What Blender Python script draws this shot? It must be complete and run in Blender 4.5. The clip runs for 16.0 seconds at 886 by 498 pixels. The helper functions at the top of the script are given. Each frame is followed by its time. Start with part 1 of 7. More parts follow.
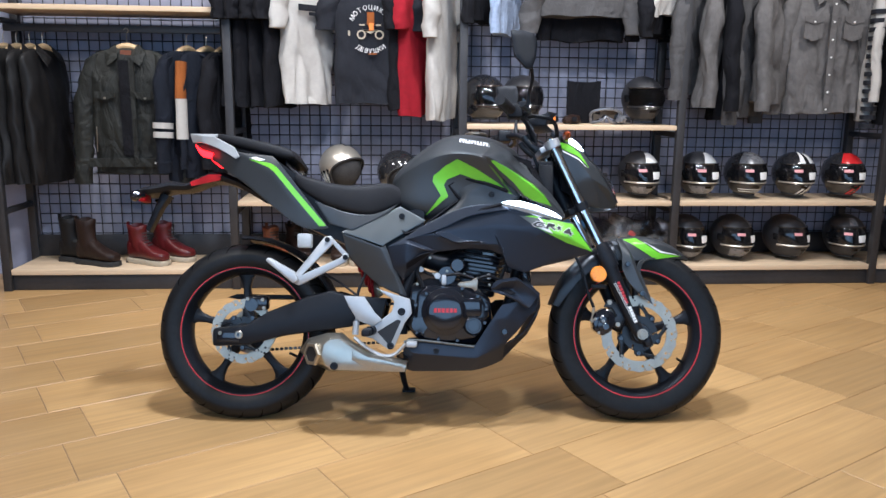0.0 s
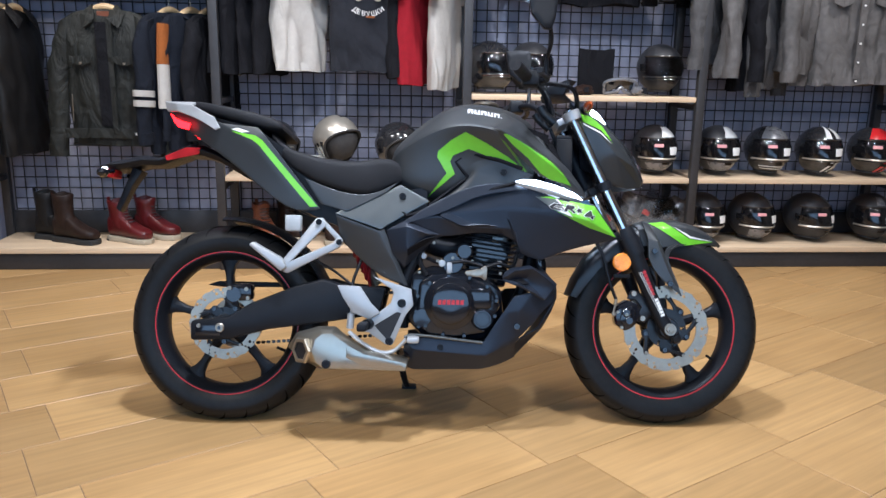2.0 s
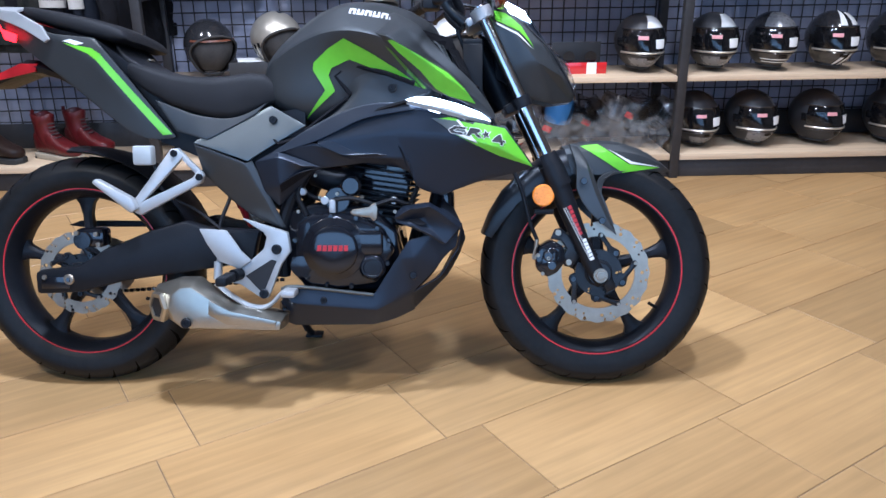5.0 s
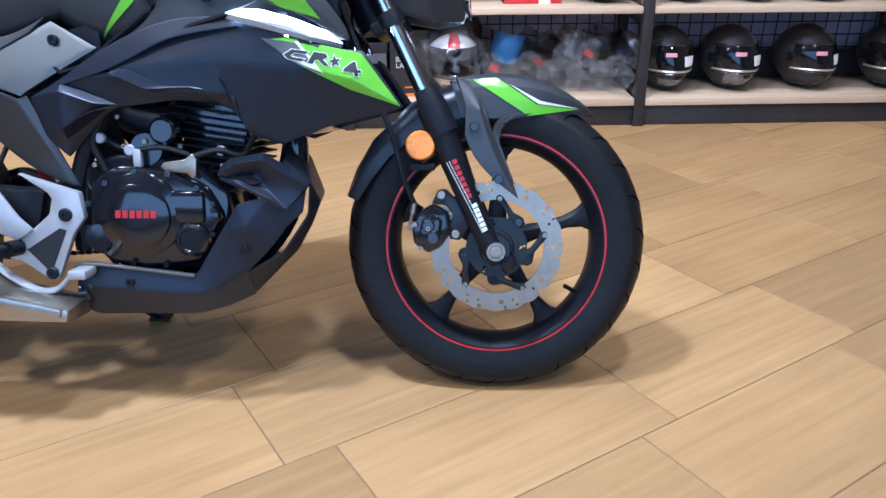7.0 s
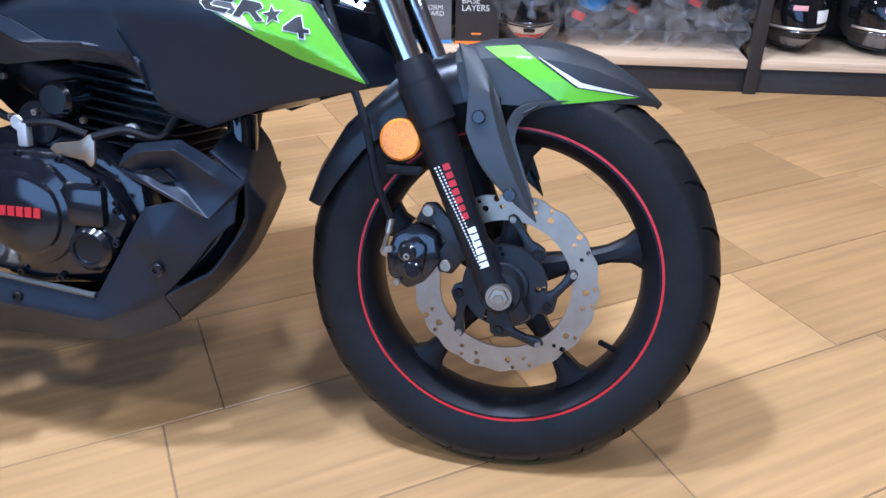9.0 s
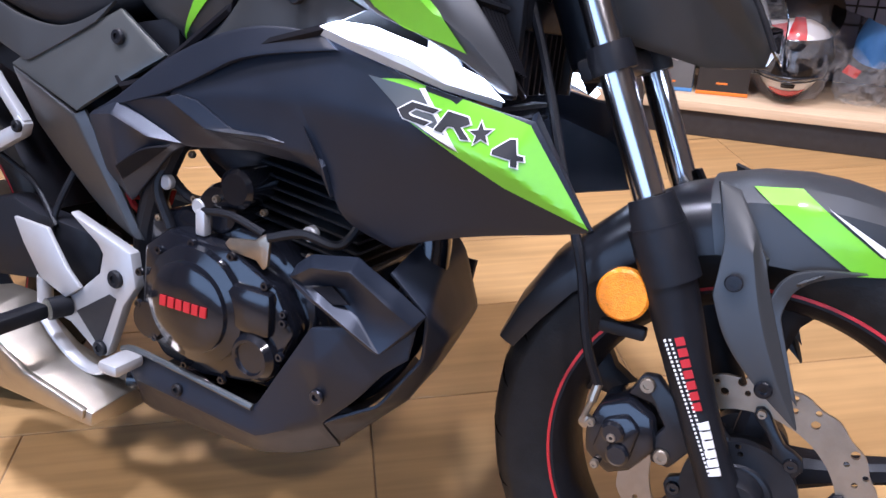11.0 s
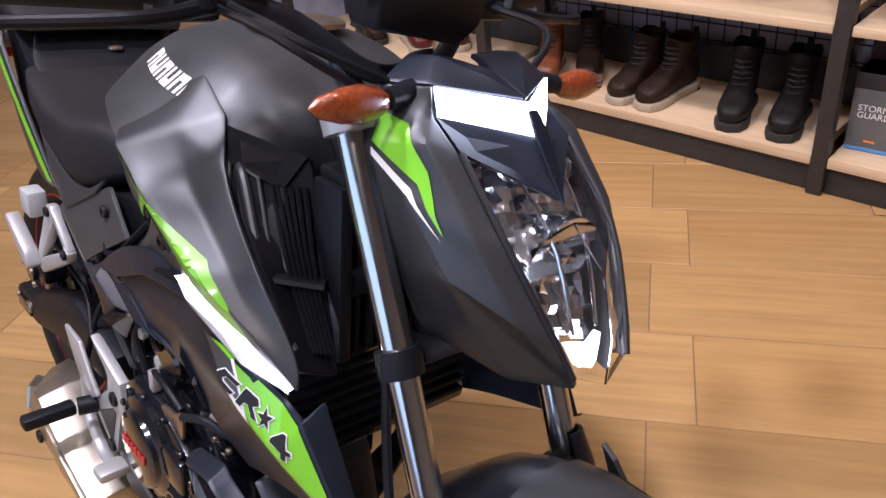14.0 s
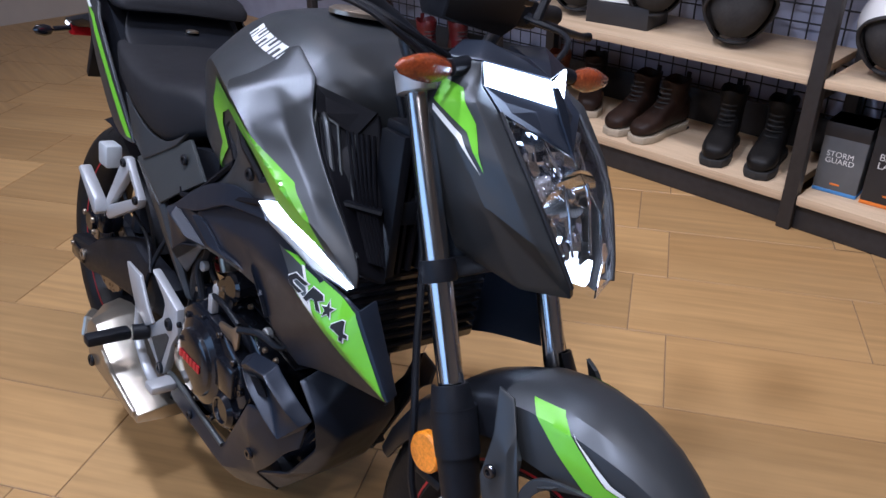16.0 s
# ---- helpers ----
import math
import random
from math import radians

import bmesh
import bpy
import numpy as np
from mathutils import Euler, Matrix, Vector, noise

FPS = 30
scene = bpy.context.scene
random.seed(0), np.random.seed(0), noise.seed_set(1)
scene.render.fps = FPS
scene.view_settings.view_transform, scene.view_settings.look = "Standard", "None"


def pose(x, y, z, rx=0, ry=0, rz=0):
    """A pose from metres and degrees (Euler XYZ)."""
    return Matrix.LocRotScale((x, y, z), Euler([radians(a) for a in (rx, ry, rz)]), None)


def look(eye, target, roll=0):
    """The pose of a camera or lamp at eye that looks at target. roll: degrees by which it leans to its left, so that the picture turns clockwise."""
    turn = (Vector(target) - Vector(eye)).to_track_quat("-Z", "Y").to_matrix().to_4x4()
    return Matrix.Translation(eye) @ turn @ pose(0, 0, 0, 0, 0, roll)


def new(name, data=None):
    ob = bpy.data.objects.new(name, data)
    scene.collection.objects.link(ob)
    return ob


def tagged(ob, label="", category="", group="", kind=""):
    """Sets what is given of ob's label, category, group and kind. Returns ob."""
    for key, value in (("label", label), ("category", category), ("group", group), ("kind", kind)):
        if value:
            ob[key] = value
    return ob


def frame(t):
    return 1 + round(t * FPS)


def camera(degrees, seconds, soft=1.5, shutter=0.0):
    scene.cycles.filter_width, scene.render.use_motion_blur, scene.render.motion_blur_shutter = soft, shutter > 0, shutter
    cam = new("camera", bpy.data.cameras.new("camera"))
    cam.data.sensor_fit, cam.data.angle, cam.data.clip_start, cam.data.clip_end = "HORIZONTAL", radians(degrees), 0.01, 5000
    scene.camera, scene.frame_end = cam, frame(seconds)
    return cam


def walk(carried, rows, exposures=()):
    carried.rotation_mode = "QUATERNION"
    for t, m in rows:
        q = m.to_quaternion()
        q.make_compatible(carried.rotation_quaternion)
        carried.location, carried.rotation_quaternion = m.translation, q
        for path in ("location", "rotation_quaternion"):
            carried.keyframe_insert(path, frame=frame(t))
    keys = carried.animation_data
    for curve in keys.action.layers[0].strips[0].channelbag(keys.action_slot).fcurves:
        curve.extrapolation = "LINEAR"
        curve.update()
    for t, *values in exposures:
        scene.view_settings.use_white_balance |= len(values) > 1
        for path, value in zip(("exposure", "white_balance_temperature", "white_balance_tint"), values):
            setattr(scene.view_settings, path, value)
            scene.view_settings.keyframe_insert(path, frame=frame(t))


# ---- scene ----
cam = camera(59.5, 16.0)
METRES, EYE, TILT, LEAN, TURN = 8.0, 1.5, 0.0, 0.0, 0.0
PATH = [
    (0, (0.674, -2.607, 1.112), (0.683, -0.645, 0.724), 0.6),
    (0.5, (0.668, -2.595, 1.109), (0.686, -0.637, 0.703), 0.9),
    (1, (0.654, -2.456, 1.078), (0.682, -0.503, 0.649), 1.2),
    (1.5, (0.638, -2.363, 1.089), (0.665, -0.412, 0.65), 1.2),
    (2, (0.65, -2.323, 1.09), (0.667, -0.376, 0.634), 1.0),
    (2.5, (0.671, -2.293, 1.088), (0.672, -0.354, 0.6), 0.5),
    (3, (0.718, -2.241, 1.099), (0.7, -0.316, 0.555), -0.0),
    (3.5, (0.799, -2.188, 1.18), (0.77, -0.284, 0.567), -0.4),
    (6, (1.172, -1.697, 1.026), (1.089, 0.148, 0.26), -0.4),
    (6.5, (1.244, -1.599, 0.996), (1.158, 0.233, 0.198), -0.4),
    (7, (1.303, -1.442, 0.961), (1.25, 0.371, 0.118), -0.1),
    (7.5, (1.333, -1.288, 0.92), (1.319, 0.503, 0.03), 0.6),
    (8, (1.344, -1.159, 0.876), (1.281, 0.61, -0.055), 0.6),
    (8.5, (1.397, -1.047, 0.874), (1.22, 0.695, -0.092), 0.4),
    (9, (1.442, -0.971, 0.901), (1.144, 0.744, -0.084), 0.4),
    (9.5, (1.427, -0.899, 0.92), (1.0, 0.782, -0.075), 0.6),
    (10, (1.349, -0.828, 0.915), (0.796, 0.816, -0.08), 0.6),
    (12.5, (1.484, -0.561, 1.140), (0.394, 0.784, 0.140), -4.59),
    (13, (1.572, -0.489, 1.207), (0.398, 0.747, 0.161), -6.70),
    (13.5, (1.615, -0.367, 1.214), (0.366, 0.776, 0.150), -7.12),
    (14, (1.646, -0.269, 1.232), (0.332, 0.783, 0.151), -6.63),
    (14.5, (1.740, -0.195, 1.237), (0.367, 0.784, 0.162), -5.62),
    (15, (1.831, -0.182, 1.247), (0.423, 0.769, 0.192), -4.35),
    (15.5, (1.855, -0.265, 1.258), (0.454, 0.717, 0.222), -2.56),
    (16, (1.801, -0.483, 1.251), (0.479, 0.635, 0.250), -0.90),
]
walk(cam, [(t, look(eye, target, roll)) for t, eye, target, roll in PATH],
     exposures=((0, 0.05, 5650, 9), (3.5, 0.0, 5500, 10), (6, 0.05, 4900, 12), (8.5, 0.12, 4950, 15), (10, 0.34, 5000, 17), (12.5, 0.02, 6950, 30), (13.5, -0.14, 6700, 28), (14.5, -0.52, 5850, 23), (16, -0.60, 5450, 18)))

from mathutils.bvhtree import BVHTree
from mathutils.geometry import delaunay_2d_cdt

# ---- light ----
world = bpy.data.worlds.new("shop_air")
world.use_nodes = True
world.node_tree.nodes["Background"].inputs[0].default_value = (1.0, 0.86, 0.7, 1)
world.node_tree.nodes["Background"].inputs[1].default_value = 0.02
scene.world = world


def lamp(name, place, target, watts, size, colour, spread=180):
    d = bpy.data.lights.new(name, "AREA")
    d.shape, d.size, d.energy, d.color, d.spread = "DISK", size, watts, colour, radians(spread)
    ob = new(name, d)
    ob.matrix_world = look(place, target)
    return ob


WARM, COOL = (1.0, 0.90, 0.78), (0.95, 0.96, 1.0)
lamp("ceiling_lamp", (0.45, -0.35, 3.1), (0.55, -0.05, 0.0), 58, 0.24, COOL, 150)
lamp("ceiling_lamp", (1.55, -0.55, 3.1), (1.2, 0.1, 0.0), 31, 0.24, COOL, 150)
lamp("ceiling_lamp", (-1.0, -1.6, 3.1), (-0.6, -0.6, 0.0), 38, 0.25, WARM, 160)
lamp("ceiling_lamp", (2.6, -1.7, 3.1), (2.2, -0.4, 0.0), 28, 0.25, WARM, 160)
for x in (-1.6, -0.1, 1.4, 2.9):
    lamp("wall_washer_lamp", (x, 0.75 + 0.05 * x, 3.05), (x, 2.0, 0.9), 17, 0.25, (1.0, 0.90, 0.80), 120)

# unseen cool fill lamp, added to brighten the bike's right side
d = bpy.data.lights.new("south_fill_light", "AREA")
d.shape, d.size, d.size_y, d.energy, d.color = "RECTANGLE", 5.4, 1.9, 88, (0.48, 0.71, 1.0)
new("south_fill_light", d).matrix_world = look((0.6, -4.2, 1.6), (0.6, 0, 1.2))

# ---- materials ----


def mat(name, colour, rough=0.5, metal=0.0, vary=0.12, scale=30.0, bump=0.0, bump_scale=0.0, coat=0.0, random=0.0, spec=0.5, aniso=(1, 1, 1)):
    """A surface with broad and fine variation of colour and roughness, and fine relief."""
    m = bpy.data.materials.new(name)
    m.use_nodes = True
    nt = m.node_tree
    b = nt.nodes["Principled BSDF"]
    b.inputs["Roughness"].default_value, b.inputs["Metallic"].default_value = rough, metal
    b.inputs["Coat Weight"].default_value, b.inputs["Coat Roughness"].default_value = coat, 0.08
    b.inputs["Specular IOR Level"].default_value = spec
    tc = nt.nodes.new("ShaderNodeTexCoord")
    mp = nt.nodes.new("ShaderNodeMapping")
    mp.inputs["Scale"].default_value = aniso
    nt.links.new(tc.outputs["Object"], mp.inputs[0])
    src = mp.outputs[0]
    if random:
        info = nt.nodes.new("ShaderNodeObjectInfo")
        add = nt.nodes.new("ShaderNodeVectorMath")
        add.operation = "MULTIPLY_ADD"
        add.inputs[1].default_value = (31, 17, 11)
        nt.links.new(info.outputs["Random"], add.inputs[0])
        nt.links.new(mp.outputs[0], add.inputs[2])
        src = add.outputs[0]
    n1, n2 = nt.nodes.new("ShaderNodeTexNoise"), nt.nodes.new("ShaderNodeTexNoise")
    n1.inputs["Scale"].default_value, n1.inputs["Detail"].default_value = scale * 0.15, 3
    n2.inputs["Scale"].default_value, n2.inputs["Detail"].default_value = scale, 5
    for n in (n1, n2):
        nt.links.new(src, n.inputs["Vector"])
    mix = nt.nodes.new("ShaderNodeMath")
    mix.operation = "ADD"
    nt.links.new(n1.outputs[0], mix.inputs[0])
    nt.links.new(n2.outputs[0], mix.inputs[1])
    rng = nt.nodes.new("ShaderNodeMapRange")
    rng.inputs[1].default_value, rng.inputs[2].default_value = 0.7, 1.3
    rng.inputs[3].default_value, rng.inputs[4].default_value = 1 - vary, 1 + vary
    nt.links.new(mix.outputs[0], rng.inputs[0])
    last = rng.outputs[0]
    if random:
        r2 = nt.nodes.new("ShaderNodeMapRange")
        r2.inputs[3].default_value, r2.inputs[4].default_value = 1 - random, 1 + random
        nt.links.new(info.outputs["Random"], r2.inputs[0])
        mul = nt.nodes.new("ShaderNodeMath")
        mul.operation = "MULTIPLY"
        nt.links.new(last, mul.inputs[0])
        nt.links.new(r2.outputs[0], mul.inputs[1])
        last = mul.outputs[0]
    vm = nt.nodes.new("ShaderNodeVectorMath")
    vm.operation = "SCALE"
    vm.inputs[0].default_value = colour
    nt.links.new(last, vm.inputs["Scale"])
    nt.links.new(vm.outputs[0], b.inputs["Base Color"])
    rr = nt.nodes.new("ShaderNodeMapRange")
    rr.inputs[1].default_value, rr.inputs[2].default_value = 0.3, 0.7
    rr.inputs[3].default_value, rr.inputs[4].default_value = max(0.02, rough * 0.92), min(1, rough * 1.08)
    nt.links.new(n2.outputs[0], rr.inputs[0])
    nt.links.new(rr.outputs[0], b.inputs["Roughness"])
    if bump:
        n3 = nt.nodes.new("ShaderNodeTexNoise")
        n3.inputs["Scale"].default_value, n3.inputs["Detail"].default_value = bump_scale or scale * 4, 4
        nt.links.new(src, n3.inputs["Vector"])
        bp = nt.nodes.new("ShaderNodeBump")
        bp.inputs["Strength"].default_value, bp.inputs["Distance"].default_value = bump, 0.004
        nt.links.new(n3.outputs[0], bp.inputs["Height"])
        nt.links.new(bp.outputs[0], b.inputs["Normal"])
    return m


def glow(name, colour, strength):
    m = bpy.data.materials.new(name)
    m.use_nodes = True
    b = m.node_tree.nodes["Principled BSDF"]
    b.inputs["Base Color"].default_value = (*colour, 1)
    b.inputs["Emission Color"].default_value = (*colour, 1)
    b.inputs["Emission Strength"].default_value = strength
    return m


def glass(name, colour=(1, 1, 1), rough=0.02, ior=1.45):
    m = bpy.data.materials.new(name)
    m.use_nodes = True
    b = m.node_tree.nodes["Principled BSDF"]
    b.inputs["Base Color"].default_value = (*colour, 1)
    b.inputs["Roughness"].default_value, b.inputs["IOR"].default_value = rough, ior
    b.inputs["Transmission Weight"].default_value = 1.0
    return m


def wood(name, light, dark, rough, grain=(1.5, 14, 14), random=0.0, coat=0.0):
    """Wood or wood-look tile with streaks along x."""
    m = mat(name, light, rough, vary=0.05, scale=12, random=random or 0.02, aniso=grain, coat=coat)
    nt = m.node_tree
    b = nt.nodes["Principled BSDF"]
    for n in nt.nodes:
        if n.type == "TEX_NOISE":
            n.inputs["Detail"].default_value = 1.5
    add = next(n for n in nt.nodes if n.type == "VECT_MATH" and n.operation == "MULTIPLY_ADD")
    wv = nt.nodes.new("ShaderNodeTexNoise")
    wv.inputs["Scale"].default_value, wv.inputs["Detail"].default_value, wv.inputs["Distortion"].default_value = 0.8, 3, 0.4
    nt.links.new(add.outputs[0], wv.inputs["Vector"])
    ramp = nt.nodes.new("ShaderNodeMapRange")
    ramp.inputs[1].default_value, ramp.inputs[2].default_value = 0.42, 0.68
    nt.links.new(wv.outputs[0], ramp.inputs[0])
    mx = nt.nodes.new("ShaderNodeMix")
    mx.data_type = "RGBA"
    old = b.inputs["Base Color"].links[0].from_socket
    nt.links.new(ramp.outputs[0], mx.inputs[0])
    nt.links.new(old, mx.inputs[6])
    mx.inputs[7].default_value = (*dark, 1)
    sc = nt.nodes.new("ShaderNodeMath")
    sc.operation = "MULTIPLY"
    sc.inputs[1].default_value = 0.46
    nt.links.new(ramp.outputs[0], sc.inputs[0])
    nt.links.new(sc.outputs[0], mx.inputs[0])
    fine = nt.nodes.new("ShaderNodeTexNoise")
    fine.inputs["Scale"].default_value, fine.inputs["Detail"].default_value = 2.2, 5
    fmap = nt.nodes.new("ShaderNodeMapping")
    fmap.inputs["Scale"].default_value = (1.0, 9.0, 9.0)
    nt.links.new(add.outputs[0], fmap.inputs[0])
    nt.links.new(fmap.outputs[0], fine.inputs["Vector"])
    frng = nt.nodes.new("ShaderNodeMapRange")
    frng.inputs[1].default_value, frng.inputs[2].default_value = 0.3, 0.7
    frng.inputs[3].default_value, frng.inputs[4].default_value = 0.86, 1.12
    nt.links.new(fine.outputs[0], frng.inputs[0])
    fmul = nt.nodes.new("ShaderNodeVectorMath")
    fmul.operation = "SCALE"
    nt.links.new(mx.outputs[2], fmul.inputs[0])
    nt.links.new(frng.outputs[0], fmul.inputs["Scale"])
    nt.links.new(fmul.outputs[0], b.inputs["Base Color"])
    bp = nt.nodes.new("ShaderNodeBump")
    bp.inputs["Strength"].default_value, bp.inputs["Distance"].default_value = 0.05, 0.001
    nt.links.new(wv.outputs[0], bp.inputs["Height"])
    nt.links.new(bp.outputs[0], b.inputs["Normal"])
    return m


M = {
    "tile": wood("tile_ceramic_wood", (0.435, 0.264, 0.108), (0.31, 0.170, 0.060), 0.35, (1.0, 2.6, 2.6), random=0.16),
    "grout": mat("grout", (0.24, 0.155, 0.085), 0.85, scale=60),
    "plank": wood("shelf_plank", (0.62, 0.47, 0.31), (0.42, 0.29, 0.17), 0.5, (2, 18, 18), random=0.06),
    "frame": mat("black_steel", (0.035, 0.034, 0.036), 0.5, 0.2, 0.2, 40, 0.1),
    "mesh": mat("black_wire", (0.03, 0.03, 0.033), 0.45, 0.3, 0.2, 40),
    "wall": mat("grey_plaster", (0.295, 0.30, 0.375), 0.85, vary=0.16, scale=9, bump=0.25, bump_scale=80),
    "plain": mat("shop_wall_paint", (0.42, 0.36, 0.30), 0.85, vary=0.08, scale=5),
    "ceil": mat("ceiling_paint", (0.30, 0.28, 0.26), 0.9, vary=0.08, scale=5),
    "grey": mat("matt_grey_paint", (0.058, 0.062, 0.066), 0.41, 0.55, 0.04, 40, spec=0.5),
    "silver_grey": mat("satin_gunmetal_paint", (0.135, 0.146, 0.148), 0.38, 0.8, 0.03, 40),
    "dark": mat("matt_dark_paint", (0.014, 0.019, 0.031), 0.40, 0.35, 0.05, 40),
    "plastic": mat("black_plastic", (0.007, 0.008, 0.011), 0.46, 0, 0.2, 60, 0.12, 900, spec=0.24),
    "gloss_plastic": mat("smooth_black_plastic", (0.010, 0.011, 0.014), 0.32, 0, 0.2, 60, 0.05, 700, spec=0.4),
    "vent": mat("dull_black_plastic", (0.005, 0.005, 0.007), 0.6, 0, 0.2, 60, spec=0.12),
    "gloss": mat("gloss_black_metal", (0.008, 0.009, 0.013), 0.16, 0.2, 0.2, 50, 0.03, coat=0.5),
    "green": mat("green_decal", (0.17, 0.52, 0.025), 0.3, 0, 0.05, 60, coat=0.3),
    "dgreen": mat("dark_green_decal", (0.075, 0.17, 0.02), 0.35, 0, 0.08, 60),
    "white": mat("white_decal", (0.75, 0.76, 0.74), 0.4, 0, 0.04, 60),
    "black": mat("black_decal", (0.008, 0.008, 0.010), 0.6, 0, 0.1, 60),
    "red": mat("red_decal", (0.42, 0.015, 0.02), 0.4, 0, 0.08, 60),
    "silver": mat("silver_alloy", (0.44, 0.445, 0.45), 0.45, 0.45, 0.05, 60, 0.05, 300),
    "chrome": mat("chrome", (0.55, 0.55, 0.56), 0.17, 1.0, 0.03, 40),
    "steel": mat("brushed_steel", (0.37, 0.31, 0.24), 0.34, 0.9, 0.12, 60, 0.08),
    "rubber": mat("tyre_rubber", (0.0085, 0.0085, 0.009), 0.46, 0, 0.3, 70, 0.12, 250, spec=0.22),
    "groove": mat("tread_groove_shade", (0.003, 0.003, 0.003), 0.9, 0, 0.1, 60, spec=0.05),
    "soft": mat("seat_vinyl", (0.012, 0.012, 0.014), 0.62, 0, 0.12, 90, 0.3, 700, spec=0.25),
    "muffler": mat("satin_champagne_steel", (0.42, 0.385, 0.32), 0.32, 0.9, 0.08, 40),
    "amber": mat("amber_lens", (0.85, 0.27, 0.012), 0.25, 0, 0.25, 260, 0.4, 500, coat=0.6),
    "amber_dark": mat("amber_inner_lens", (0.24, 0.045, 0.010), 0.18, 0, 0.4, 220, 0.4, 300, coat=1.0),
    "led": glow("white_led", (0.78, 0.89, 1.0), 24.0),
    "led_dim": glow("small_white_lamp", (0.9, 0.95, 1.0), 5.0),
    "taillight": glow("red_tail_led", (1.0, 0.008, 0.012), 7.0),
    # red lens colour, also used for the tail lamp glow painted on the fender
    "redlens_glow": mat("red_lens_and_glow_paint", (0.40, 0.008, 0.012), 0.5, 0, 0.1, 60, spec=0.2),
    "milky": mat("translucent_plastic", (0.38, 0.40, 0.41), 0.4, 0, 0.1, 40),
    "lens": glass("clear_lens"),
    "reflector": mat("headlight_reflector", (0.84, 0.86, 0.90), 0.11, 1.0, 0.05, 30),
}


def wrinkle(m, depth=0.03, scale=11.0):
    """Adds soft crumples to a cloth."""
    nt = m.node_tree
    b = nt.nodes["Principled BSDF"]
    tc = nt.nodes["Texture Coordinate"]
    mp = nt.nodes.new("ShaderNodeMapping")
    mp.inputs["Scale"].default_value = (1.0, 1.0, 0.55)
    mp.inputs["Rotation"].default_value = (0, 0.5, 0)
    nz = nt.nodes.new("ShaderNodeTexNoise")
    nz.inputs["Scale"].default_value, nz.inputs["Detail"].default_value, nz.inputs["Distortion"].default_value = scale, 3, 1.2
    bp = nt.nodes.new("ShaderNodeBump")
    bp.inputs["Strength"].default_value, bp.inputs["Distance"].default_value = 0.8, depth
    nt.links.new(tc.outputs["Object"], mp.inputs[0])
    nt.links.new(mp.outputs[0], nz.inputs["Vector"])
    nt.links.new(nz.outputs[0], bp.inputs["Height"])
    if b.inputs["Normal"].links:
        nt.links.new(b.inputs["Normal"].links[0].from_socket, bp.inputs["Normal"])
    nt.links.new(bp.outputs[0], b.inputs["Normal"])


# ---- mesh helpers ----
def finish(bm, name, material, angle=32):
    bmesh.ops.recalc_face_normals(bm, faces=bm.faces)
    me = bpy.data.meshes.new(name)
    bm.to_mesh(me)
    bm.free()
    me.materials.append(material)
    me.polygons.foreach_set("use_smooth", [True] * len(me.polygons))
    me.set_sharp_from_angle(angle=radians(angle))
    return me


def part(name, bm, material, parent, label="", angle=32):
    """Links a bmesh as one mesh object under a thing or under a part."""
    ob = new(name, finish(bm, name, material, angle))
    ob.parent = parent
    return tagged(ob, label)


def thing(name, m, label, category, group="", kind=""):
    ob = new(name)
    ob.empty_display_size = 0.1
    ob.matrix_world = m
    return tagged(ob, label, category, group, kind)


def solid(name, bm, material, m, label, category="", group="", kind="", angle=32):
    ob = new(name, finish(bm, name, material, angle))
    ob.matrix_world = m
    return tagged(ob, label, category, group, kind)


def bevel(bm, w, seg=2, angle=25):
    if w <= 0:
        return bm
    bm.normal_update()
    edges = [e for e in bm.edges if len(e.link_faces) == 2 and e.calc_face_angle(0) > radians(angle)]
    bmesh.ops.bevel(bm, geom=edges, offset=w, segments=seg, affect="EDGES", clamp_overlap=True, profile=0.5)
    return bm


def box(c, s, w=0.0, seg=2):
    bm = bmesh.new()
    bmesh.ops.create_cube(bm, size=1)
    bmesh.ops.scale(bm, vec=s, verts=bm.verts)
    bmesh.ops.translate(bm, vec=c, verts=bm.verts)
    return bevel(bm, w, seg)


def prism(outline, y0, y1, w=0.0, seg=2):
    """An outline in x, z pulled from y0 to y1."""
    bm = bmesh.new()
    a = [bm.verts.new((x, y0, z)) for x, z in outline]
    b = [bm.verts.new((x, y1, z)) for x, z in outline]
    bm.faces.new(a)
    bm.faces.new(b[::-1])
    n = len(a)
    for i in range(n):
        bm.faces.new((a[i], b[i], b[(i + 1) % n], a[(i + 1) % n]))
    bmesh.ops.recalc_face_normals(bm, faces=bm.faces)
    return bevel(bm, w, seg)


def loft(rings, closed=True, caps=True):
    bm = bmesh.new()
    vs = [[bm.verts.new(p) for p in r] for r in rings]
    n = len(vs[0])
    for a, b in zip(vs, vs[1:]):
        for i in range(n if closed else n - 1):
            j = (i + 1) % n
            bm.faces.new((a[i], a[j], b[j], b[i]))
    if caps:
        bm.faces.new(vs[0])
        bm.faces.new(vs[-1])
    bmesh.ops.recalc_face_normals(bm, faces=bm.faces)
    return bm


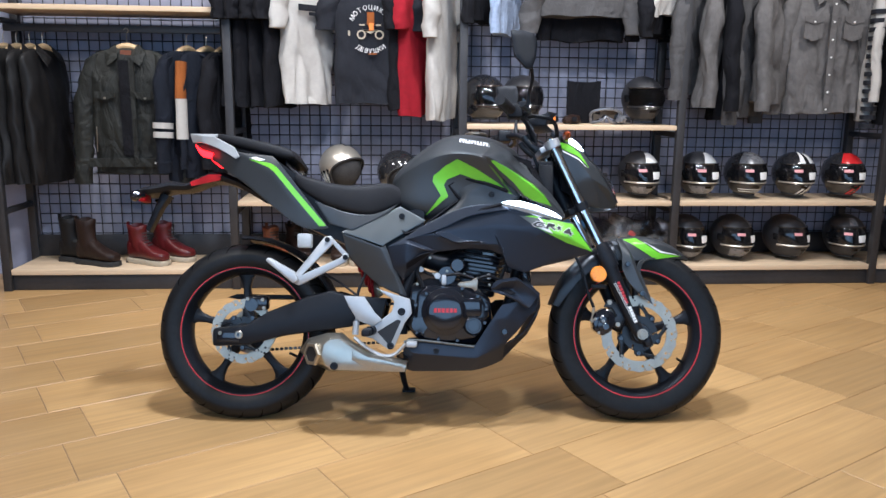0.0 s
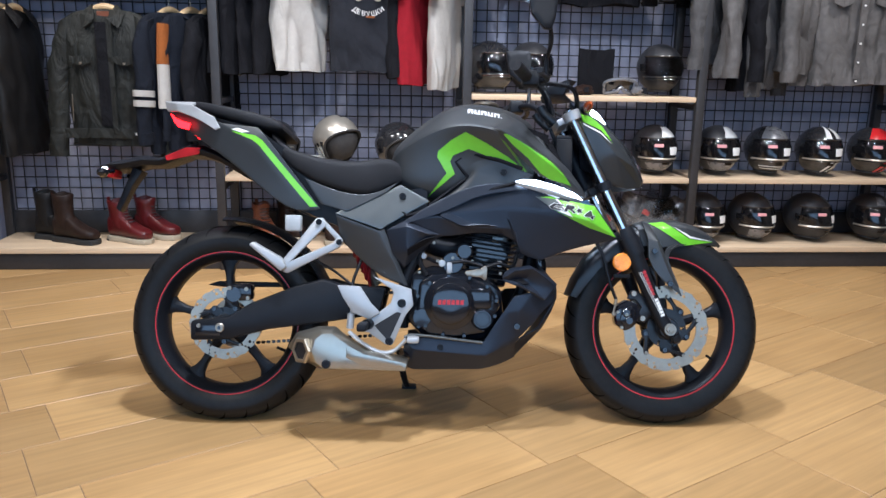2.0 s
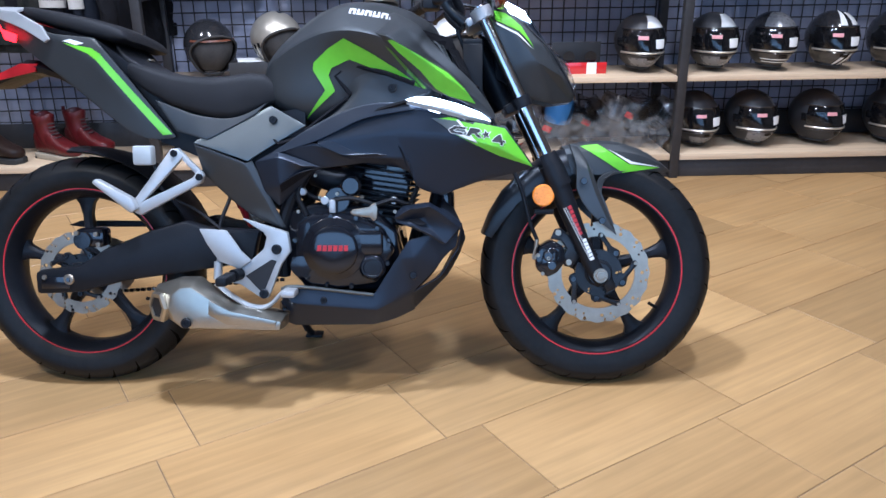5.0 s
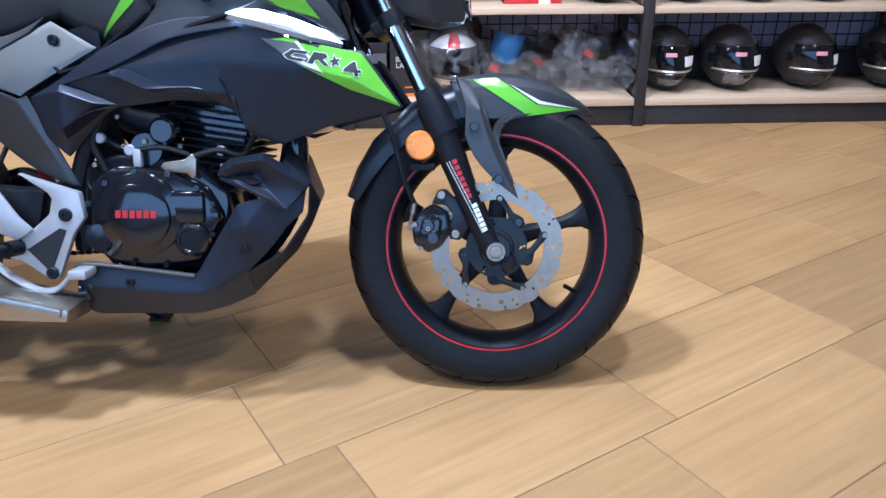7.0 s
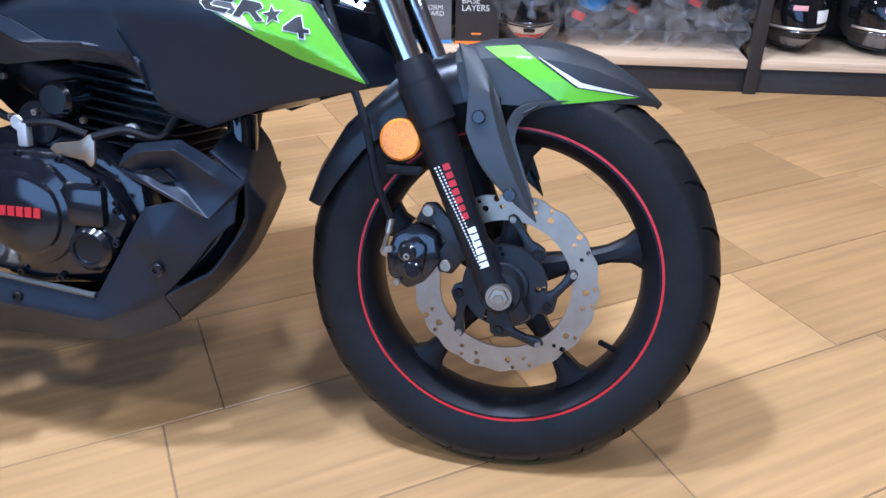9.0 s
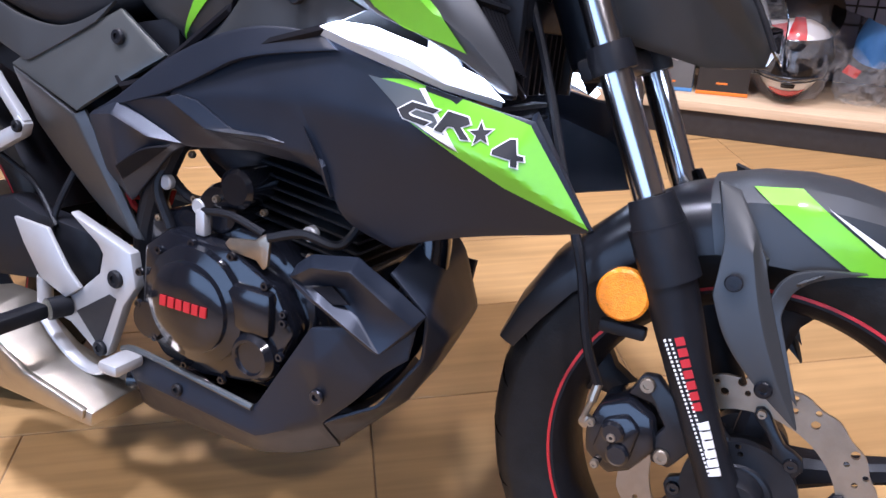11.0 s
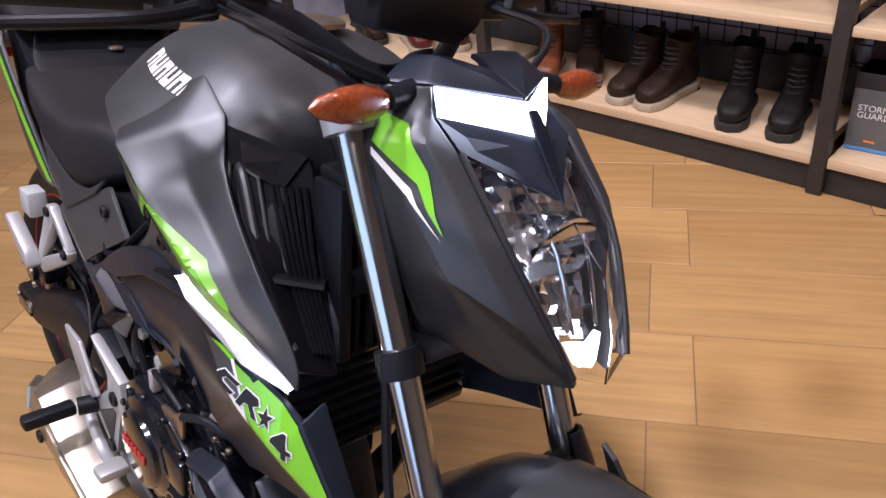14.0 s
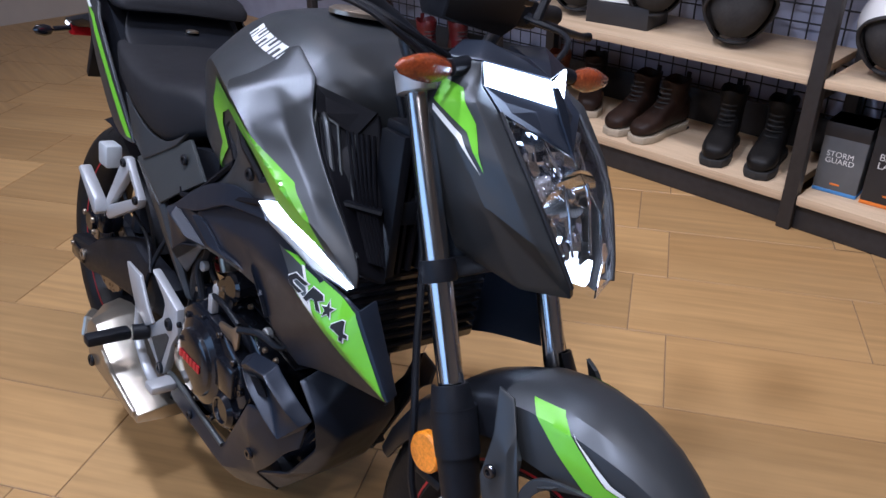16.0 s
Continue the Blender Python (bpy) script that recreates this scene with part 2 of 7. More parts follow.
def lathe(profile, c=(0, 0, 0), axis="Y", seg=48, closed=False):
    """A profile of (radius, height) turned round an axis through c."""
    bm = bmesh.new()
    rings = []
    for r, h in profile:
        ring = []
        for i in range(seg):
            a = 2 * math.pi * i / seg
            u, v = r * math.cos(a), r * math.sin(a)
            p = {"Y": (u, h, v), "Z": (u, v, h), "X": (h, u, v)}[axis]
            ring.append(bm.verts.new(Vector(p) + Vector(c)))
        rings.append(ring)
    pairs = list(zip(rings, rings[1:])) + ([(rings[-1], rings[0])] if closed else [])
    for a, b in pairs:
        for i in range(seg):
            j = (i + 1) % seg
            bm.faces.new((a[i], a[j], b[j], b[i]))
    if not closed:
        for r in (rings[0], rings[-1]):
            bm.faces.new(r)
    bmesh.ops.remove_doubles(bm, verts=bm.verts, dist=1e-5)
    bmesh.ops.recalc_face_normals(bm, faces=bm.faces)
    return bm


def smooth_path(points, steps=6):
    pts = [Vector(p) for p in points]
    if len(pts) < 3 or steps < 2:
        return pts
    out = []
    ext = [2 * pts[0] - pts[1]] + pts + [2 * pts[-1] - pts[-2]]
    for i in range(1, len(ext) - 2):
        p0, p1, p2, p3 = ext[i - 1:i + 3]
        for k in range(steps):
            t = k / steps
            out.append(0.5 * ((2 * p1) + (p2 - p0) * t + (2 * p0 - 5 * p1 + 4 * p2 - p3) * t * t + (3 * p1 - p0 - 3 * p2 + p3) * t ** 3))
    return out + [pts[-1]]


def tube(points, r, seg=10, steps=6, flat=1.0):
    """A rod along a path; r: one radius, or one at each given point."""
    pts = smooth_path(points, steps)
    rs = [r] * len(pts) if not isinstance(r, (list, tuple)) else [float(q) for q in np.interp(np.linspace(0, len(r) - 1, len(pts)), range(len(r)), r)]
    rings, up = [], Vector((0, 0, 1))
    for i, p in enumerate(pts):
        d = (pts[min(i + 1, len(pts) - 1)] - pts[max(i - 1, 0)]).normalized()
        if abs(d.dot(up)) > 0.95:
            up = Vector((0, 1, 0)) if abs(d.y) < 0.9 else Vector((1, 0, 0))
        u = d.cross(up).normalized()
        v = u.cross(d).normalized()
        up = v
        rings.append([p + rs[i] * (math.cos(2 * math.pi * k / seg) * u + flat * math.sin(2 * math.pi * k / seg) * v) for k in range(seg)])
    return loft(rings)


def join(*bms):
    out = bmesh.new()
    for b in bms:
        me = bpy.data.meshes.new("tmp")
        b.to_mesh(me)
        b.free()
        out.from_mesh(me)
        bpy.data.meshes.remove(me)
    return out


def moved(bm, m):
    bmesh.ops.transform(bm, matrix=m, verts=bm.verts)
    return bm


def soften(bm, crease, levels=3, angle=9):
    """The bmesh as a smooth moulded form: outlines stay, inner bends become soft creases."""
    bm.normal_update()
    lay = bm.edges.layers.float.get("crease_edge") or bm.edges.layers.float.new("crease_edge")
    for e in bm.edges:
        if len(e.link_faces) < 2:
            e[lay] = 1.0
        elif e.calc_face_angle(0) > radians(angle):
            e[lay] = crease
    me = bpy.data.meshes.new("tmp")
    bm.to_mesh(me)
    bm.free()
    ob = bpy.data.objects.new("tmp", me)
    scene.collection.objects.link(ob)
    m = ob.modifiers.new("soft", "SUBSURF")
    m.levels = m.render_levels = levels
    out = bmesh.new()
    out.from_object(ob, bpy.context.evaluated_depsgraph_get())
    bpy.data.objects.remove(ob)
    bpy.data.meshes.remove(me)
    return out


def shell(verts, faces, thick=0.004, w=0.0015, side=-1, crease=0.985):
    """A moulded skin, given as corner points and loops of their names, thickened inwards."""
    bm = bmesh.new()
    vs = {k: bm.verts.new(p) for k, p in verts.items()}
    for f in faces:
        bm.faces.new([vs[k] for k in f])
    for v in list(bm.verts):
        if not v.link_faces:
            bm.verts.remove(v)
    bmesh.ops.recalc_face_normals(bm, faces=bm.faces)
    bm.normal_update()
    if sum((f.normal * f.calc_area() for f in bm.faces), Vector()).y * side < 0:
        bmesh.ops.reverse_faces(bm, faces=bm.faces)
    if w > 0:
        bm = soften(bm, crease)
    bm.normal_update()
    outer = list(bm.faces)
    off = {v: v.normal.copy() for v in bm.verts}
    inner = {v: bm.verts.new(v.co - off[v] * thick) for v in list(off)}
    edges = [e for e in bm.edges if len(e.link_faces) == 1]
    rim = []
    for e in edges:
        a, b = e.verts
        bm.faces.new((a, b, inner[b], inner[a]))
        rim.append(e)
    for f in outer:
        bm.faces.new([inner[v] for v in reversed(f.verts)])
    bmesh.ops.recalc_face_normals(bm, faces=bm.faces)
    if w > 0:
        bmesh.ops.bevel(bm, geom=rim, offset=min(w, thick * 0.4), segments=2, affect="EDGES", clamp_overlap=True, profile=0.5)
    return bm


def mirror(bm):
    """A copy of the bmesh on the other side of the vehicle."""
    b = bm.copy()
    bmesh.ops.scale(b, vec=(1, -1, 1), verts=b.verts)
    bmesh.ops.reverse_faces(b, faces=b.faces)
    return b


def decal(outline, *targets, lift=0.0012, cut=0.007, side=-1):
    """A thin sheet of that outline in x, z, laid on the outer side of other meshes."""
    bm = bmesh.new()
    f = bm.faces.new([bm.verts.new((x, 0, z)) for x, z in outline])
    f.normal_update()
    bmesh.ops.triangulate(bm, faces=[f])
    for _ in range(7):
        long = [e for e in bm.edges if e.calc_length() > cut]
        if not long:
            break
        bmesh.ops.subdivide_edges(bm, edges=long, cuts=1)
        bmesh.ops.triangulate(bm, faces=[f for f in bm.faces if len(f.verts) > 3])
    trees = [BVHTree.FromBMesh(t) for t in targets]
    lost = []
    for v in bm.verts:
        ys = [h[0].y for h in (t.ray_cast(Vector((v.co.x, 2 * side, v.co.z)), Vector((0, -side, 0))) for t in trees) if h[0] is not None]
        if ys:
            v.co.y = (min(ys) if side < 0 else max(ys)) + side * lift
        else:
            lost.append(v)
    bmesh.ops.delete(bm, geom=lost, context="VERTS")
    return bm


# ---- room ----
S_ROW, L_TILE, W_TILE = 0.072, 0.612, 0.297
U = Vector((0.826, 0.563, 0)).normalized()
N = Vector((-U.y, U.x, 0))
floor = solid("floor", box((0.6, -0.6, -0.0525), (9.6, 7.2, 0.1)), M["grout"], Matrix(), "wood-look ceramic tile floor with dark joints", "floor", kind="structure")
W_ANG = 4.3
WALL = pose(0.80, 1.845, 0, 0, 0, W_ANG)
BACK = 0.46
solid("wall_north", box((0, BACK + 0.06, 1.6), (9.6, 0.12, 3.2)), M["wall"], WALL, "grey plastered wall behind the wire grid", "wall", kind="structure")
# unseen wall; its wide opening is added to hold the fill lamp
solid("wall_south", join(box((0.6, -4.2, 0.3), (9.6, 0.12, 0.6)), box((0.6, -4.2, 2.9), (9.6, 0.12, 0.6)), box((-3.2, -4.2, 1.6), (2.0, 0.12, 2.0)), box((4.4, -4.2, 1.6), (2.0, 0.12, 2.0))), M["plain"], Matrix(), "plain unseen shop wall with an opening for the fill lamp", "wall", kind="structure")
solid("wall_west", box((-4.1, -0.8, 1.6), (0.12, 6.8, 3.2)), M["plain"], Matrix(), "plain painted shop wall", "wall", kind="structure")
solid("wall_east", box((5.3, -0.8, 1.6), (0.12, 6.8, 3.2)), M["plain"], Matrix(), "plain painted shop wall", "wall", kind="structure")
solid("ceiling", box((0.6, -0.7, 3.27), (9.6, 7.4, 0.12)), M["ceil"], Matrix(), "plain dim ceiling", "ceiling", kind="structure")

# ---- shelf rack along the wall ----
POSTS = (-2.57, -1.30, 0.0, 1.275, 2.545, 3.82)
DEPTH = 0.42
rack = thing("wall_rack", WALL, "black steel shop rack with pale wooden shelves and wire grid", "shelf rack")
for a in POSTS:
    part("post", box((a, 0.02, 1.2), (0.045, 0.04, 2.4), 0.003), M["frame"], rack)
    part("post", box((a, DEPTH - 0.02, 1.2), (0.045, 0.04, 2.4), 0.003), M["frame"], rack)
    for z in (0.45, 0.90, 1.50, 2.3):
        part("cross_bar", box((a, DEPTH / 2, z), (0.035, DEPTH - 0.08, 0.03), 0.002), M["frame"], rack)
for a0, a1 in zip(POSTS, POSTS[1:]):
    mid, wide = (a0 + a1) / 2, a1 - a0 - 0.045
    part("plinth", box((mid, 0.04, 0.045), (wide, 0.03, 0.088), 0.002), M["frame"], rack)
    part("back_board", box((mid, DEPTH - 0.012, 0.190), (wide, 0.012, 0.130), 0.001), M["frame"], rack, "black board behind the bottom shelf")
    part("bottom_shelf", box((mid, DEPTH / 2 - 0.004, 0.108), (wide - 0.004, DEPTH - 0.02, 0.032), 0.002), M["plank"], rack)
for a0, a1, z in ((-1.30, 0.0, 0.499), (0.0, 1.275, 0.499), (1.275, 2.545, 0.499), (2.545, 3.82, 0.499), (0.0, 1.275, 0.941), (-2.57, -1.30, 1.555), (-1.30, 0.0, 1.95), (0.0, 1.275, 1.95), (1.275, 2.545, 1.95), (2.545, 3.82, 1.95)):
    part("shelf", box(((a0 + a1) / 2, DEPTH / 2 - 0.004, z), (a1 - a0 - 0.05, DEPTH - 0.02, 0.028), 0.002), M["plank"], rack)
for a0, a1, z in ((-2.57, -1.30, 1.46), (-1.30, 0.0, 1.86), (0.0, 1.275, 1.86), (1.275, 2.545, 1.86), (2.545, 3.82, 1.86)):
    part("hanging_rail", box(((a0 + a1) / 2, 0.20, z), (a1 - a0 - 0.046, 0.03, 0.04), 0.003), M["frame"], rack)


def wire_grid(a0, a1, z0, z1, y, step):
    """Welded wire: uprights behind, level wires in front."""
    bm = bmesh.new()
    r = 0.0031

    def rod(p, q):
        d = (Vector(q) - Vector(p)).normalized()
        u = d.cross(Vector((0, 1, 0))).normalized() * r
        v = Vector((0, r, 0))
        rings = [[bm.verts.new(Vector(e) + s) for s in (u, v, -u, -v)] for e in (p, q)]
        for i in range(4):
            bm.faces.new((rings[0][i], rings[0][(i + 1) % 4], rings[1][(i + 1) % 4], rings[1][i]))
    n = round((a1 - a0) / step)
    for i in range(n + 1):
        a = a0 + (a1 - a0) * i / n
        rod((a, y + r, z0), (a, y + r, z1))
    n = round((z1 - z0) / step)
    for i in range(n + 1):
        z = z0 + (z1 - z0) * i / n
        rod((a0, y - r, z), (a1, y - r, z))
    return bm


for a0, a1 in zip(POSTS, POSTS[1:]):
    g = part("wire_grid", wire_grid(a0 + 0.03, a1 - 0.03, 0.14, 2.38, DEPTH + 0.008, 0.0605), M["mesh"], rack)
    g["kind"] = "stuff"

# ---- motorcycle ----
LEAN_ANGLE, STEER, FLARE = 15.0, 0.0, 0.0436
bike = thing("motorcycle", pose(0, -0.039, 0, -LEAN_ANGLE, 0, 0), "matt grey and green motorcycle leaning on its side stand", "motorcycle")
AX_TOP = Vector((1.035, 0, 0.929))
AX_DIR = Vector((0.426, 0, -0.905)).normalized()
TURN_BARS = Matrix.Translation(AX_TOP) @ Matrix.Rotation(radians(STEER), 4, -AX_DIR) @ Matrix.Translation(-AX_TOP)
FW = Vector((0.905, 0, 0.426))


def along(d, fwd, y):
    """A point of the steering: metres down the steering axis, ahead of it, and to the left."""
    return AX_TOP + AX_DIR * d + FW * fwd + Vector((0, y, 0))


def front(name, bm, material, parent=bike, label="", angle=32):
    return part(name, moved(bm, TURN_BARS), material, parent, label, angle)


def body(name, bm, material, parent=bike, label="", angle=32):
    """A part of the bodywork: both flanks flare outwards with their height."""
    for v in bm.verts:
        k = max(-1.0, min(1.0, v.co.y / 0.09))
        v.co = (v.co.x, v.co.y + FLARE * v.co.z * k, v.co.z - FLARE * v.co.y * k)
    return part(name, bm, material, parent, label, angle)


def both(name, bm, material, parent=bike, label="", angle=24, put=body):
    m = mirror(bm)
    pair = put(name, bm, material, parent, label, angle), put(name, m, material, parent, label, angle)
    return pair


def ring_with_holes(r0, r1, c, y, t, waves, holes, seg=120):
    """A brake disc with a scalloped rim and rows of drilled holes."""
    loops = []
    for inner in (False, True):
        loops.append([(((r0 if inner else r1 * (1 + 0.013 * math.cos(waves * a))) * math.cos(a)), ((r0 if inner else r1 * (1 + 0.013 * math.cos(waves * a))) * math.sin(a))) for a in np.linspace(0, 2 * math.pi, seg + 1)[:-1]])
    spots = []
    for i in range(holes):
        for k, f in enumerate((0.52, 0.84)):
            a = 2 * math.pi * (i + (0.35 if i % 2 else 0)) / holes + 0.05 * k
            r, h = r0 + (r1 - r0) * f, (0.0048 if (i + k) % 3 == 0 else 0.0032)
            spots.append((r * math.cos(a), r * math.sin(a), h))
            loops.append([(r * math.cos(a) + h * math.cos(b), r * math.sin(a) + h * math.sin(b)) for b in np.linspace(0, 2 * math.pi, 11)[:-1]])
    pts, edges = [], []
    for lp in loops:
        n0 = len(pts)
        pts += [Vector(q) for q in lp]
        edges += [(n0 + i, n0 + (i + 1) % len(lp)) for i in range(len(lp))]
    vs, _, fs, _, _, _ = delaunay_2d_cdt(pts, edges, [], 0, 1e-6)
    bm = bmesh.new()
    front_v = [bm.verts.new((c[0] + v[0], y - t / 2, c[1] + v[1])) for v in vs]
    skin = []
    for f in fs:
        m = sum((vs[i] for i in f), Vector((0, 0))) / 3
        a, r = math.atan2(m.y, m.x), m.length
        if r < r0 * 0.9995 or r > r1 * (1 + 0.013 * math.cos(waves * a)) or any((m.x - h[0]) ** 2 + (m.y - h[1]) ** 2 < (h[2] * 0.97) ** 2 for h in spots):
            continue
        skin.append(bm.faces.new([front_v[i] for i in f]))
    for v in list(bm.verts):
        if not v.link_faces:
            bm.verts.remove(v)
    out = bmesh.ops.extrude_face_region(bm, geom=skin)
    bmesh.ops.translate(bm, vec=(0, t, 0), verts=[g for g in out["geom"] if isinstance(g, bmesh.types.BMVert)])
    bmesh.ops.recalc_face_normals(bm, faces=bm.faces)
    return bm


def wheel(name, c, r, half, rim_half, disc_r, disc_y, phase, put, label):
    """Tyre, cast rim with five forked spokes, red rim line, hub, brake disc."""
    x, z = c
    prof = []
    for a in np.linspace(-78, 78, 23):
        s, co = math.sin(radians(a)), math.cos(radians(a))
        prof.append((r - half * 0.80 + half * 0.80 * co ** 0.9, half * s / math.sin(radians(78))))
    prof = [(0.222, -rim_half), (0.236, -half * 0.93)] + prof + [(0.236, half * 0.93), (0.222, rim_half)]
    tyre = put("tyre", lathe(prof, (x, 0, z), "Y", 96, closed=True), M["rubber"], bike, label)
    # grooves are near-black strips on smooth rubber, their shade put in the colour
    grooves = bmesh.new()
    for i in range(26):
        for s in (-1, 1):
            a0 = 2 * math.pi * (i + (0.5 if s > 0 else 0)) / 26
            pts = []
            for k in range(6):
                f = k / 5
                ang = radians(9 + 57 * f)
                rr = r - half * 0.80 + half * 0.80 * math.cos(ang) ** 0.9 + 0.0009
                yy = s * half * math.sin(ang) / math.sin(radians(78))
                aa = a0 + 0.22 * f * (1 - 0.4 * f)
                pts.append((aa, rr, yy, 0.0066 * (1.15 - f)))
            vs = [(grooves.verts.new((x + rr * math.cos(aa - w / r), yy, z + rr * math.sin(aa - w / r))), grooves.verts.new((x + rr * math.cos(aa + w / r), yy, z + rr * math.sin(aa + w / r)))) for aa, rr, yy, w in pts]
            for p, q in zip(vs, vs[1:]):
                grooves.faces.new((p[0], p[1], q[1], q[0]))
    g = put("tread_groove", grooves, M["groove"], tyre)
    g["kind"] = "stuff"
    rim = put("rim", lathe([(0.205, -rim_half * 0.72), (0.217, -rim_half), (0.227, -rim_half), (0.229, -rim_half + 0.006), (0.214, -rim_half * 0.6), (0.214, rim_half * 0.6), (0.229, rim_half - 0.006), (0.227, rim_half), (0.217, rim_half), (0.205, rim_half * 0.72), (0.197, 0.018), (0.197, -0.018)], (x, 0, z), "Y", 96, closed=True), M["plastic"], bike)
    for s in (-1, 1):
        put("rim_line", lathe([(0.2205, s * (rim_half + 0.0012)), (0.2240, s * (rim_half + 0.0012)), (0.2240, s * (rim_half - 0.002)), (0.2205, s * (rim_half - 0.002))], (x, 0, z), "Y", 96, closed=True), M["red"], rim, "thin red rim stripe")
    for i in range(5):
        a = radians(phase + 72 * i)
        d, n = Vector((math.cos(a), 0, math.sin(a))), Vector((-math.sin(a), 0, math.cos(a)))
        rings = []
        for rr, w, h, sh in ((0.04, 0.022, 0.024, 0), (0.10, 0.013, 0.018, 0.004), (0.15, 0.012, 0.015, 0.008), (0.18, 0.019, 0.014, 0.010), (0.203, 0.036, 0.014, 0.010)):
            p = Vector((x, 0, z)) + d * rr + n * sh
            rings.append([p + n * w + Vector((0, h * 0.6, 0)), p + n * w * 0.5 + Vector((0, h, 0)), p - n * w * 0.5 + Vector((0, h, 0)), p - n * w + Vector((0, h * 0.6, 0)), p - n * w + Vector((0, -h * 0.6, 0)), p - n * w * 0.5 + Vector((0, -h, 0)), p + n * w * 0.5 + Vector((0, -h, 0)), p + n * w + Vector((0, -h * 0.6, 0))])
        put("spoke", loft(rings), M["plastic"], rim)
    put("hub", lathe([(0.018, -0.075), (0.045, -0.07), (0.05, -0.03), (0.036, -0.02), (0.036, 0.02), (0.05, 0.03), (0.045, 0.07), (0.018, 0.075)], (x, 0, z), "Y", 40), M["plastic"], bike)
    k = disc_r / 0.132
    disc = put("brake_disc", ring_with_holes(disc_r * 0.72, disc_r, c, disc_y, 0.0045, 20, 20), M["steel"], bike, "wavy drilled steel brake disc")
    put("disc_carrier", join(ring_with_holes(0.034 * k, 0.060 * k, c, disc_y - 0.004, 0.012, 0, 5, 80), lathe([(0.026 * k, disc_y - 0.016), (0.034 * k, disc_y - 0.014), (0.038 * k, disc_y - 0.004), (0.034 * k, disc_y + 0.01)], (x, 0, z), "Y", 40)), M["gloss_plastic"], disc, "black disc carrier ring")
    hook = ((0.046, -24), (0.060, -14), (0.0735, -9), (0.0785, -2), (0.0775, 6), (0.0765, 14), (0.086, 24), (0.1015, 33), (0.1050, 37), (0.1020, 41), (0.0930, 41), (0.0800, 31), (0.0690, 22), (0.0600, 17), (0.046, 12))
    for i in range(5):
        a = radians(phase + 36.5 + 72 * i)
        arm = prism([(x + k * rr * math.cos(a + radians(da)), z + k * rr * math.sin(a + radians(da))) for rr, da in hook], disc_y - 0.008, disc_y + 0.003, 0.0015)
        put("disc_arm", arm, M["gloss_plastic"], disc)
        for rr, da, br in ((0.067, 0, 0.0075), (0.0985, 37, 0.0050)):
            put("disc_bolt", lathe([(br * 0.4, -0.010), (br * 0.45, -0.013), (br * 0.9, -0.013), (br, -0.011), (br, 0)], (x + k * rr * math.cos(a + radians(da)), disc_y, z + k * rr * math.sin(a + radians(da))), "Y", 14), M["gloss" if da == 0 else "steel"], disc)
    a = radians(phase - 45)
    v = Vector((x + 0.197 * math.cos(a), -0.012, z + 0.197 * math.sin(a)))
    put("valve_stem", tube([v, v + Vector((-0.028 * math.cos(a), -0.012, -0.028 * math.sin(a)))], 0.0045, 8, 1), M["plastic"], rim)
    return tyre


wheel("rear_wheel", (0.0, 0.298), 0.307, 0.070, 0.055, 0.110, -0.075, 18, part, "black rear tyre with curved tread grooves")
wheel("front_wheel", (1.3687, 0.302), 0.306, 0.056, 0.047, 0.132, -0.068, 13.5, front, "black front tyre with curved tread grooves")


def bolt(x, y, z, r=0.009, material="plastic", parent=bike, put=body):
    return put("bolt", lathe([(r, 0), (r, -0.004), (r * 0.85, -0.006), (r * 0.45, -0.006), (r * 0.45, -0.003), (r * 0.1, -0.003)], (x, y, z), "Y", 16), M[material], parent)


# fuel tank: cross sections from back to front, top ridge and shoulder as soft creases
TANK = ((0.500, 0.835, 0.034, 0.831, 0.056, 0.812, 0.060, 0.785, 0.064, 0.745),
        (0.540, 0.888, 0.050, 0.880, 0.094, 0.842, 0.094, 0.790, 0.096, 0.725),
        (0.600, 0.938, 0.062, 0.926, 0.124, 0.876, 0.112, 0.796, 0.110, 0.695),
        (0.660, 0.982, 0.068, 0.968, 0.148, 0.902, 0.122, 0.812, 0.116, 0.680),
        (0.720, 1.004, 0.070, 0.990, 0.172, 0.910, 0.132, 0.824, 0.121, 0.682),
        (0.780, 1.005, 0.072, 0.990, 0.192, 0.903, 0.146, 0.826, 0.128, 0.690),
        (0.840, 0.996, 0.074, 0.980, 0.203, 0.884, 0.160, 0.812, 0.138, 0.702),
        (0.885, 0.980, 0.072, 0.964, 0.190, 0.866, 0.164, 0.800, 0.145, 0.710),
        (0.915, 0.962, 0.066, 0.948, 0.120, 0.895, 0.118, 0.810, 0.112, 0.730),
        (0.965, 0.932, 0.050, 0.920, 0.064, 0.888, 0.068, 0.820, 0.065, 0.770))
tank_rings = []
for x, zt, yt, zs, yw, zw, yi, zi, yb, zb in TANK:
    half = [(0, zt), (yt, zs), (0.55 * yt + 0.45 * yw, 0.5 * zs + 0.5 * zw + 0.008), (yw, zw), (yi, zi), (yb, zb)]
    tank_rings.append([(x, -y, z) for y, z in half] + [(x, 0, zb - 0.01)] + [(x, y, z) for y, z in half[:0:-1]])
tank_bm = loft(tank_rings)
tank_bm.edges.ensure_lookup_table()
ridge = tank_bm.edges.layers.float.new("crease_edge")
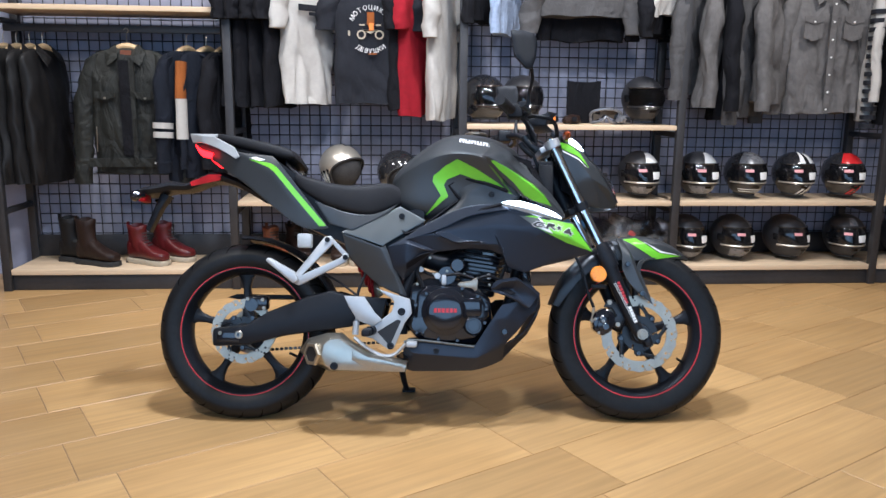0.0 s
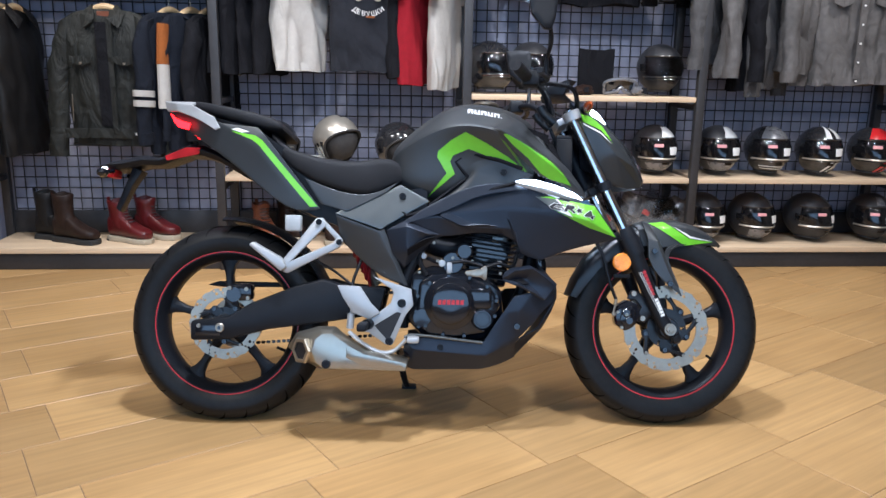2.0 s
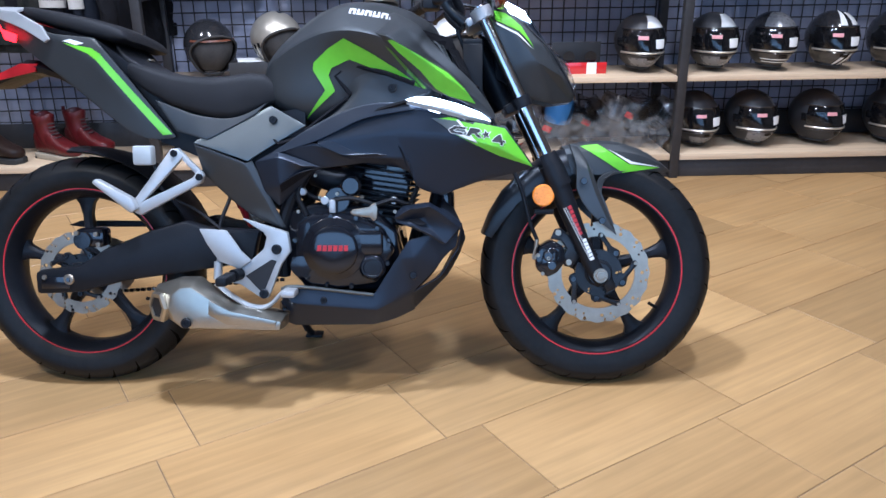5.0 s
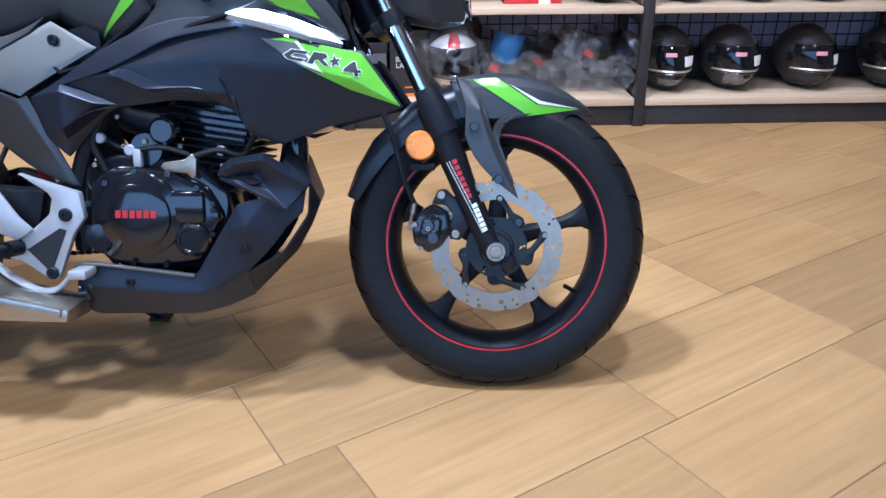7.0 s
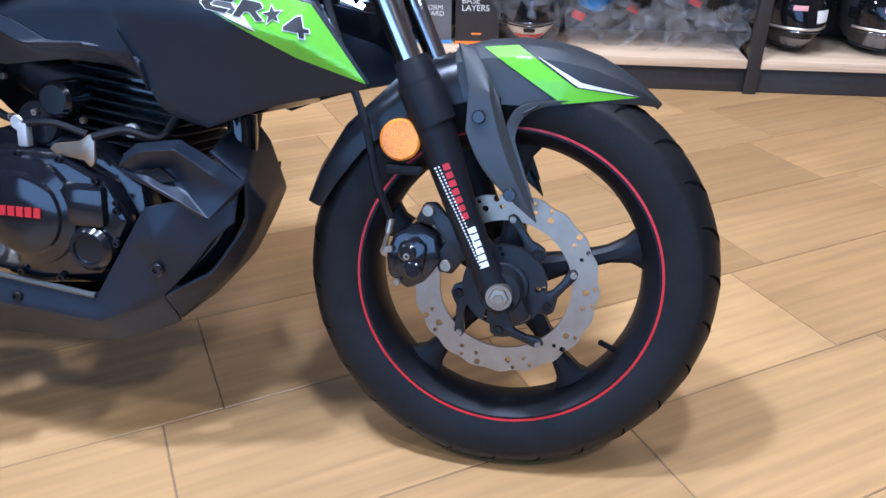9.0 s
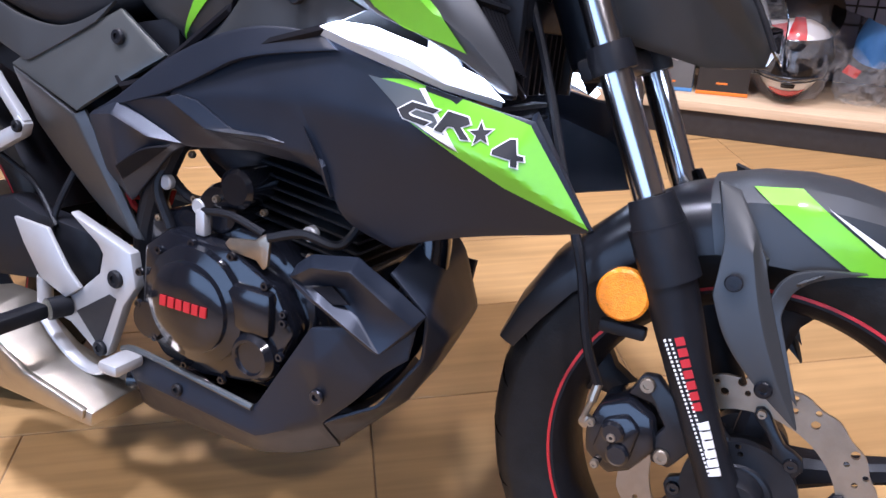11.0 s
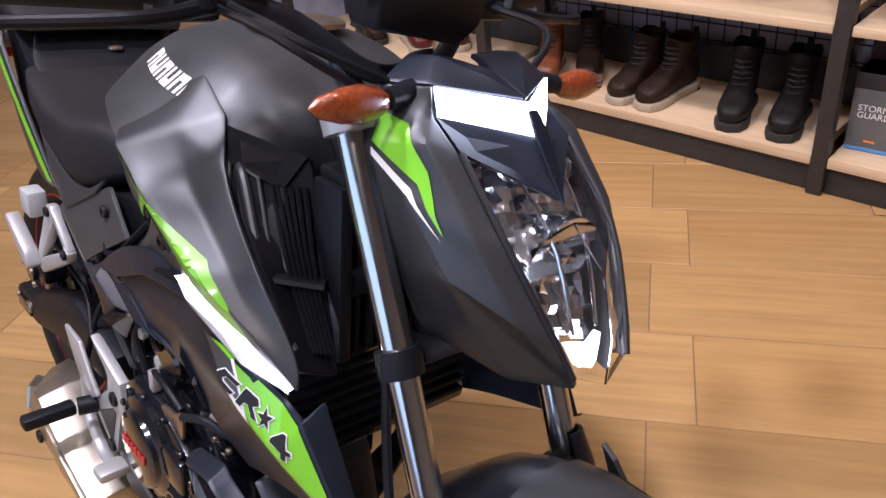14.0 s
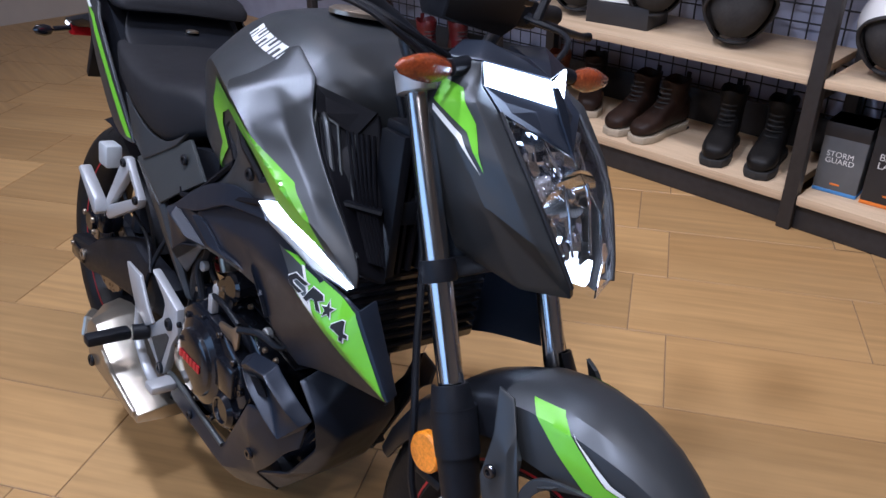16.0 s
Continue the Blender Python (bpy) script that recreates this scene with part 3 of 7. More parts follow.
for e in tank_bm.edges:
    p, q = e.verts[0].co, e.verts[1].co
    for x, zt, yt, zs, yw, zw, *_ in TANK:
        for y, z, c in ((yt, zs, 0.45), (yw, zw, 0.62)):
            if abs(p.x - x) < 1e-4 and abs(abs(p.y) - y) < 1e-4 and abs(p.z - z) < 1e-4 and abs(p.x - q.x) > 0.01:
                e[ridge] = c
    if abs(p.x - 0.885) < 1e-4 and abs(q.x - 0.885) < 1e-4 and max(p.z, q.z) > 0.85:
        e[ridge] = 0.85
tank_bm = soften(tank_bm, 0.0, 3, 180)
tank_copy = tank_bm.copy()
tank = body("fuel_tank", tank_bm, M["grey"], bike, "matt gunmetal grey fuel tank", angle=26)

# upper shroud: the spear from the tank's side to the lamp strip
V = {
    "t": (0.846, -0.104, 0.959), "r1": (0.780, -0.174, 0.906), "r2": (0.835, -0.206, 0.893), "r3": (0.900, -0.207, 0.854), "r4": (0.980, -0.196, 0.798), "r5": (1.050, -0.168, 0.745), "tip": (1.096, -0.149, 0.698),
    "f1": (0.906, -0.112, 0.928), "f2": (0.940, -0.134, 0.886), "f3": (0.976, -0.146, 0.848), "f4": (1.042, -0.149, 0.785), "f5": (1.092, -0.140, 0.722),
    "l1": (0.838, -0.196, 0.872), "l2": (0.900, -0.186, 0.804), "l3": (0.950, -0.180, 0.762), "l4": (1.030, -0.170, 0.737), "l5": (1.078, -0.150, 0.700), "m1": (0.876, -0.156, 0.912), "m2": (0.932, -0.162, 0.850), "m3": (1.000, -0.166, 0.798)}
spear = shell(V, [("t", "f1", "m1"), ("t", "m1", "r2", "r1"), ("f1", "f2", "m1"), ("m1", "f2", "f3", "m2"), ("m1", "m2", "r3", "r2"), ("m2", "f3", "f4", "m3"), ("m2", "m3", "r4", "r3"), ("m3", "f4", "f5", "r5"), ("m3", "r5", "r4"), ("f5", "tip", "r5"), ("r1", "r2", "l1"), ("r2", "r3", "l2", "l1"), ("r3", "r4", "l3", "l2"), ("r4", "r5", "l4", "l3"), ("r5", "tip", "l5", "l4")], 0.005, 0.003)
spear_copy = spear.copy()
both("upper_shroud", spear, M["grey"], label="pointed matt grey tank shroud")

# vent between shroud and fork
V = {
    "a": (0.905, -0.108, 0.914), "b": (0.990, -0.070, 0.894), "c": (1.030, -0.078, 0.800), "d": (1.088, -0.092, 0.690), "e": (1.088, -0.144, 0.716), "f": (1.040, -0.140, 0.780), "g": (0.974, -0.136, 0.842), "h": (0.938, -0.124, 0.884),
    "i": (0.980, -0.088, 0.862), "j": (1.000, -0.098, 0.815), "k": (1.040, -0.108, 0.760)}
vent = shell(V, [("a", "b", "i", "h"), ("b", "c", "j", "i"), ("h", "i", "j", "g"), ("g", "j", "k", "f"), ("j", "c", "k"), ("c", "d", "k"), ("k", "d", "e", "f")], 0.005, 0.002)
vent_part, _ = both("side_vent", vent, M["vent"], label="black side air vent")
both("vent_inlet", shell({"a": (0.955, -0.116, 0.868), "b": (0.982, -0.094, 0.852), "c": (0.998, -0.103, 0.818), "d": (1.030, -0.118, 0.775), "e": (0.990, -0.128, 0.822)}, [("a", "b", "c", "e"), ("e", "c", "d")], 0.003, 0.001), M["black"], vent_part)
duct = body("radiator_duct", box((1.040, 0, 0.890), (0.05, 0.150, 0.016), 0.004), M["plastic"], bike)
for sy in (-1, 1):
    body("duct_side", box((1.040, sy * 0.074, 0.785), (0.05, 0.012, 0.20), 0.003), M["plastic"], duct)
body("duct_bar", box((1.040, 0, 0.775), (0.04, 0.136, 0.035), 0.004), M["plastic"], duct)
for y in np.linspace(-0.058, 0.058, 9):
    body("duct_louvre", box((1.042, float(y), 0.785), (0.03, 0.004, 0.20)), M["vent"], duct)

pocket, _ = both("vent_pocket", shell({"a": (0.934, -0.122, 0.886), "b": (0.966, -0.108, 0.874), "c": (0.998, -0.116, 0.812), "d": (0.990, -0.128, 0.786), "e": (0.968, -0.136, 0.812), "f": (0.944, -0.130, 0.862)}, [("a", "b", "c", "d", "e", "f")], 0.006, 0.0), M["plastic"], vent_part, "recessed black pocket beside the louvres")
both("vent_cheek", shell({"a": (0.907, -0.112, 0.917), "b": (0.992, -0.074, 0.897), "c": (0.984, -0.092, 0.864), "d": (0.940, -0.128, 0.887)}, [("a", "b", "c", "d")], 0.004, 0.0), M["vent"], vent_part, "dark cheek above the louvres")
both("vent_edge", tube([(0.984, -0.094, 0.866), (1.004, -0.104, 0.814), (1.030, -0.118, 0.768), (1.064, -0.132, 0.730)], 0.0032, 6, 3), M["silver_grey"], vent_part)
both("pocket_edge", tube([(0.934, -0.124, 0.887), (0.966, -0.110, 0.875), (0.998, -0.118, 0.812), (0.990, -0.130, 0.785), (0.968, -0.138, 0.812), (0.944, -0.132, 0.862), (0.934, -0.124, 0.887)], 0.0022, 6, 1), M["silver_grey"], vent_part)
O1, I1, O2, I2 = Vector((0.958, -0.122, 0.872)), Vector((1.004, -0.078, 0.868)), Vector((1.072, -0.136, 0.728)), Vector((1.082, -0.092, 0.712))
for k in range(6):
    u = 0.40 + 0.60 * (k + 0.5) / 6
    both("vent_slat", tube([O1.lerp(I1, u), O1.lerp(I1, u).lerp(O2.lerp(I2, u), 0.5) + Vector((0.004, -0.004, -0.012)), O2.lerp(I2, u)], 0.0024, 6, 3), M["vent"], vent_part)
both("vent_bar", tube([O1.lerp(O2, 0.52) + Vector((0, -0.002, -0.010)), I1.lerp(I2, 0.52) + Vector((0.004, 0, -0.010))], 0.010, 8, 1, 0.5), M["plastic"], vent_part)
both("vent_frame", tube([O1 + Vector((-0.02, 0.004, 0.012)), O1, O1.lerp(O2, 0.5) + Vector((-0.004, -0.004, -0.012)), O2], 0.005, 8, 4), M["grey"], vent_part)
# middle panel with the bolt, behind the lamp strip
V = {
    "a": (0.640, -0.130, 0.674), "b": (0.725, -0.128, 0.745), "c": (0.738, -0.129, 0.757), "d": (0.700, -0.124, 0.800), "e": (0.740, -0.136, 0.826),
    "f": (0.830, -0.164, 0.804), "g": (0.935, -0.174, 0.764), "h": (0.880, -0.164, 0.742), "i": (0.735, -0.146, 0.697), "j": (0.650, -0.136, 0.656), "k": (0.765, -0.146, 0.775)}
mid = shell(V, [("a", "b", "c", "k", "i", "j"), ("c", "d", "e", "k"), ("e", "f", "k"), ("k", "f", "g", "h"), ("k", "h", "i")], 0.006, 0.002)
mid_copy = mid.copy()
both("middle_panel", mid, M["grey"], label="dark grey side panel")
bolt(0.846, -0.166, 0.772, 0.010)
# black tubes along the seams stand for the shade between the panels
both("panel_gap", tube([(0.628, -0.134, 0.672), (0.730, -0.134, 0.748), (0.741, -0.134, 0.759), (0.704, -0.129, 0.804), (0.744, -0.138, 0.830), (0.830, -0.169, 0.808), (0.900, -0.178, 0.782)], 0.0058, 6, 1), M["vent"])
both("panel_gap", tube([(0.540, -0.128, 0.655), (0.560, -0.136, 0.640), (0.640, -0.143, 0.661), (0.735, -0.155, 0.699), (0.885, -0.166, 0.742)], 0.0058, 6, 1), M["vent"])

# lower shroud
V = {
    "a": (0.655, -0.156, 0.644), "b": (0.735, -0.152, 0.694), "c": (0.885, -0.156, 0.736), "d": (0.912, -0.166, 0.726), "e": (1.010, -0.166, 0.698), "f": (1.085, -0.157, 0.684),
    "g": (1.122, -0.160, 0.680), "h": (1.192, -0.152, 0.583), "i": (1.165, -0.146, 0.572), "j": (1.045, -0.142, 0.546), "k": (0.965, -0.136, 0.512), "l": (0.900, -0.138, 0.528),
    "m": (0.895, -0.148, 0.556), "n": (0.885, -0.158, 0.602), "o": (0.738, -0.160, 0.608), "p": (0.682, -0.140, 0.637), "q": (0.850, -0.168, 0.668), "r": (1.000, -0.178, 0.660), "s": (1.100, -0.176, 0.632),
    "g2": (1.112, -0.125, 0.685), "h2": (1.180, -0.128, 0.583)}
low = shell(V, [("a", "b", "q"), ("a", "q", "n", "o"), ("b", "c", "d", "q"), ("d", "e", "r", "q"), ("e", "f", "s", "r"), ("f", "g", "s"), ("g", "h", "s"), ("h", "i", "s"), ("s", "i", "j", "r"), ("r", "j", "k", "l"), ("r", "l", "m", "q"), ("q", "m", "n"), ("g", "g2", "h2", "h")], 0.006, 0.002)
low_copy = low.copy()
both("lower_shroud", low, M["dark"], label="dark blue-grey radiator shroud")

# side lamp strip
strip = [(0.880, 0.744), (0.902, 0.751), (0.943, 0.750), (1.002, 0.735), (1.060, 0.713), (1.084, 0.693), (1.028, 0.704), (0.920, 0.734)]
V = {str(i): (x, y, z) for i, ((x, z), y) in enumerate(zip(strip, (-0.171, -0.170, -0.170, -0.165, -0.157, -0.154, -0.172, -0.178)))}
V.update({"m": (0.985, -0.173, 0.724)})
side_lamp, _ = both("side_lamp", shell({k: V[k] for k in ("0", "1", "2", "3", "4", "5", "m")}, [(str(i), str(i + 1), "m") for i in range(5)], 0.014, 0), M["led"], label="lit white side lamp strip")
both("lamp_shelf", shell({k: V[k] for k in ("0", "5", "6", "7", "m")}, [("5", "6", "m"), ("6", "7", "m"), ("7", "0", "m")], 0.010, 0), M["milky"], side_lamp, "frosted shelf below the lit strip")

# green and white graphics
def graphic(name, outline, material, *targets, label="", lift=0.0012, parent=bike, cut=0.007):
    bm = decal(outline, *targets, lift=lift, cut=cut)
    both(name, bm, M[material], parent, label)


graphic("green_stripe", [(0.731, 0.889), (0.691, 0.868), (0.651, 0.836), (0.648, 0.818), (0.677, 0.770), (0.622, 0.700), (0.702, 0.768), (0.687, 0.805), (0.696, 0.823), (0.742, 0.841), (0.826, 0.809), (0.915, 0.772), (0.900, 0.788), (0.860, 0.815), (0.792, 0.857)], "green", tank_copy, mid_copy, label="bright green angled tank stripe", lift=0.0025)
graphic("dark_green_stripe", [(0.832, 0.869), (0.884, 0.808), (0.903, 0.789), (0.918, 0.773), (0.925, 0.775), (0.890, 0.812), (0.848, 0.858)], "dgreen", tank_copy, mid_copy, spear_copy, label="dark green tank stripe", lift=0.0025)
graphic("green_spear", [(0.840, 0.880), (0.851, 0.880), (0.906, 0.850), (0.982, 0.806), (1.020, 0.770), (1.047, 0.734), (1.032, 0.739), (0.983, 0.752), (0.952, 0.769), (0.915, 0.811), (0.864, 0.854)], "green", spear_copy, tank_copy, label="long green shroud stripe", lift=0.0025)
graphic("green_field", [(0.953, 0.700), (0.985, 0.703), (1.040, 0.692), (1.085, 0.683), (1.118, 0.676), (1.186, 0.584), (1.100, 0.612), (1.045, 0.638), (0.994, 0.664)], "green", low_copy, label="green shroud graphic")
graphic("grey_graphic", [(0.940, 0.702), (0.975, 0.698), (1.002, 0.694), (1.050, 0.641), (1.040, 0.643), (0.992, 0.666)], "silver_grey", low_copy, lift=0.0018, cut=0.004)
graphic("emblem_edge", [(1.006, 0.697), (1.052, 0.641), (1.030, 0.650), (0.998, 0.664), (1.003, 0.667), (1.036, 0.655), (1.000, 0.696)], "white", low_copy, lift=0.0022, cut=0.003)
def swell(outline, d):
    """The outline grown by d on all sides."""
    n = len(outline)
    area = sum(outline[i][0] * outline[(i + 1) % n][1] - outline[(i + 1) % n][0] * outline[i][1] for i in range(n))
    out = []
    for i in range(n):
        a, b, c = (Vector(outline[k % n]) for k in (i - 1, i, i + 1))
        u, v = (b - a).normalized(), (c - b).normalized()
        m = Vector((u.y + v.y, -u.x - v.x)) * (1 if area > 0 else -1)
        m = m.normalized() * min(2.0 * d, d / max(0.4, m.length / 2)) if m.length > 1e-6 else m
        out.append((b.x + m.x, b.y + m.y))
    return out


star = [(1.068 + r * math.cos(radians(100 + 36 * i)), 0.670 + r * math.sin(radians(100 + 36 * i))) for i, r in enumerate([0.0135, 0.0055] * 5)]
for o in ([(0.966, 0.684), (0.982, 0.695), (1.016, 0.690), (1.010, 0.685), (0.988, 0.688), (0.980, 0.682), (0.984, 0.679), (1.008, 0.675), (1.002, 0.670), (0.974, 0.675)], [(1.014, 0.667), (1.026, 0.690), (1.050, 0.686), (1.054, 0.679), (1.044, 0.674), (1.057, 0.661), (1.047, 0.661), (1.036, 0.673), (1.029, 0.673), (1.024, 0.665)], star, [(1.102, 0.669), (1.109, 0.670), (1.113, 0.653), (1.120, 0.652), (1.121, 0.647), (1.114, 0.647), (1.115, 0.639), (1.108, 0.640), (1.107, 0.647), (1.085, 0.650), (1.085, 0.655)]):
    small = [(1.047 + 0.88 * (x - 1.040), 0.660 + 0.84 * (z - 0.668)) for x, z in o]
    graphic("emblem_outline", swell(small, 0.0013), "white", low_copy, lift=0.0026, cut=0.003)
    graphic("emblem", small, "black", low_copy, lift=0.0034, cut=0.003, label="black model emblem shape")
for i in range(6):
    x, z = 0.738 + 0.0198 * i, 0.953 - 0.0034 * i
    low, dx = (i % 2 == 0), 0.0175
    o = [(0, 0), (0.1, 1), (1.1, 0.82), (1.0, -0.18), (0.68, -0.12), (0.74, 0.52), (0.40, 0.58), (0.32, -0.06)] if low else [(0, 0), (0.1, 1), (0.42, 0.94), (0.36, 0.30), (0.70, 0.24), (0.78, 0.88), (1.1, 0.82), (1.0, -0.18)]
    graphic("maker_mark", [(x + 0.0165 * u, z + 0.0155 * v) for u, v in o], "white", tank_copy, label="white maker mark as plain blocks")

# silver side cover and leg panel
V = {"a": (0.344, -0.132, 0.643), "b": (0.374, -0.130, 0.660), "c": (0.441, -0.124, 0.689), "d": (0.492, -0.120, 0.710), "e": (0.539, -0.116, 0.733), "f": (0.627, -0.130, 0.685), "g": (0.554, -0.138, 0.643), "h": (0.495, -0.144, 0.607), "i": (0.483, -0.145, 0.598), "j": (0.411, -0.140, 0.623)}
both("side_cover", shell(V, [("a", "b", "c", "j"), ("c", "d", "g", "j"), ("d", "e", "f", "g"), ("j", "g", "h", "i")], 0.006, 0.002), M["silver_grey"], label="satin gunmetal side cover under the seat")
V = {"a": (0.250, -0.120, 0.748), "b": (0.345, -0.124, 0.713), "c": (0.445, -0.126, 0.692), "d": (0.532, -0.120, 0.742), "e": (0.500, -0.124, 0.712), "f": (0.440, -0.130, 0.680), "g": (0.380, -0.136, 0.650), "h": (0.300, -0.124, 0.672)}
both("seat_skirt", shell(V, [("a", "b", "g", "h"), ("b", "c", "f", "g"), ("c", "d", "e", "f")], 0.006, 0.002), M["grey"], label="grey strip below the seat")
V = {"a": (0.346, -0.133, 0.639), "b": (0.410, -0.140, 0.617), "c": (0.476, -0.145, 0.592), "d": (0.492, -0.140, 0.600), "e": (0.567, -0.116, 0.429), "f": (0.555, -0.122, 0.430), "g": (0.471, -0.108, 0.453), "h": (0.360, -0.112, 0.564), "i": (0.523, -0.132, 0.497)}
both("leg_panel", shell(V, [("a", "b", "i", "g", "h"), ("b", "c", "i"), ("c", "d", "e", "f", "i"), ("i", "f", "g")], 0.006, 0.002), M["grey"], label="dark grey frame side panel")
bolt(0.546, -0.127, 0.699, 0.010)
V = {"a": (0.497, -0.140, 0.596), "b": (0.559, -0.144, 0.625), "c": (0.673, -0.140, 0.582), "d": (0.640, -0.136, 0.566), "e": (0.554, -0.122, 0.482), "f": (0.518, -0.132, 0.523), "g": (0.564, -0.162, 0.608), "h": (0.621, -0.160, 0.587), "i": (0.564, -0.154, 0.532)}
air_box, _ = both("air_box_cover", shell(V, [("a", "b", "g"), ("b", "c", "h", "g"), ("c", "d", "h"), ("a", "g", "i", "f"), ("g", "h", "d", "i"), ("i", "d", "e"), ("f", "i", "e")], 0.006, 0.002), M["dark"], label="faceted dark grey air box cover")
# dull black sheet laid on the cover darkens its embossed recess
both("cover_recess", shell({"a": (0.563, -0.157, 0.539), "b": (0.610, -0.162, 0.571), "c": (0.651, -0.152, 0.578), "d": (0.621, -0.150, 0.557), "e": (0.564, -0.146, 0.519)}, [("a", "b", "d", "e"), ("b", "c", "d")], 0.004, 0.001), M["vent"], air_box)
V = {"a": (0.504, -0.142, 0.599), "b": (0.562, -0.146, 0.627), "c": (0.635, -0.150, 0.681), "d": (0.774, -0.160, 0.743), "e": (0.877, -0.164, 0.737), "f": (0.901, -0.170, 0.722), "g": (0.775, -0.168, 0.704), "h": (0.739, -0.166, 0.684), "i": (0.654, -0.160, 0.644), "j": (0.616, -0.154, 0.635)}
shoulder, _ = both("shroud_shoulder", shell(V, [("a", "b", "j"), ("b", "c", "i", "j"), ("c", "h", "i"), ("c", "d", "g", "h"), ("d", "e", "f", "g")], 0.006, 0.002), M["dark"], label="bevelled dark grey shroud shoulder")
V = {"a": (0.560, -0.147, 0.625), "b": (0.652, -0.157, 0.641), "c": (0.723, -0.163, 0.612), "d": (0.810, -0.164, 0.614), "e": (0.902, -0.148, 0.609), "f": (0.920, -0.136, 0.554), "g": (0.845, -0.138, 0.586), "h": (0.775, -0.146, 0.592), "i": (0.669, -0.142, 0.579)}
both("shroud_under", shell(V, [("a", "b", "i"), ("b", "c", "h", "i"), ("c", "d", "g", "h"), ("d", "e", "f", "g")], 0.006, 0.002), M["dark"], label="dark underside of the shroud")
both("shroud_slot", shell({"a": (0.659, -0.166, 0.641), "b": (0.678, -0.164, 0.647), "c": (0.706, -0.164, 0.643), "d": (0.758, -0.164, 0.618), "e": (0.810, -0.166, 0.616), "f": (0.724, -0.168, 0.612)}, [("a", "b", "c", "d", "f"), ("d", "e", "f")], 0.004, 0.001), M["dark"], shoulder, "narrow ledge in the shroud")
# seats
def cushion(stations, material, name, label, square=0.38):
    rings = []
    for x, zt, zb, w in stations:
        ring = []
        for k in range(28):
            a = 2 * math.pi * k / 28
            c, s = math.cos(a), math.sin(a)
            ring.append((x, w * math.copysign(abs(c) ** square, c), (zt + zb) / 2 + (zt - zb) / 2 * math.copysign(abs(s) ** (square + 0.12), s)))
        rings.append(ring)
    return body(name, loft(rings), M[material], bike, label, 60)


cushion(((0.165, 0.842, 0.822, 0.09), (0.185, 0.842, 0.800, 0.112), (0.220, 0.834, 0.770, 0.122), (0.290, 0.815, 0.730, 0.128), (0.345, 0.807, 0.712, 0.130), (0.395, 0.806, 0.698, 0.130), (0.440, 0.811, 0.694, 0.126), (0.475, 0.817, 0.704, 0.116), (0.510, 0.814, 0.722, 0.102), (0.545, 0.795, 0.738, 0.088), (0.575, 0.766, 0.752, 0.075)), "soft", "rider_seat", "black textured vinyl rider seat", 0.27)
cushion(((-0.150, 0.986, 0.974, 0.03), (-0.135, 0.990, 0.966, 0.05), (-0.085, 0.986, 0.950, 0.078), (0.000, 0.970, 0.928, 0.098), (0.080, 0.953, 0.905, 0.108), (0.140, 0.937, 0.892, 0.108), (0.165, 0.924, 0.892, 0.104), (0.176, 0.908, 0.896, 0.095)), "soft", "pillion_seat", "black vinyl pillion seat")
cushion(((0.140, 0.893, 0.862, 0.080), (0.168, 0.862, 0.835, 0.092), (0.195, 0.846, 0.818, 0.098), (0.220, 0.830, 0.808, 0.096), (0.236, 0.820, 0.806, 0.088)), "plastic", "seat_step", "black panel between the seats", 0.22)
body("seat_lock", lathe([(0.010, 0.0), (0.010, 0.004), (0.007, 0.006), (0.001, 0.006)], (0.175, 0.009, 0.859), "Z", 18), M["steel"], bike, "round steel seat lock")

# tail
V = {
    "a": (-0.205, -0.030, 0.965), "b": (-0.150, -0.060, 0.914), "c": (-0.063, -0.085, 0.853), "d": (0.021, -0.105, 0.798), "e": (0.140, -0.118, 0.698), "f": (0.215, -0.120, 0.645), "g": (0.300, -0.122, 0.655),
    "h": (0.192, -0.130, 0.796), "i": (0.128, -0.130, 0.875), "j": (0.105, -0.122, 0.900), "k": (-0.010, -0.108, 0.912), "l": (-0.100, -0.085, 0.945), "m": (0.110, -0.132, 0.840), "n": (0.225, -0.128, 0.690)}
tail = shell(V, [("a", "b", "l"), ("b", "c", "k", "l"), ("c", "d", "m", "k"), ("k", "m", "i", "j"), ("d", "e", "n", "m"), ("e", "f", "n"), ("m", "n", "h", "i"), ("n", "f", "g"), ("n", "g", "h")], 0.006, 0.002)
tail_copy = tail.copy()
both("tail_panel", tail, M["grey"], label="matt grey tail side panel")
graphic("tail_green", [(0.022, 0.889), (0.100, 0.874), (0.122, 0.860), (0.200, 0.768), (0.290, 0.664), (0.266, 0.662), (0.188, 0.754), (0.111, 0.846), (0.092, 0.860)], "green", tail_copy, label="green tail stripe")
graphic("tail_white", [(0.025, 0.893), (0.045, 0.897), (0.082, 0.886), (0.060, 0.882)], "white", tail_copy, lift=0.003)
V = {"a": (-0.214, -0.035, 0.992), "b": (-0.155, -0.078, 0.975), "c": (-0.100, -0.097, 0.967), "d": (-0.030, -0.112, 0.930), "e": (-0.010, -0.116, 0.897), "f": (-0.024, -0.114, 0.890), "g": (-0.080, -0.104, 0.926), "h": (-0.150, -0.082, 0.950), "i": (-0.196, -0.050, 0.956), "j": (-0.10, -0.06, 0.985), "k": (-0.20, -0.02, 0.996)}
both("grab_wing", shell(V, [("a", "b", "h", "i"), ("b", "c", "g", "h"), ("c", "d", "e", "f", "g"), ("k", "j", "c", "b", "a")], 0.006, 0.002), M["silver"], label="satin silver tail wing")
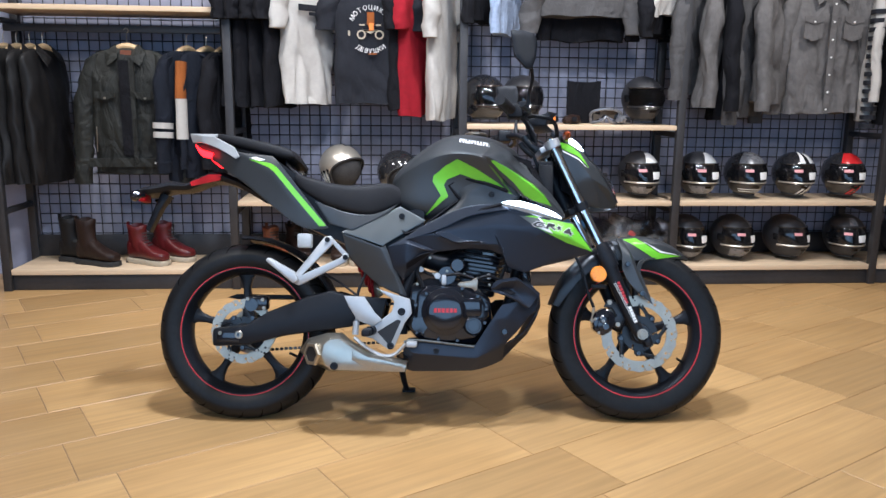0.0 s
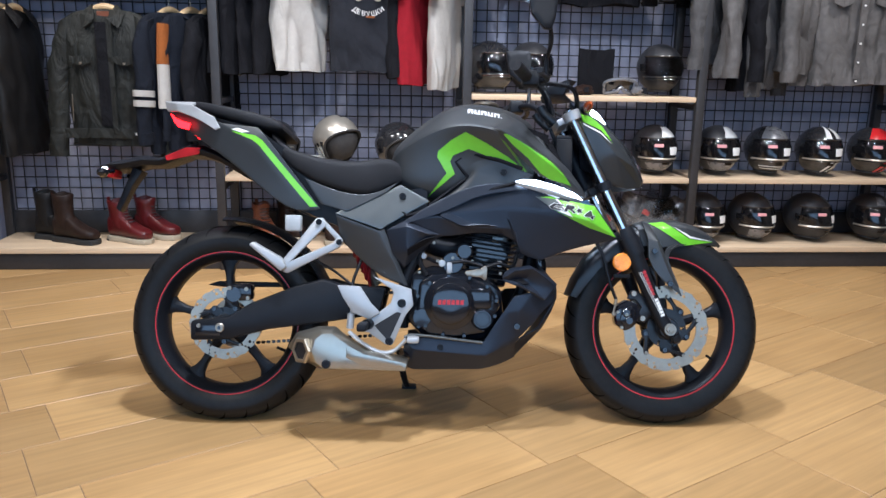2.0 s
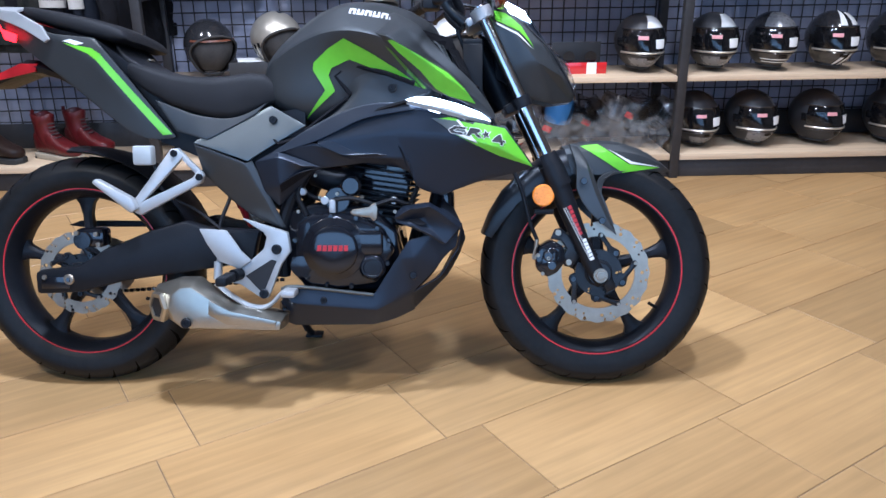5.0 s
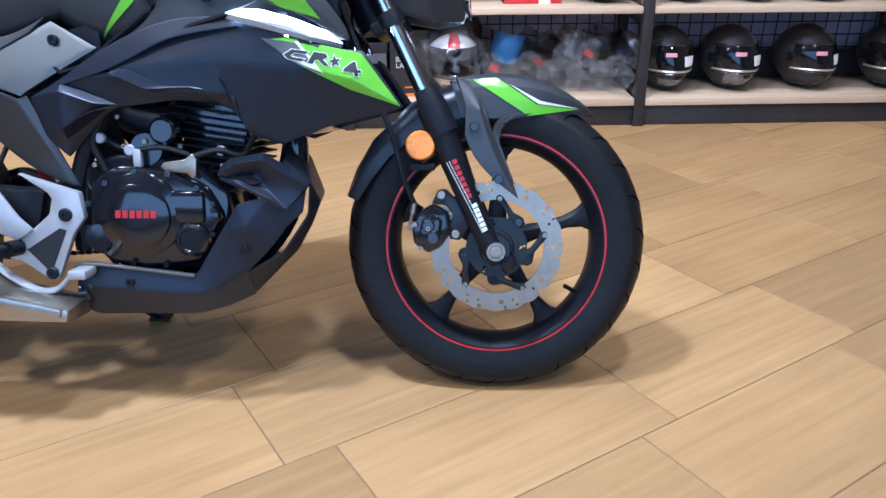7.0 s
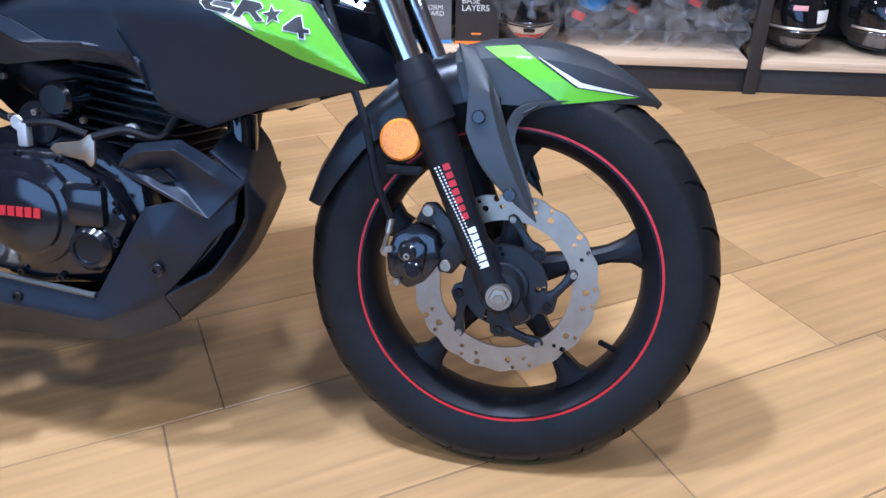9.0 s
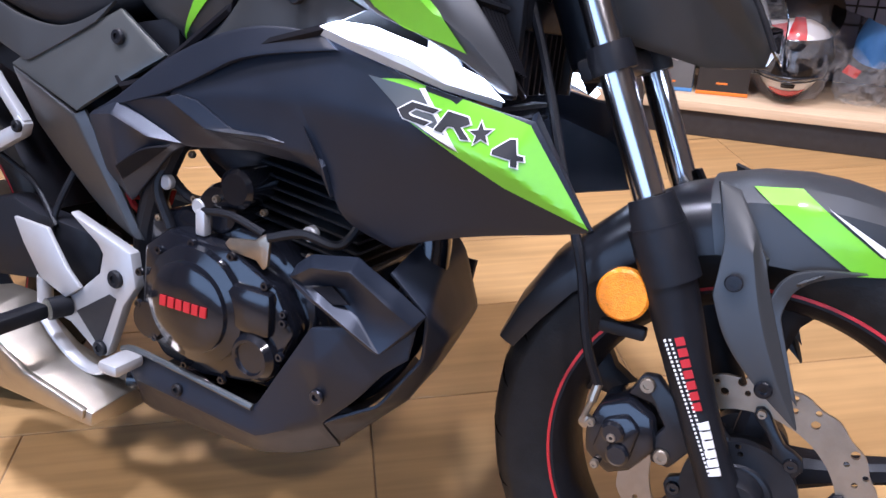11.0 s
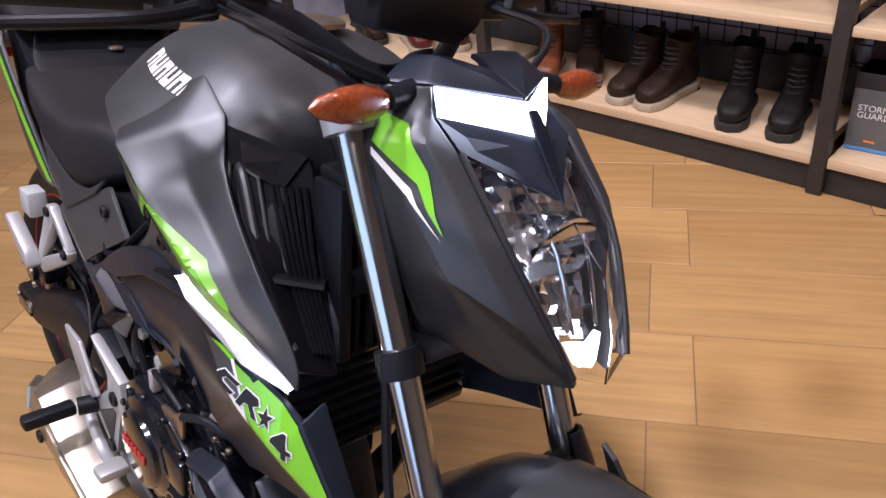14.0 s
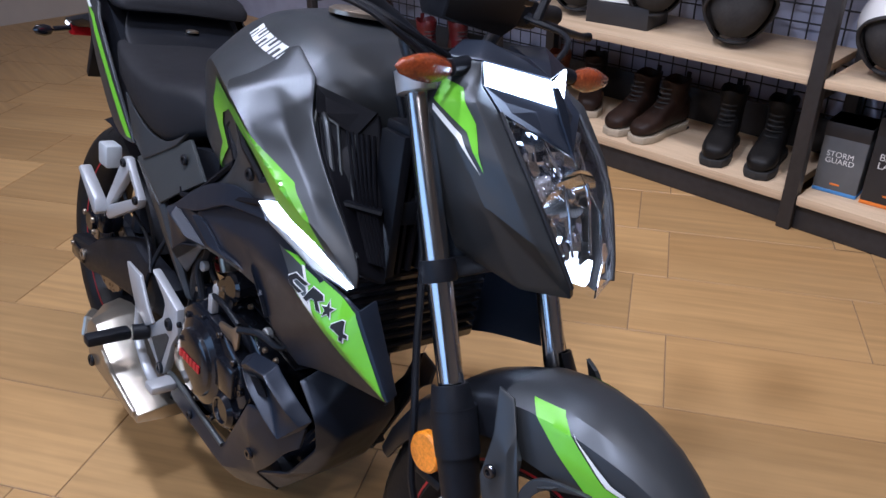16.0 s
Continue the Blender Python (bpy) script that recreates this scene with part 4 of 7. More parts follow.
V = {"a": (-0.186, -0.052, 0.948), "b": (-0.160, -0.074, 0.928), "c": (-0.108, -0.090, 0.912), "d": (-0.114, -0.088, 0.893), "e": (-0.150, -0.074, 0.902), "f": (-0.172, -0.056, 0.922)}
both("tail_lamp", shell(V, [("a", "b", "e", "f"), ("b", "c", "d", "e")], 0.004, 0.001), M["taillight"], label="lit red tail lamp")
body("tail_core", loft([[(x, y * w, zt if t else zb) for y, t in ((-1, 0), (-1, 1), (1, 1), (1, 0))] for x, w, zt, zb in ((-0.19, 0.03, 0.975, 0.95), (-0.06, 0.075, 0.94, 0.862), (0.1, 0.10, 0.90, 0.745), (0.22, 0.105, 0.81, 0.66), (0.46, 0.10, 0.70, 0.56), (0.62, 0.10, 0.73, 0.56))]), M["plastic"], bike)
holder = loft([[(x, -w, z), (x, -w * 0.55, z + h), (x, w * 0.55, z + h), (x, w, z), (x, w * 0.8, z - 0.016), (x, -w * 0.8, z - 0.016)] for x, w, z, h in ((-0.412, 0.040, 0.784, 0.004), (-0.385, 0.052, 0.788, 0.010), (-0.335, 0.052, 0.792, 0.018), (-0.278, 0.046, 0.806, 0.018), (-0.225, 0.040, 0.806, 0.010), (-0.205, 0.040, 0.812, 0.018), (-0.135, 0.044, 0.840, 0.020), (-0.090, 0.046, 0.838, 0.018), (-0.040, 0.046, 0.822, 0.012), (0.050, 0.046, 0.770, 0.010))])
plate = body("tail_fender", bevel(holder, 0.002), M["plastic"], bike, "long black rear mudguard with plate holder", angle=20)
# the tail lamp's red light on the fender, painted as a patch
body("fender_mark", prism([(-0.205, 0.818), (-0.140, 0.846), (-0.095, 0.846), (-0.100, 0.826), (-0.200, 0.804)], -0.0445, -0.040), M["redlens_glow"], plate, "red glow of the tail lamp painted as a patch")
body("rear_reflector", box((-0.375, -0.02, 0.762), (0.024, 0.05, 0.026), 0.004), M["redlens_glow"], plate)
body("plate_arm", bevel(loft([[(x, -w, z), (x, w, z), (x + t, w, z - 0.012), (x + t, -w, z - 0.012)] for x, w, z, t in ((-0.318, 0.020, 0.785, 0.030), (-0.338, 0.016, 0.740, 0.020), (-0.372, 0.014, 0.655, 0.014))]), 0.002), M["plastic"], plate)
both("rear_indicator", join(tube([(-0.365, -0.045, 0.768), (-0.368, -0.075, 0.762)], 0.007, 10, 1), moved(lathe([(0.001, -0.026), (0.012, -0.018), (0.015, 0), (0.011, 0.012), (0.001, 0.018)], (0, 0, 0), "X", 16), Matrix.Translation((-0.370, -0.092, 0.758)) @ Matrix.Rotation(radians(90), 4, "Z"))), M["gloss"], plate)
body("license_lamp", box((-0.392, -0.040, 0.776), (0.018, 0.014, 0.012), 0.003), M["led_dim"], plate, "small lit white lamp")

# engine
engine = body("engine", bevel(prism([(0.560, 0.330), (0.575, 0.470), (0.640, 0.490), (0.780, 0.480), (0.850, 0.420), (0.860, 0.340), (0.800, 0.265), (0.620, 0.262)], -0.115, 0.115), 0.012), M["gloss"], bike, "black four-stroke single cylinder engine")
body("clutch_cover", bevel(prism([(0.590, 0.330), (0.600, 0.440), (0.640, 0.468), (0.750, 0.465), (0.815, 0.430), (0.846, 0.375), (0.800, 0.292), (0.700, 0.276), (0.630, 0.285)], -0.150, -0.10), 0.010), M["gloss"], engine)
body("clutch_dome", lathe([(0.082, -0.14), (0.078, -0.160), (0.062, -0.166), (0.060, -0.172), (0.052, -0.176), (0.02, -0.177), (0.001, -0.177)], (0.695, 0, 0.380), "Y", 48), M["gloss"], engine)
for i in range(6):
    body("maker_mark", moved(prism([(-0.0055, -0.007), (0.0045, -0.007), (0.0058, 0.007), (-0.0042, 0.007)], -0.001, 0.001), Matrix.Translation((0.662 + 0.0132 * i, -0.1782, 0.385))), M["red"], engine, "red maker mark as plain blocks")
body("oil_cap", lathe([(0.034, -0.145), (0.033, -0.158), (0.026, -0.166), (0.022, -0.166), (0.020, -0.162), (0.001, -0.162)], (0.790, 0, 0.334), "Y", 32), M["gloss"], engine)
body("cam_plug", lathe([(0.026, -0.14), (0.026, -0.155), (0.001, -0.156)], (0.610, 0, 0.335), "Y", 24), M["gloss"], engine)
for i in range(12):
    a = 2 * math.pi * i / 12 + 0.2
    bolt(0.712 + 0.122 * math.cos(a), -0.150, 0.372 + 0.090 * math.sin(a), 0.0060, "gloss", engine)
cyl = body("cylinder", moved(box((0, 0, 0), (0.13, 0.13, 0.20), 0.01), pose(0.815, 0, 0.53, 0, 8, 0)), M["gloss"], engine)
for i in range(11):
    body("cooling_fin", moved(box((0, 0, -0.075 + 0.0145 * i), (0.165 - 0.003 * (i % 2), 0.175, 0.004), 0.0015, 1), pose(0.815, 0, 0.53, 0, 8, 0)), M["plastic"], cyl)
body("cylinder_head", moved(box((0, 0, 0), (0.15, 0.15, 0.07), 0.012), pose(0.825, 0, 0.645, 0, 8, 0)), M["gloss"], engine)
body("throttle_body", lathe([(0.03, -0.06), (0.034, -0.05), (0.034, 0.03), (0.03, 0.04)], (0.70, -0.06, 0.50), "Y", 24), M["gloss"], engine)
body("clutch_arm", bevel(prism([(0.735, 0.470), (0.742, 0.478), (0.782, 0.484), (0.795, 0.494), (0.805, 0.494), (0.802, 0.455), (0.795, 0.448), (0.785, 0.458), (0.745, 0.462)], -0.148, -0.142), 0.002), M["steel"], engine, "bright clutch release lever")
body("cable_bracket", box((0.690, -0.135, 0.485), (0.016, 0.014, 0.034), 0.003), M["silver"], engine)

for pts, r in (([(0.70, -0.10, 0.52), (0.66, -0.11, 0.50), (0.60, -0.10, 0.53), (0.56, -0.08, 0.60)], 0.006), ([(0.80, -0.145, 0.49), (0.84, -0.13, 0.50), (0.88, -0.11, 0.49), (0.90, -0.08, 0.53)], 0.006), ([(0.69, -0.135, 0.50), (0.74, -0.14, 0.505), (0.79, -0.14, 0.492)], 0.005), ([(0.62, -0.12, 0.46), (0.60, -0.12, 0.52), (0.64, -0.10, 0.58)], 0.007), ([(0.44, -0.06, 0.58), (0.42, -0.10, 0.50), (0.40, -0.12, 0.44), (0.395, -0.14, 0.37)], 0.005), ([(0.24, -0.13, 0.59), (0.26, -0.12, 0.52), (0.34, -0.11, 0.47), (0.41, -0.13, 0.42)], 0.004)):
    body("hose", tube(pts, r, 8), M["plastic"], bike, "black rubber hose")
body("sensor_plug", lathe([(0.020, -0.05), (0.026, -0.045), (0.026, 0.0), (0.020, 0.01)], (0.735, -0.08, 0.535), "Y", 20), M["gloss"], engine)
body("intake_boot", tube([(0.62, -0.02, 0.56), (0.70, -0.03, 0.54), (0.76, -0.02, 0.56)], 0.034, 16), M["plastic"], engine)
body("valve_plate", box((0.846, -0.078, 0.575), (0.05, 0.006, 0.022), 0.006), M["silver_grey"], cyl)
for bx, by, bz in ((0.600, -0.118, 0.470), (0.655, -0.110, 0.505), (0.700, -0.120, 0.515), (0.845, -0.118, 0.470), (0.870, -0.112, 0.462), (0.625, -0.152, 0.402), (0.600, -0.118, 0.305), (0.832, -0.150, 0.402), (0.642, -0.100, 0.560), (0.760, -0.100, 0.505)):
    bolt(bx, by, bz, 0.0050, "steel" if bz > 0.46 else "gloss", engine)
for hx, hz, hr in ((0.668, 0.498, 0.009), (0.612, 0.520, 0.008), (0.842, 0.498, 0.008)):
    body("hose_clip", lathe([(hr, -0.122), (hr + 0.002, -0.120), (hr + 0.002, -0.112), (hr, -0.110)], (hx, 0, hz), "Y", 14), M["silver"], engine)
body("filler_cap", lathe([(0.017, -0.160), (0.020, -0.157), (0.020, -0.140)], (0.728, 0, 0.430), "Y", 16), M["gloss"], engine)
body("clutch_step", box((0.775, -0.150, 0.395), (0.085, 0.026, 0.062), 0.010), M["gloss"], engine)

# belly pan
V = {
    "a": (0.556, -0.150, 0.275), "b": (0.600, -0.153, 0.282), "c": (0.792, -0.157, 0.262), "q": (0.585, -0.160, 0.242), "p": (0.800, -0.163, 0.226), "l": (0.585, -0.125, 0.176), "m": (0.555, -0.130, 0.190), "k": (0.785, -0.130, 0.180),
    "d": (0.846, -0.163, 0.348), "e": (0.882, -0.168, 0.404), "g": (0.940, -0.166, 0.420), "h": (1.006, -0.140, 0.424), "i": (1.000, -0.144, 0.386), "i2": (0.968, -0.153, 0.360), "n": (0.950, -0.154, 0.328), "o": (0.892, -0.150, 0.271), "r": (0.897, -0.173, 0.362), "t": (0.866, -0.168, 0.356), "s4": (0.893, -0.105, 0.215), "s5": (0.840, -0.118, 0.190)}
pan = shell(V, [("a", "b", "q"), ("b", "c", "p", "q"), ("q", "p", "k", "l"), ("q", "l", "m", "a"), ("c", "d", "t", "o", "p"), ("t", "r", "o"), ("d", "e", "t"), ("e", "r", "t"), ("e", "g", "r"), ("g", "h", "i", "i2"), ("g", "i2", "r"), ("i2", "n", "r"), ("n", "o", "r"), ("p", "o", "s4", "s5"), ("p", "s5", "k")], 0.006, 0.003)
left_pan = mirror(pan)
for v in left_pan.verts:
    v.co.x -= 0.060 * max(0.0, min(1.0, (v.co.x - 0.85) / 0.10))
for bm in (pan, left_pan):
    body("belly_pan", bm, M["dark"], label="dark grey angular belly pan", angle=24)
V = {"o": (0.890, -0.146, 0.268), "o5": (0.958, -0.130, 0.304), "o6": (1.006, -0.116, 0.376), "s0": (1.024, -0.084, 0.398), "s1": (1.006, -0.086, 0.352), "s2": (0.978, -0.088, 0.302), "s3": (0.934, -0.090, 0.258), "s4": (0.893, -0.102, 0.217), "c0": (1.012, 0.010, 0.402), "c1": (0.988, 0.010, 0.345), "c2": (0.960, 0.010, 0.292), "c3": (0.893, 0.010, 0.217), "g": (1.014, -0.130, 0.440), "t2": (0.992, -0.058, 0.474), "t1": (0.965, -0.058, 0.505), "f": (0.962, -0.128, 0.480), "u2": (0.985, 0.010, 0.474), "u1": (0.960, 0.010, 0.505)}
body("pan_lip", shell(V, [("o", "o5", "s2", "s3"), ("o5", "o6", "s1", "s2"), ("o6", "s0", "s1"), ("o", "s3", "s4"), ("s0", "c0", "c1", "s1"), ("s1", "c1", "c2", "s2"), ("s2", "c2", "c3", "s4", "s3"), ("o6", "g", "s0"), ("g", "t2", "s0"), ("g", "f", "t1", "t2"), ("s0", "t2", "u2", "c0"), ("t2", "t1", "u1", "u2")], 0.004, 0.0015), M["dark"], label="curved dark grey front lip of the belly pan")
body("belly_floor", prism([(0.565, 0.205), (0.59, 0.190), (0.786, 0.190), (0.862, 0.216), (0.90, 0.25), (0.87, 0.27), (0.80, 0.25), (0.58, 0.24)], -0.10, 0.10, 0.004), M["plastic"], bike)
V = {"a": (0.846, -0.163, 0.457), "b": (0.853, -0.158, 0.474), "c": (0.870, -0.152, 0.488), "d": (0.930, -0.148, 0.497), "e": (0.943, -0.150, 0.491), "f": (0.984, -0.146, 0.468), "g": (1.015, -0.136, 0.442), "h": (1.006, -0.144, 0.424),
     "b1": (0.862, -0.172, 0.466), "c1": (0.884, -0.177, 0.481), "d1": (0.936, -0.177, 0.488), "e1": (0.948, -0.177, 0.481), "f1": (0.985, -0.168, 0.454), "h1": (1.008, -0.153, 0.433),
     "a2": (0.866, -0.163, 0.451), "s1": (0.886, -0.158, 0.455), "s2": (0.920, -0.156, 0.458), "p": (0.940, -0.160, 0.430), "i": (0.975, -0.168, 0.395), "j": (0.940, -0.176, 0.418), "k": (0.895, -0.176, 0.440)}
guard = body("pan_guard", shell(V, [("a", "b", "b1"), ("b", "c", "c1", "b1"), ("c", "d", "d1", "c1"), ("d", "e", "e1", "d1"), ("e", "f", "f1", "e1"), ("f", "g", "h1", "f1"), ("g", "h", "h1"), ("b1", "c1", "s1", "a2"), ("c1", "d1", "s2", "s1"), ("d1", "e1", "s2"), ("e1", "f1", "p", "s2"), ("f1", "h1", "i", "p"), ("h", "i", "h1"), ("a", "b1", "a2"), ("a", "a2", "k"), ("a2", "s1", "k"), ("s1", "s2", "p"), ("s1", "p", "j", "k"), ("p", "i", "j")], 0.006, 0.002), M["dark"], label="arched dark grey corner guard of the belly pan", angle=24)
# black sheet over the guard's recess stands for the shade in its slot
body("guard_slot", shell({"a": (0.878, -0.1655, 0.453), "b": (0.906, -0.1635, 0.460), "c": (0.930, -0.1640, 0.443), "d": (0.912, -0.1685, 0.440)}, [("a", "b", "c", "d")], 0.004, 0.001), M["vent"], guard)
body("shroud_bracket", join(tube([(0.955, -0.10, 0.555), (0.985, -0.10, 0.545), (1.020, -0.09, 0.552), (1.040, -0.08, 0.580)], 0.006, 8), box((0.985, -0.10, 0.552), (0.018, 0.016, 0.024), 0.003)), M["plastic"], bike, "small black bracket under the tank shroud")
body("pan_edge", tube([(0.558, -0.152, 0.277), (0.600, -0.155, 0.284), (0.792, -0.159, 0.264)], 0.0045, 8, 4), M["silver_grey"], bike)
bolt(0.666, -0.158, 0.250)
bolt(0.893, -0.163, 0.315, 0.010, "gloss")
body("down_tube", tube([(0.98, 0, 0.80), (0.965, 0, 0.60), (0.93, 0, 0.42), (0.87, 0, 0.30)], 0.022, 12), M["plastic"], bike)
both("frame_tube", tube([(0.99, -0.03, 0.82), (0.85, -0.09, 0.74), (0.66, -0.11, 0.62), (0.56, -0.10, 0.45), (0.55, -0.09, 0.30)], 0.018, 12), M["plastic"])
radiator = body("radiator", box((1.0, 0, 0.66), (0.045, 0.24, 0.26), 0.006), M["gloss"], bike, "black radiator with fins")
for i in range(14):
    body("radiator_fin", box((1.025, 0, 0.55 + 0.017 * i), (0.006, 0.22, 0.005)), M["vent"], radiator)
body("head_stock", tube([AX_TOP + AX_DIR * 0.03, AX_TOP + AX_DIR * 0.22], 0.035, 20, 1), M["plastic"], bike)

# exhaust
body("header_pipe", tube([(0.90, -0.03, 0.60), (0.97, -0.05, 0.52), (0.95, -0.06, 0.36), (0.84, -0.07, 0.25), (0.65, -0.09, 0.225), (0.55, -0.13, 0.22)], 0.021, 14), M["gloss"], bike)
far = [(0.205, 0.240), (0.232, 0.284), (0.300, 0.304), (0.350, 0.304), (0.376, 0.282), (0.440, 0.242), (0.572, 0.214), (0.567, 0.180), (0.309, 0.182), (0.250, 0.204)]
near = [(0.292, 0.240), (0.300, 0.274), (0.322, 0.292), (0.350, 0.294), (0.384, 0.270), (0.442, 0.236), (0.570, 0.208), (0.566, 0.186), (0.325, 0.190), (0.303, 0.208)]
middle = [(0.222, 0.240), (0.245, 0.282), (0.305, 0.304), (0.350, 0.304), (0.376, 0.282), (0.440, 0.242), (0.572, 0.214), (0.567, 0.180), (0.309, 0.181), (0.262, 0.204)]
muffler = body("muffler", bevel(loft([[(x, y, z) for x, z in o] for o, y in ((far, -0.125), (middle, -0.165), (near, -0.218))]), 0.0035), M["muffler"], bike, "short champagne steel muffler", angle=25)
TIP = Matrix.Translation((0.262, -0.196, 0.240)) @ Matrix.Rotation(radians(-37), 4, "Z") @ Matrix.Rotation(radians(90), 4, "X") @ Matrix.Diagonal((0.95, 1.05, 1, 1))
body("muffler_ring", moved(lathe([(0.036, -0.010), (0.040, 0.004), (0.036, 0.010), (0.027, 0.010), (0.026, -0.006)], (0, 0, 0), "Z", 6, closed=True), TIP), M["muffler"], muffler, "six-sided outlet frame", 20)
# black plug closes the outlet and stands for the shade in its bore
body("muffler_tip", moved(lathe([(0.026, 0.006), (0.025, -0.001), (0.001, -0.002)], (0, 0, 0), "Z", 28), TIP), M["black"], muffler, "black plug standing for the dark muffler outlet")
bolt(0.335, -0.220, 0.204, 0.013, "plastic", muffler)
body("heat_shield", bevel(prism([(0.395, 0.262), (0.445, 0.236), (0.560, 0.212), (0.556, 0.196), (0.440, 0.200), (0.392, 0.225)], -0.224, -0.215), 0.002), M["muffler"], muffler)

# swing arm, chain, shock
arm = bevel(prism([(-0.090, 0.314), (-0.090, 0.254), (0.025, 0.259), (0.143, 0.290), (0.300, 0.312), (0.480, 0.340), (0.500, 0.420), (0.362, 0.430), (0.310, 0.446), (0.227, 0.424), (0.092, 0.370), (0.024, 0.328)], -0.125, -0.085), 0.010)
both("swing_arm", arm, M["plastic"], label="black swing arm")
bolt(0.0, -0.125, 0.294, 0.014, "steel")
body("axle_block", box((-0.035, -0.127, 0.286), (0.075, 0.006, 0.032), 0.002), M["gloss"], bike)
body("rear_caliper", join(box((0.055, -0.09, 0.40), (0.075, 0.05, 0.05), 0.012), lathe([(0.022, -0.125), (0.022, -0.09)], (0.04, 0, 0.395), "Y", 20)), M["gloss"], bike)
for bx, bz in ((0.030, 0.415), (0.080, 0.412), (0.085, 0.385), (-0.062, 0.300)):
    bolt(bx, -0.128, bz, 0.0065, "steel")
chain = bmesh.new()
for z0, z1, n in ((0.352, 0.400, 30), (0.225, 0.262, 30)):
    for i in range(n):
        f = i / n
        b = box((0.02 + 0.5 * f, 0.065, z0 + (z1 - z0) * f), (0.0125, 0.014 if i % 2 else 0.009, 0.010), 0.002, 1)
        me = bpy.data.meshes.new("tmp")
        b.to_mesh(me)
        b.free()
        chain.from_mesh(me)
        bpy.data.meshes.remove(me)
body("drive_chain", chain, M["gloss"], bike)["kind"] = "stuff"
body("sprocket", ring_with_holes(0.05, 0.085, (0, 0.296), 0.065, 0.006, 36, 0), M["steel"], bike)
body("chain_guard", bevel(prism([(-0.095, 0.415), (-0.06, 0.428), (0.32, 0.425), (0.32, 0.412), (-0.06, 0.410)], 0.045, 0.085), 0.002), M["plastic"], bike)
body("shock_absorber", tube([(0.33, 0.0, 0.66), (0.46, 0.0, 0.42)], 0.018, 14, 1), M["steel"], bike)
coil = [(0.345 + 0.10 * i / 72 + 0.0, 0.036 * math.cos(i * 0.7), 0.635 - 0.19 * i / 72 + 0.036 * math.sin(i * 0.7)) for i in range(73)]
body("shock_spring", tube(coil, 0.006, 6, 1), M["red"], bike, "red coil spring")
body("inner_mudguard", bevel(loft([[(0.0 + r * math.cos(a), y, 0.296 + r * math.sin(a)) for r, y in ((0.325, -0.075), (0.335, -0.05), (0.338, 0), (0.335, 0.05), (0.325, 0.075), (0.320, 0.07), (0.330, 0), (0.320, -0.07))] for a in np.linspace(radians(20), radians(92), 12)]), 0.0), M["plastic"], bike)

# foot rests
peg = bevel(prism([(0.462, 0.456), (0.516, 0.420), (0.524, 0.408), (0.516, 0.378), (0.466, 0.336), (0.432, 0.324), (0.430, 0.292), (0.452, 0.288), (0.505, 0.252), (0.522, 0.252), (0.530, 0.268), (0.560, 0.340), (0.584, 0.372), (0.577, 0.420)], -0.150, -0.132), 0.003)
peg_hole = body("foot_bracket", peg, M["silver"], bike, "cast silver foot rest bracket")
# the dark of the bracket's open gap, painted as a black patch on it
body("bracket_gap", prism([(0.468, 0.310), (0.535, 0.352), (0.548, 0.348), (0.516, 0.275), (0.505, 0.270)], -0.1512, -0.1502), M["black"], peg_hole)
bolt(0.549, -0.150, 0.378, 0.013, "plastic", peg_hole)
bolt(0.513, -0.150, 0.264, 0.012, "plastic", peg_hole)
body("heel_guard", bevel(prism([(0.356, 0.430), (0.425, 0.427), (0.460, 0.375), (0.486, 0.350), (0.454, 0.328), (0.403, 0.348), (0.374, 0.392)], -0.158, -0.150), 0.003), M["silver"], peg_hole, "silver heel plate")
body("foot_peg", join(tube([(0.452, -0.15, 0.315), (0.445, -0.18, 0.315)], 0.016, 12, 1), box((0.440, -0.225, 0.315), (0.028, 0.085, 0.022), 0.006)), M["plastic"], peg_hole, "ribbed black rubber foot peg")
pedal = body("brake_pedal", join(tube([(0.392, -0.150, 0.291), (0.434, -0.155, 0.258), (0.484, -0.158, 0.233), (0.526, -0.160, 0.236), (0.565, -0.165, 0.272)], 0.010, 10, 5, 0.6), box((0.585, -0.18, 0.273), (0.036, 0.05, 0.018), 0.006)), M["silver"], bike, "silver rear brake pedal")
body("master_cylinder", join(tube([(0.395, -0.145, 0.30), (0.398, -0.145, 0.345)], 0.011, 12, 1), tube([(0.398, -0.145, 0.345), (0.402, -0.145, 0.372)], 0.005, 8, 1)), M["silver"], bike)
hang = body("pillion_bracket", bevel(prism([(0.180, 0.490), (0.288, 0.628), (0.308, 0.630), (0.322, 0.610), (0.216, 0.500), (0.340, 0.556), (0.355, 0.575), (0.370, 0.562), (0.362, 0.543), (0.205, 0.462), (0.190, 0.466)], -0.140, -0.122), 0.004), M["silver"], bike, "silver pillion foot rest bracket")
body("bracket_bar", bevel(prism([(0.300, 0.618), (0.312, 0.624), (0.368, 0.566), (0.356, 0.556)], -0.138, -0.124), 0.002), M["silver"], hang)
body("pillion_peg", bevel(prism([(0.092, 0.546), (0.105, 0.556), (0.192, 0.508), (0.205, 0.480), (0.188, 0.468)], -0.165, -0.138), 0.006), M["silver"], hang)
bolt(0.297, -0.140, 0.617, 0.009, "plastic", hang)
bolt(0.358, -0.140, 0.558, 0.009, "plastic", hang)
body("brake_reservoir", box((0.222, -0.140, 0.612), (0.048, 0.034, 0.048), 0.006), M["milky"], bike, "translucent white brake fluid reservoir")
stand = body("side_stand", tube([(0.53, 0.10, 0.21), (0.545, 0.16, 0.12), (0.556, 0.212, 0.080)], [0.012, 0.011, 0.009], 10, 3), M["plastic"], bike, "black side stand, folded out")
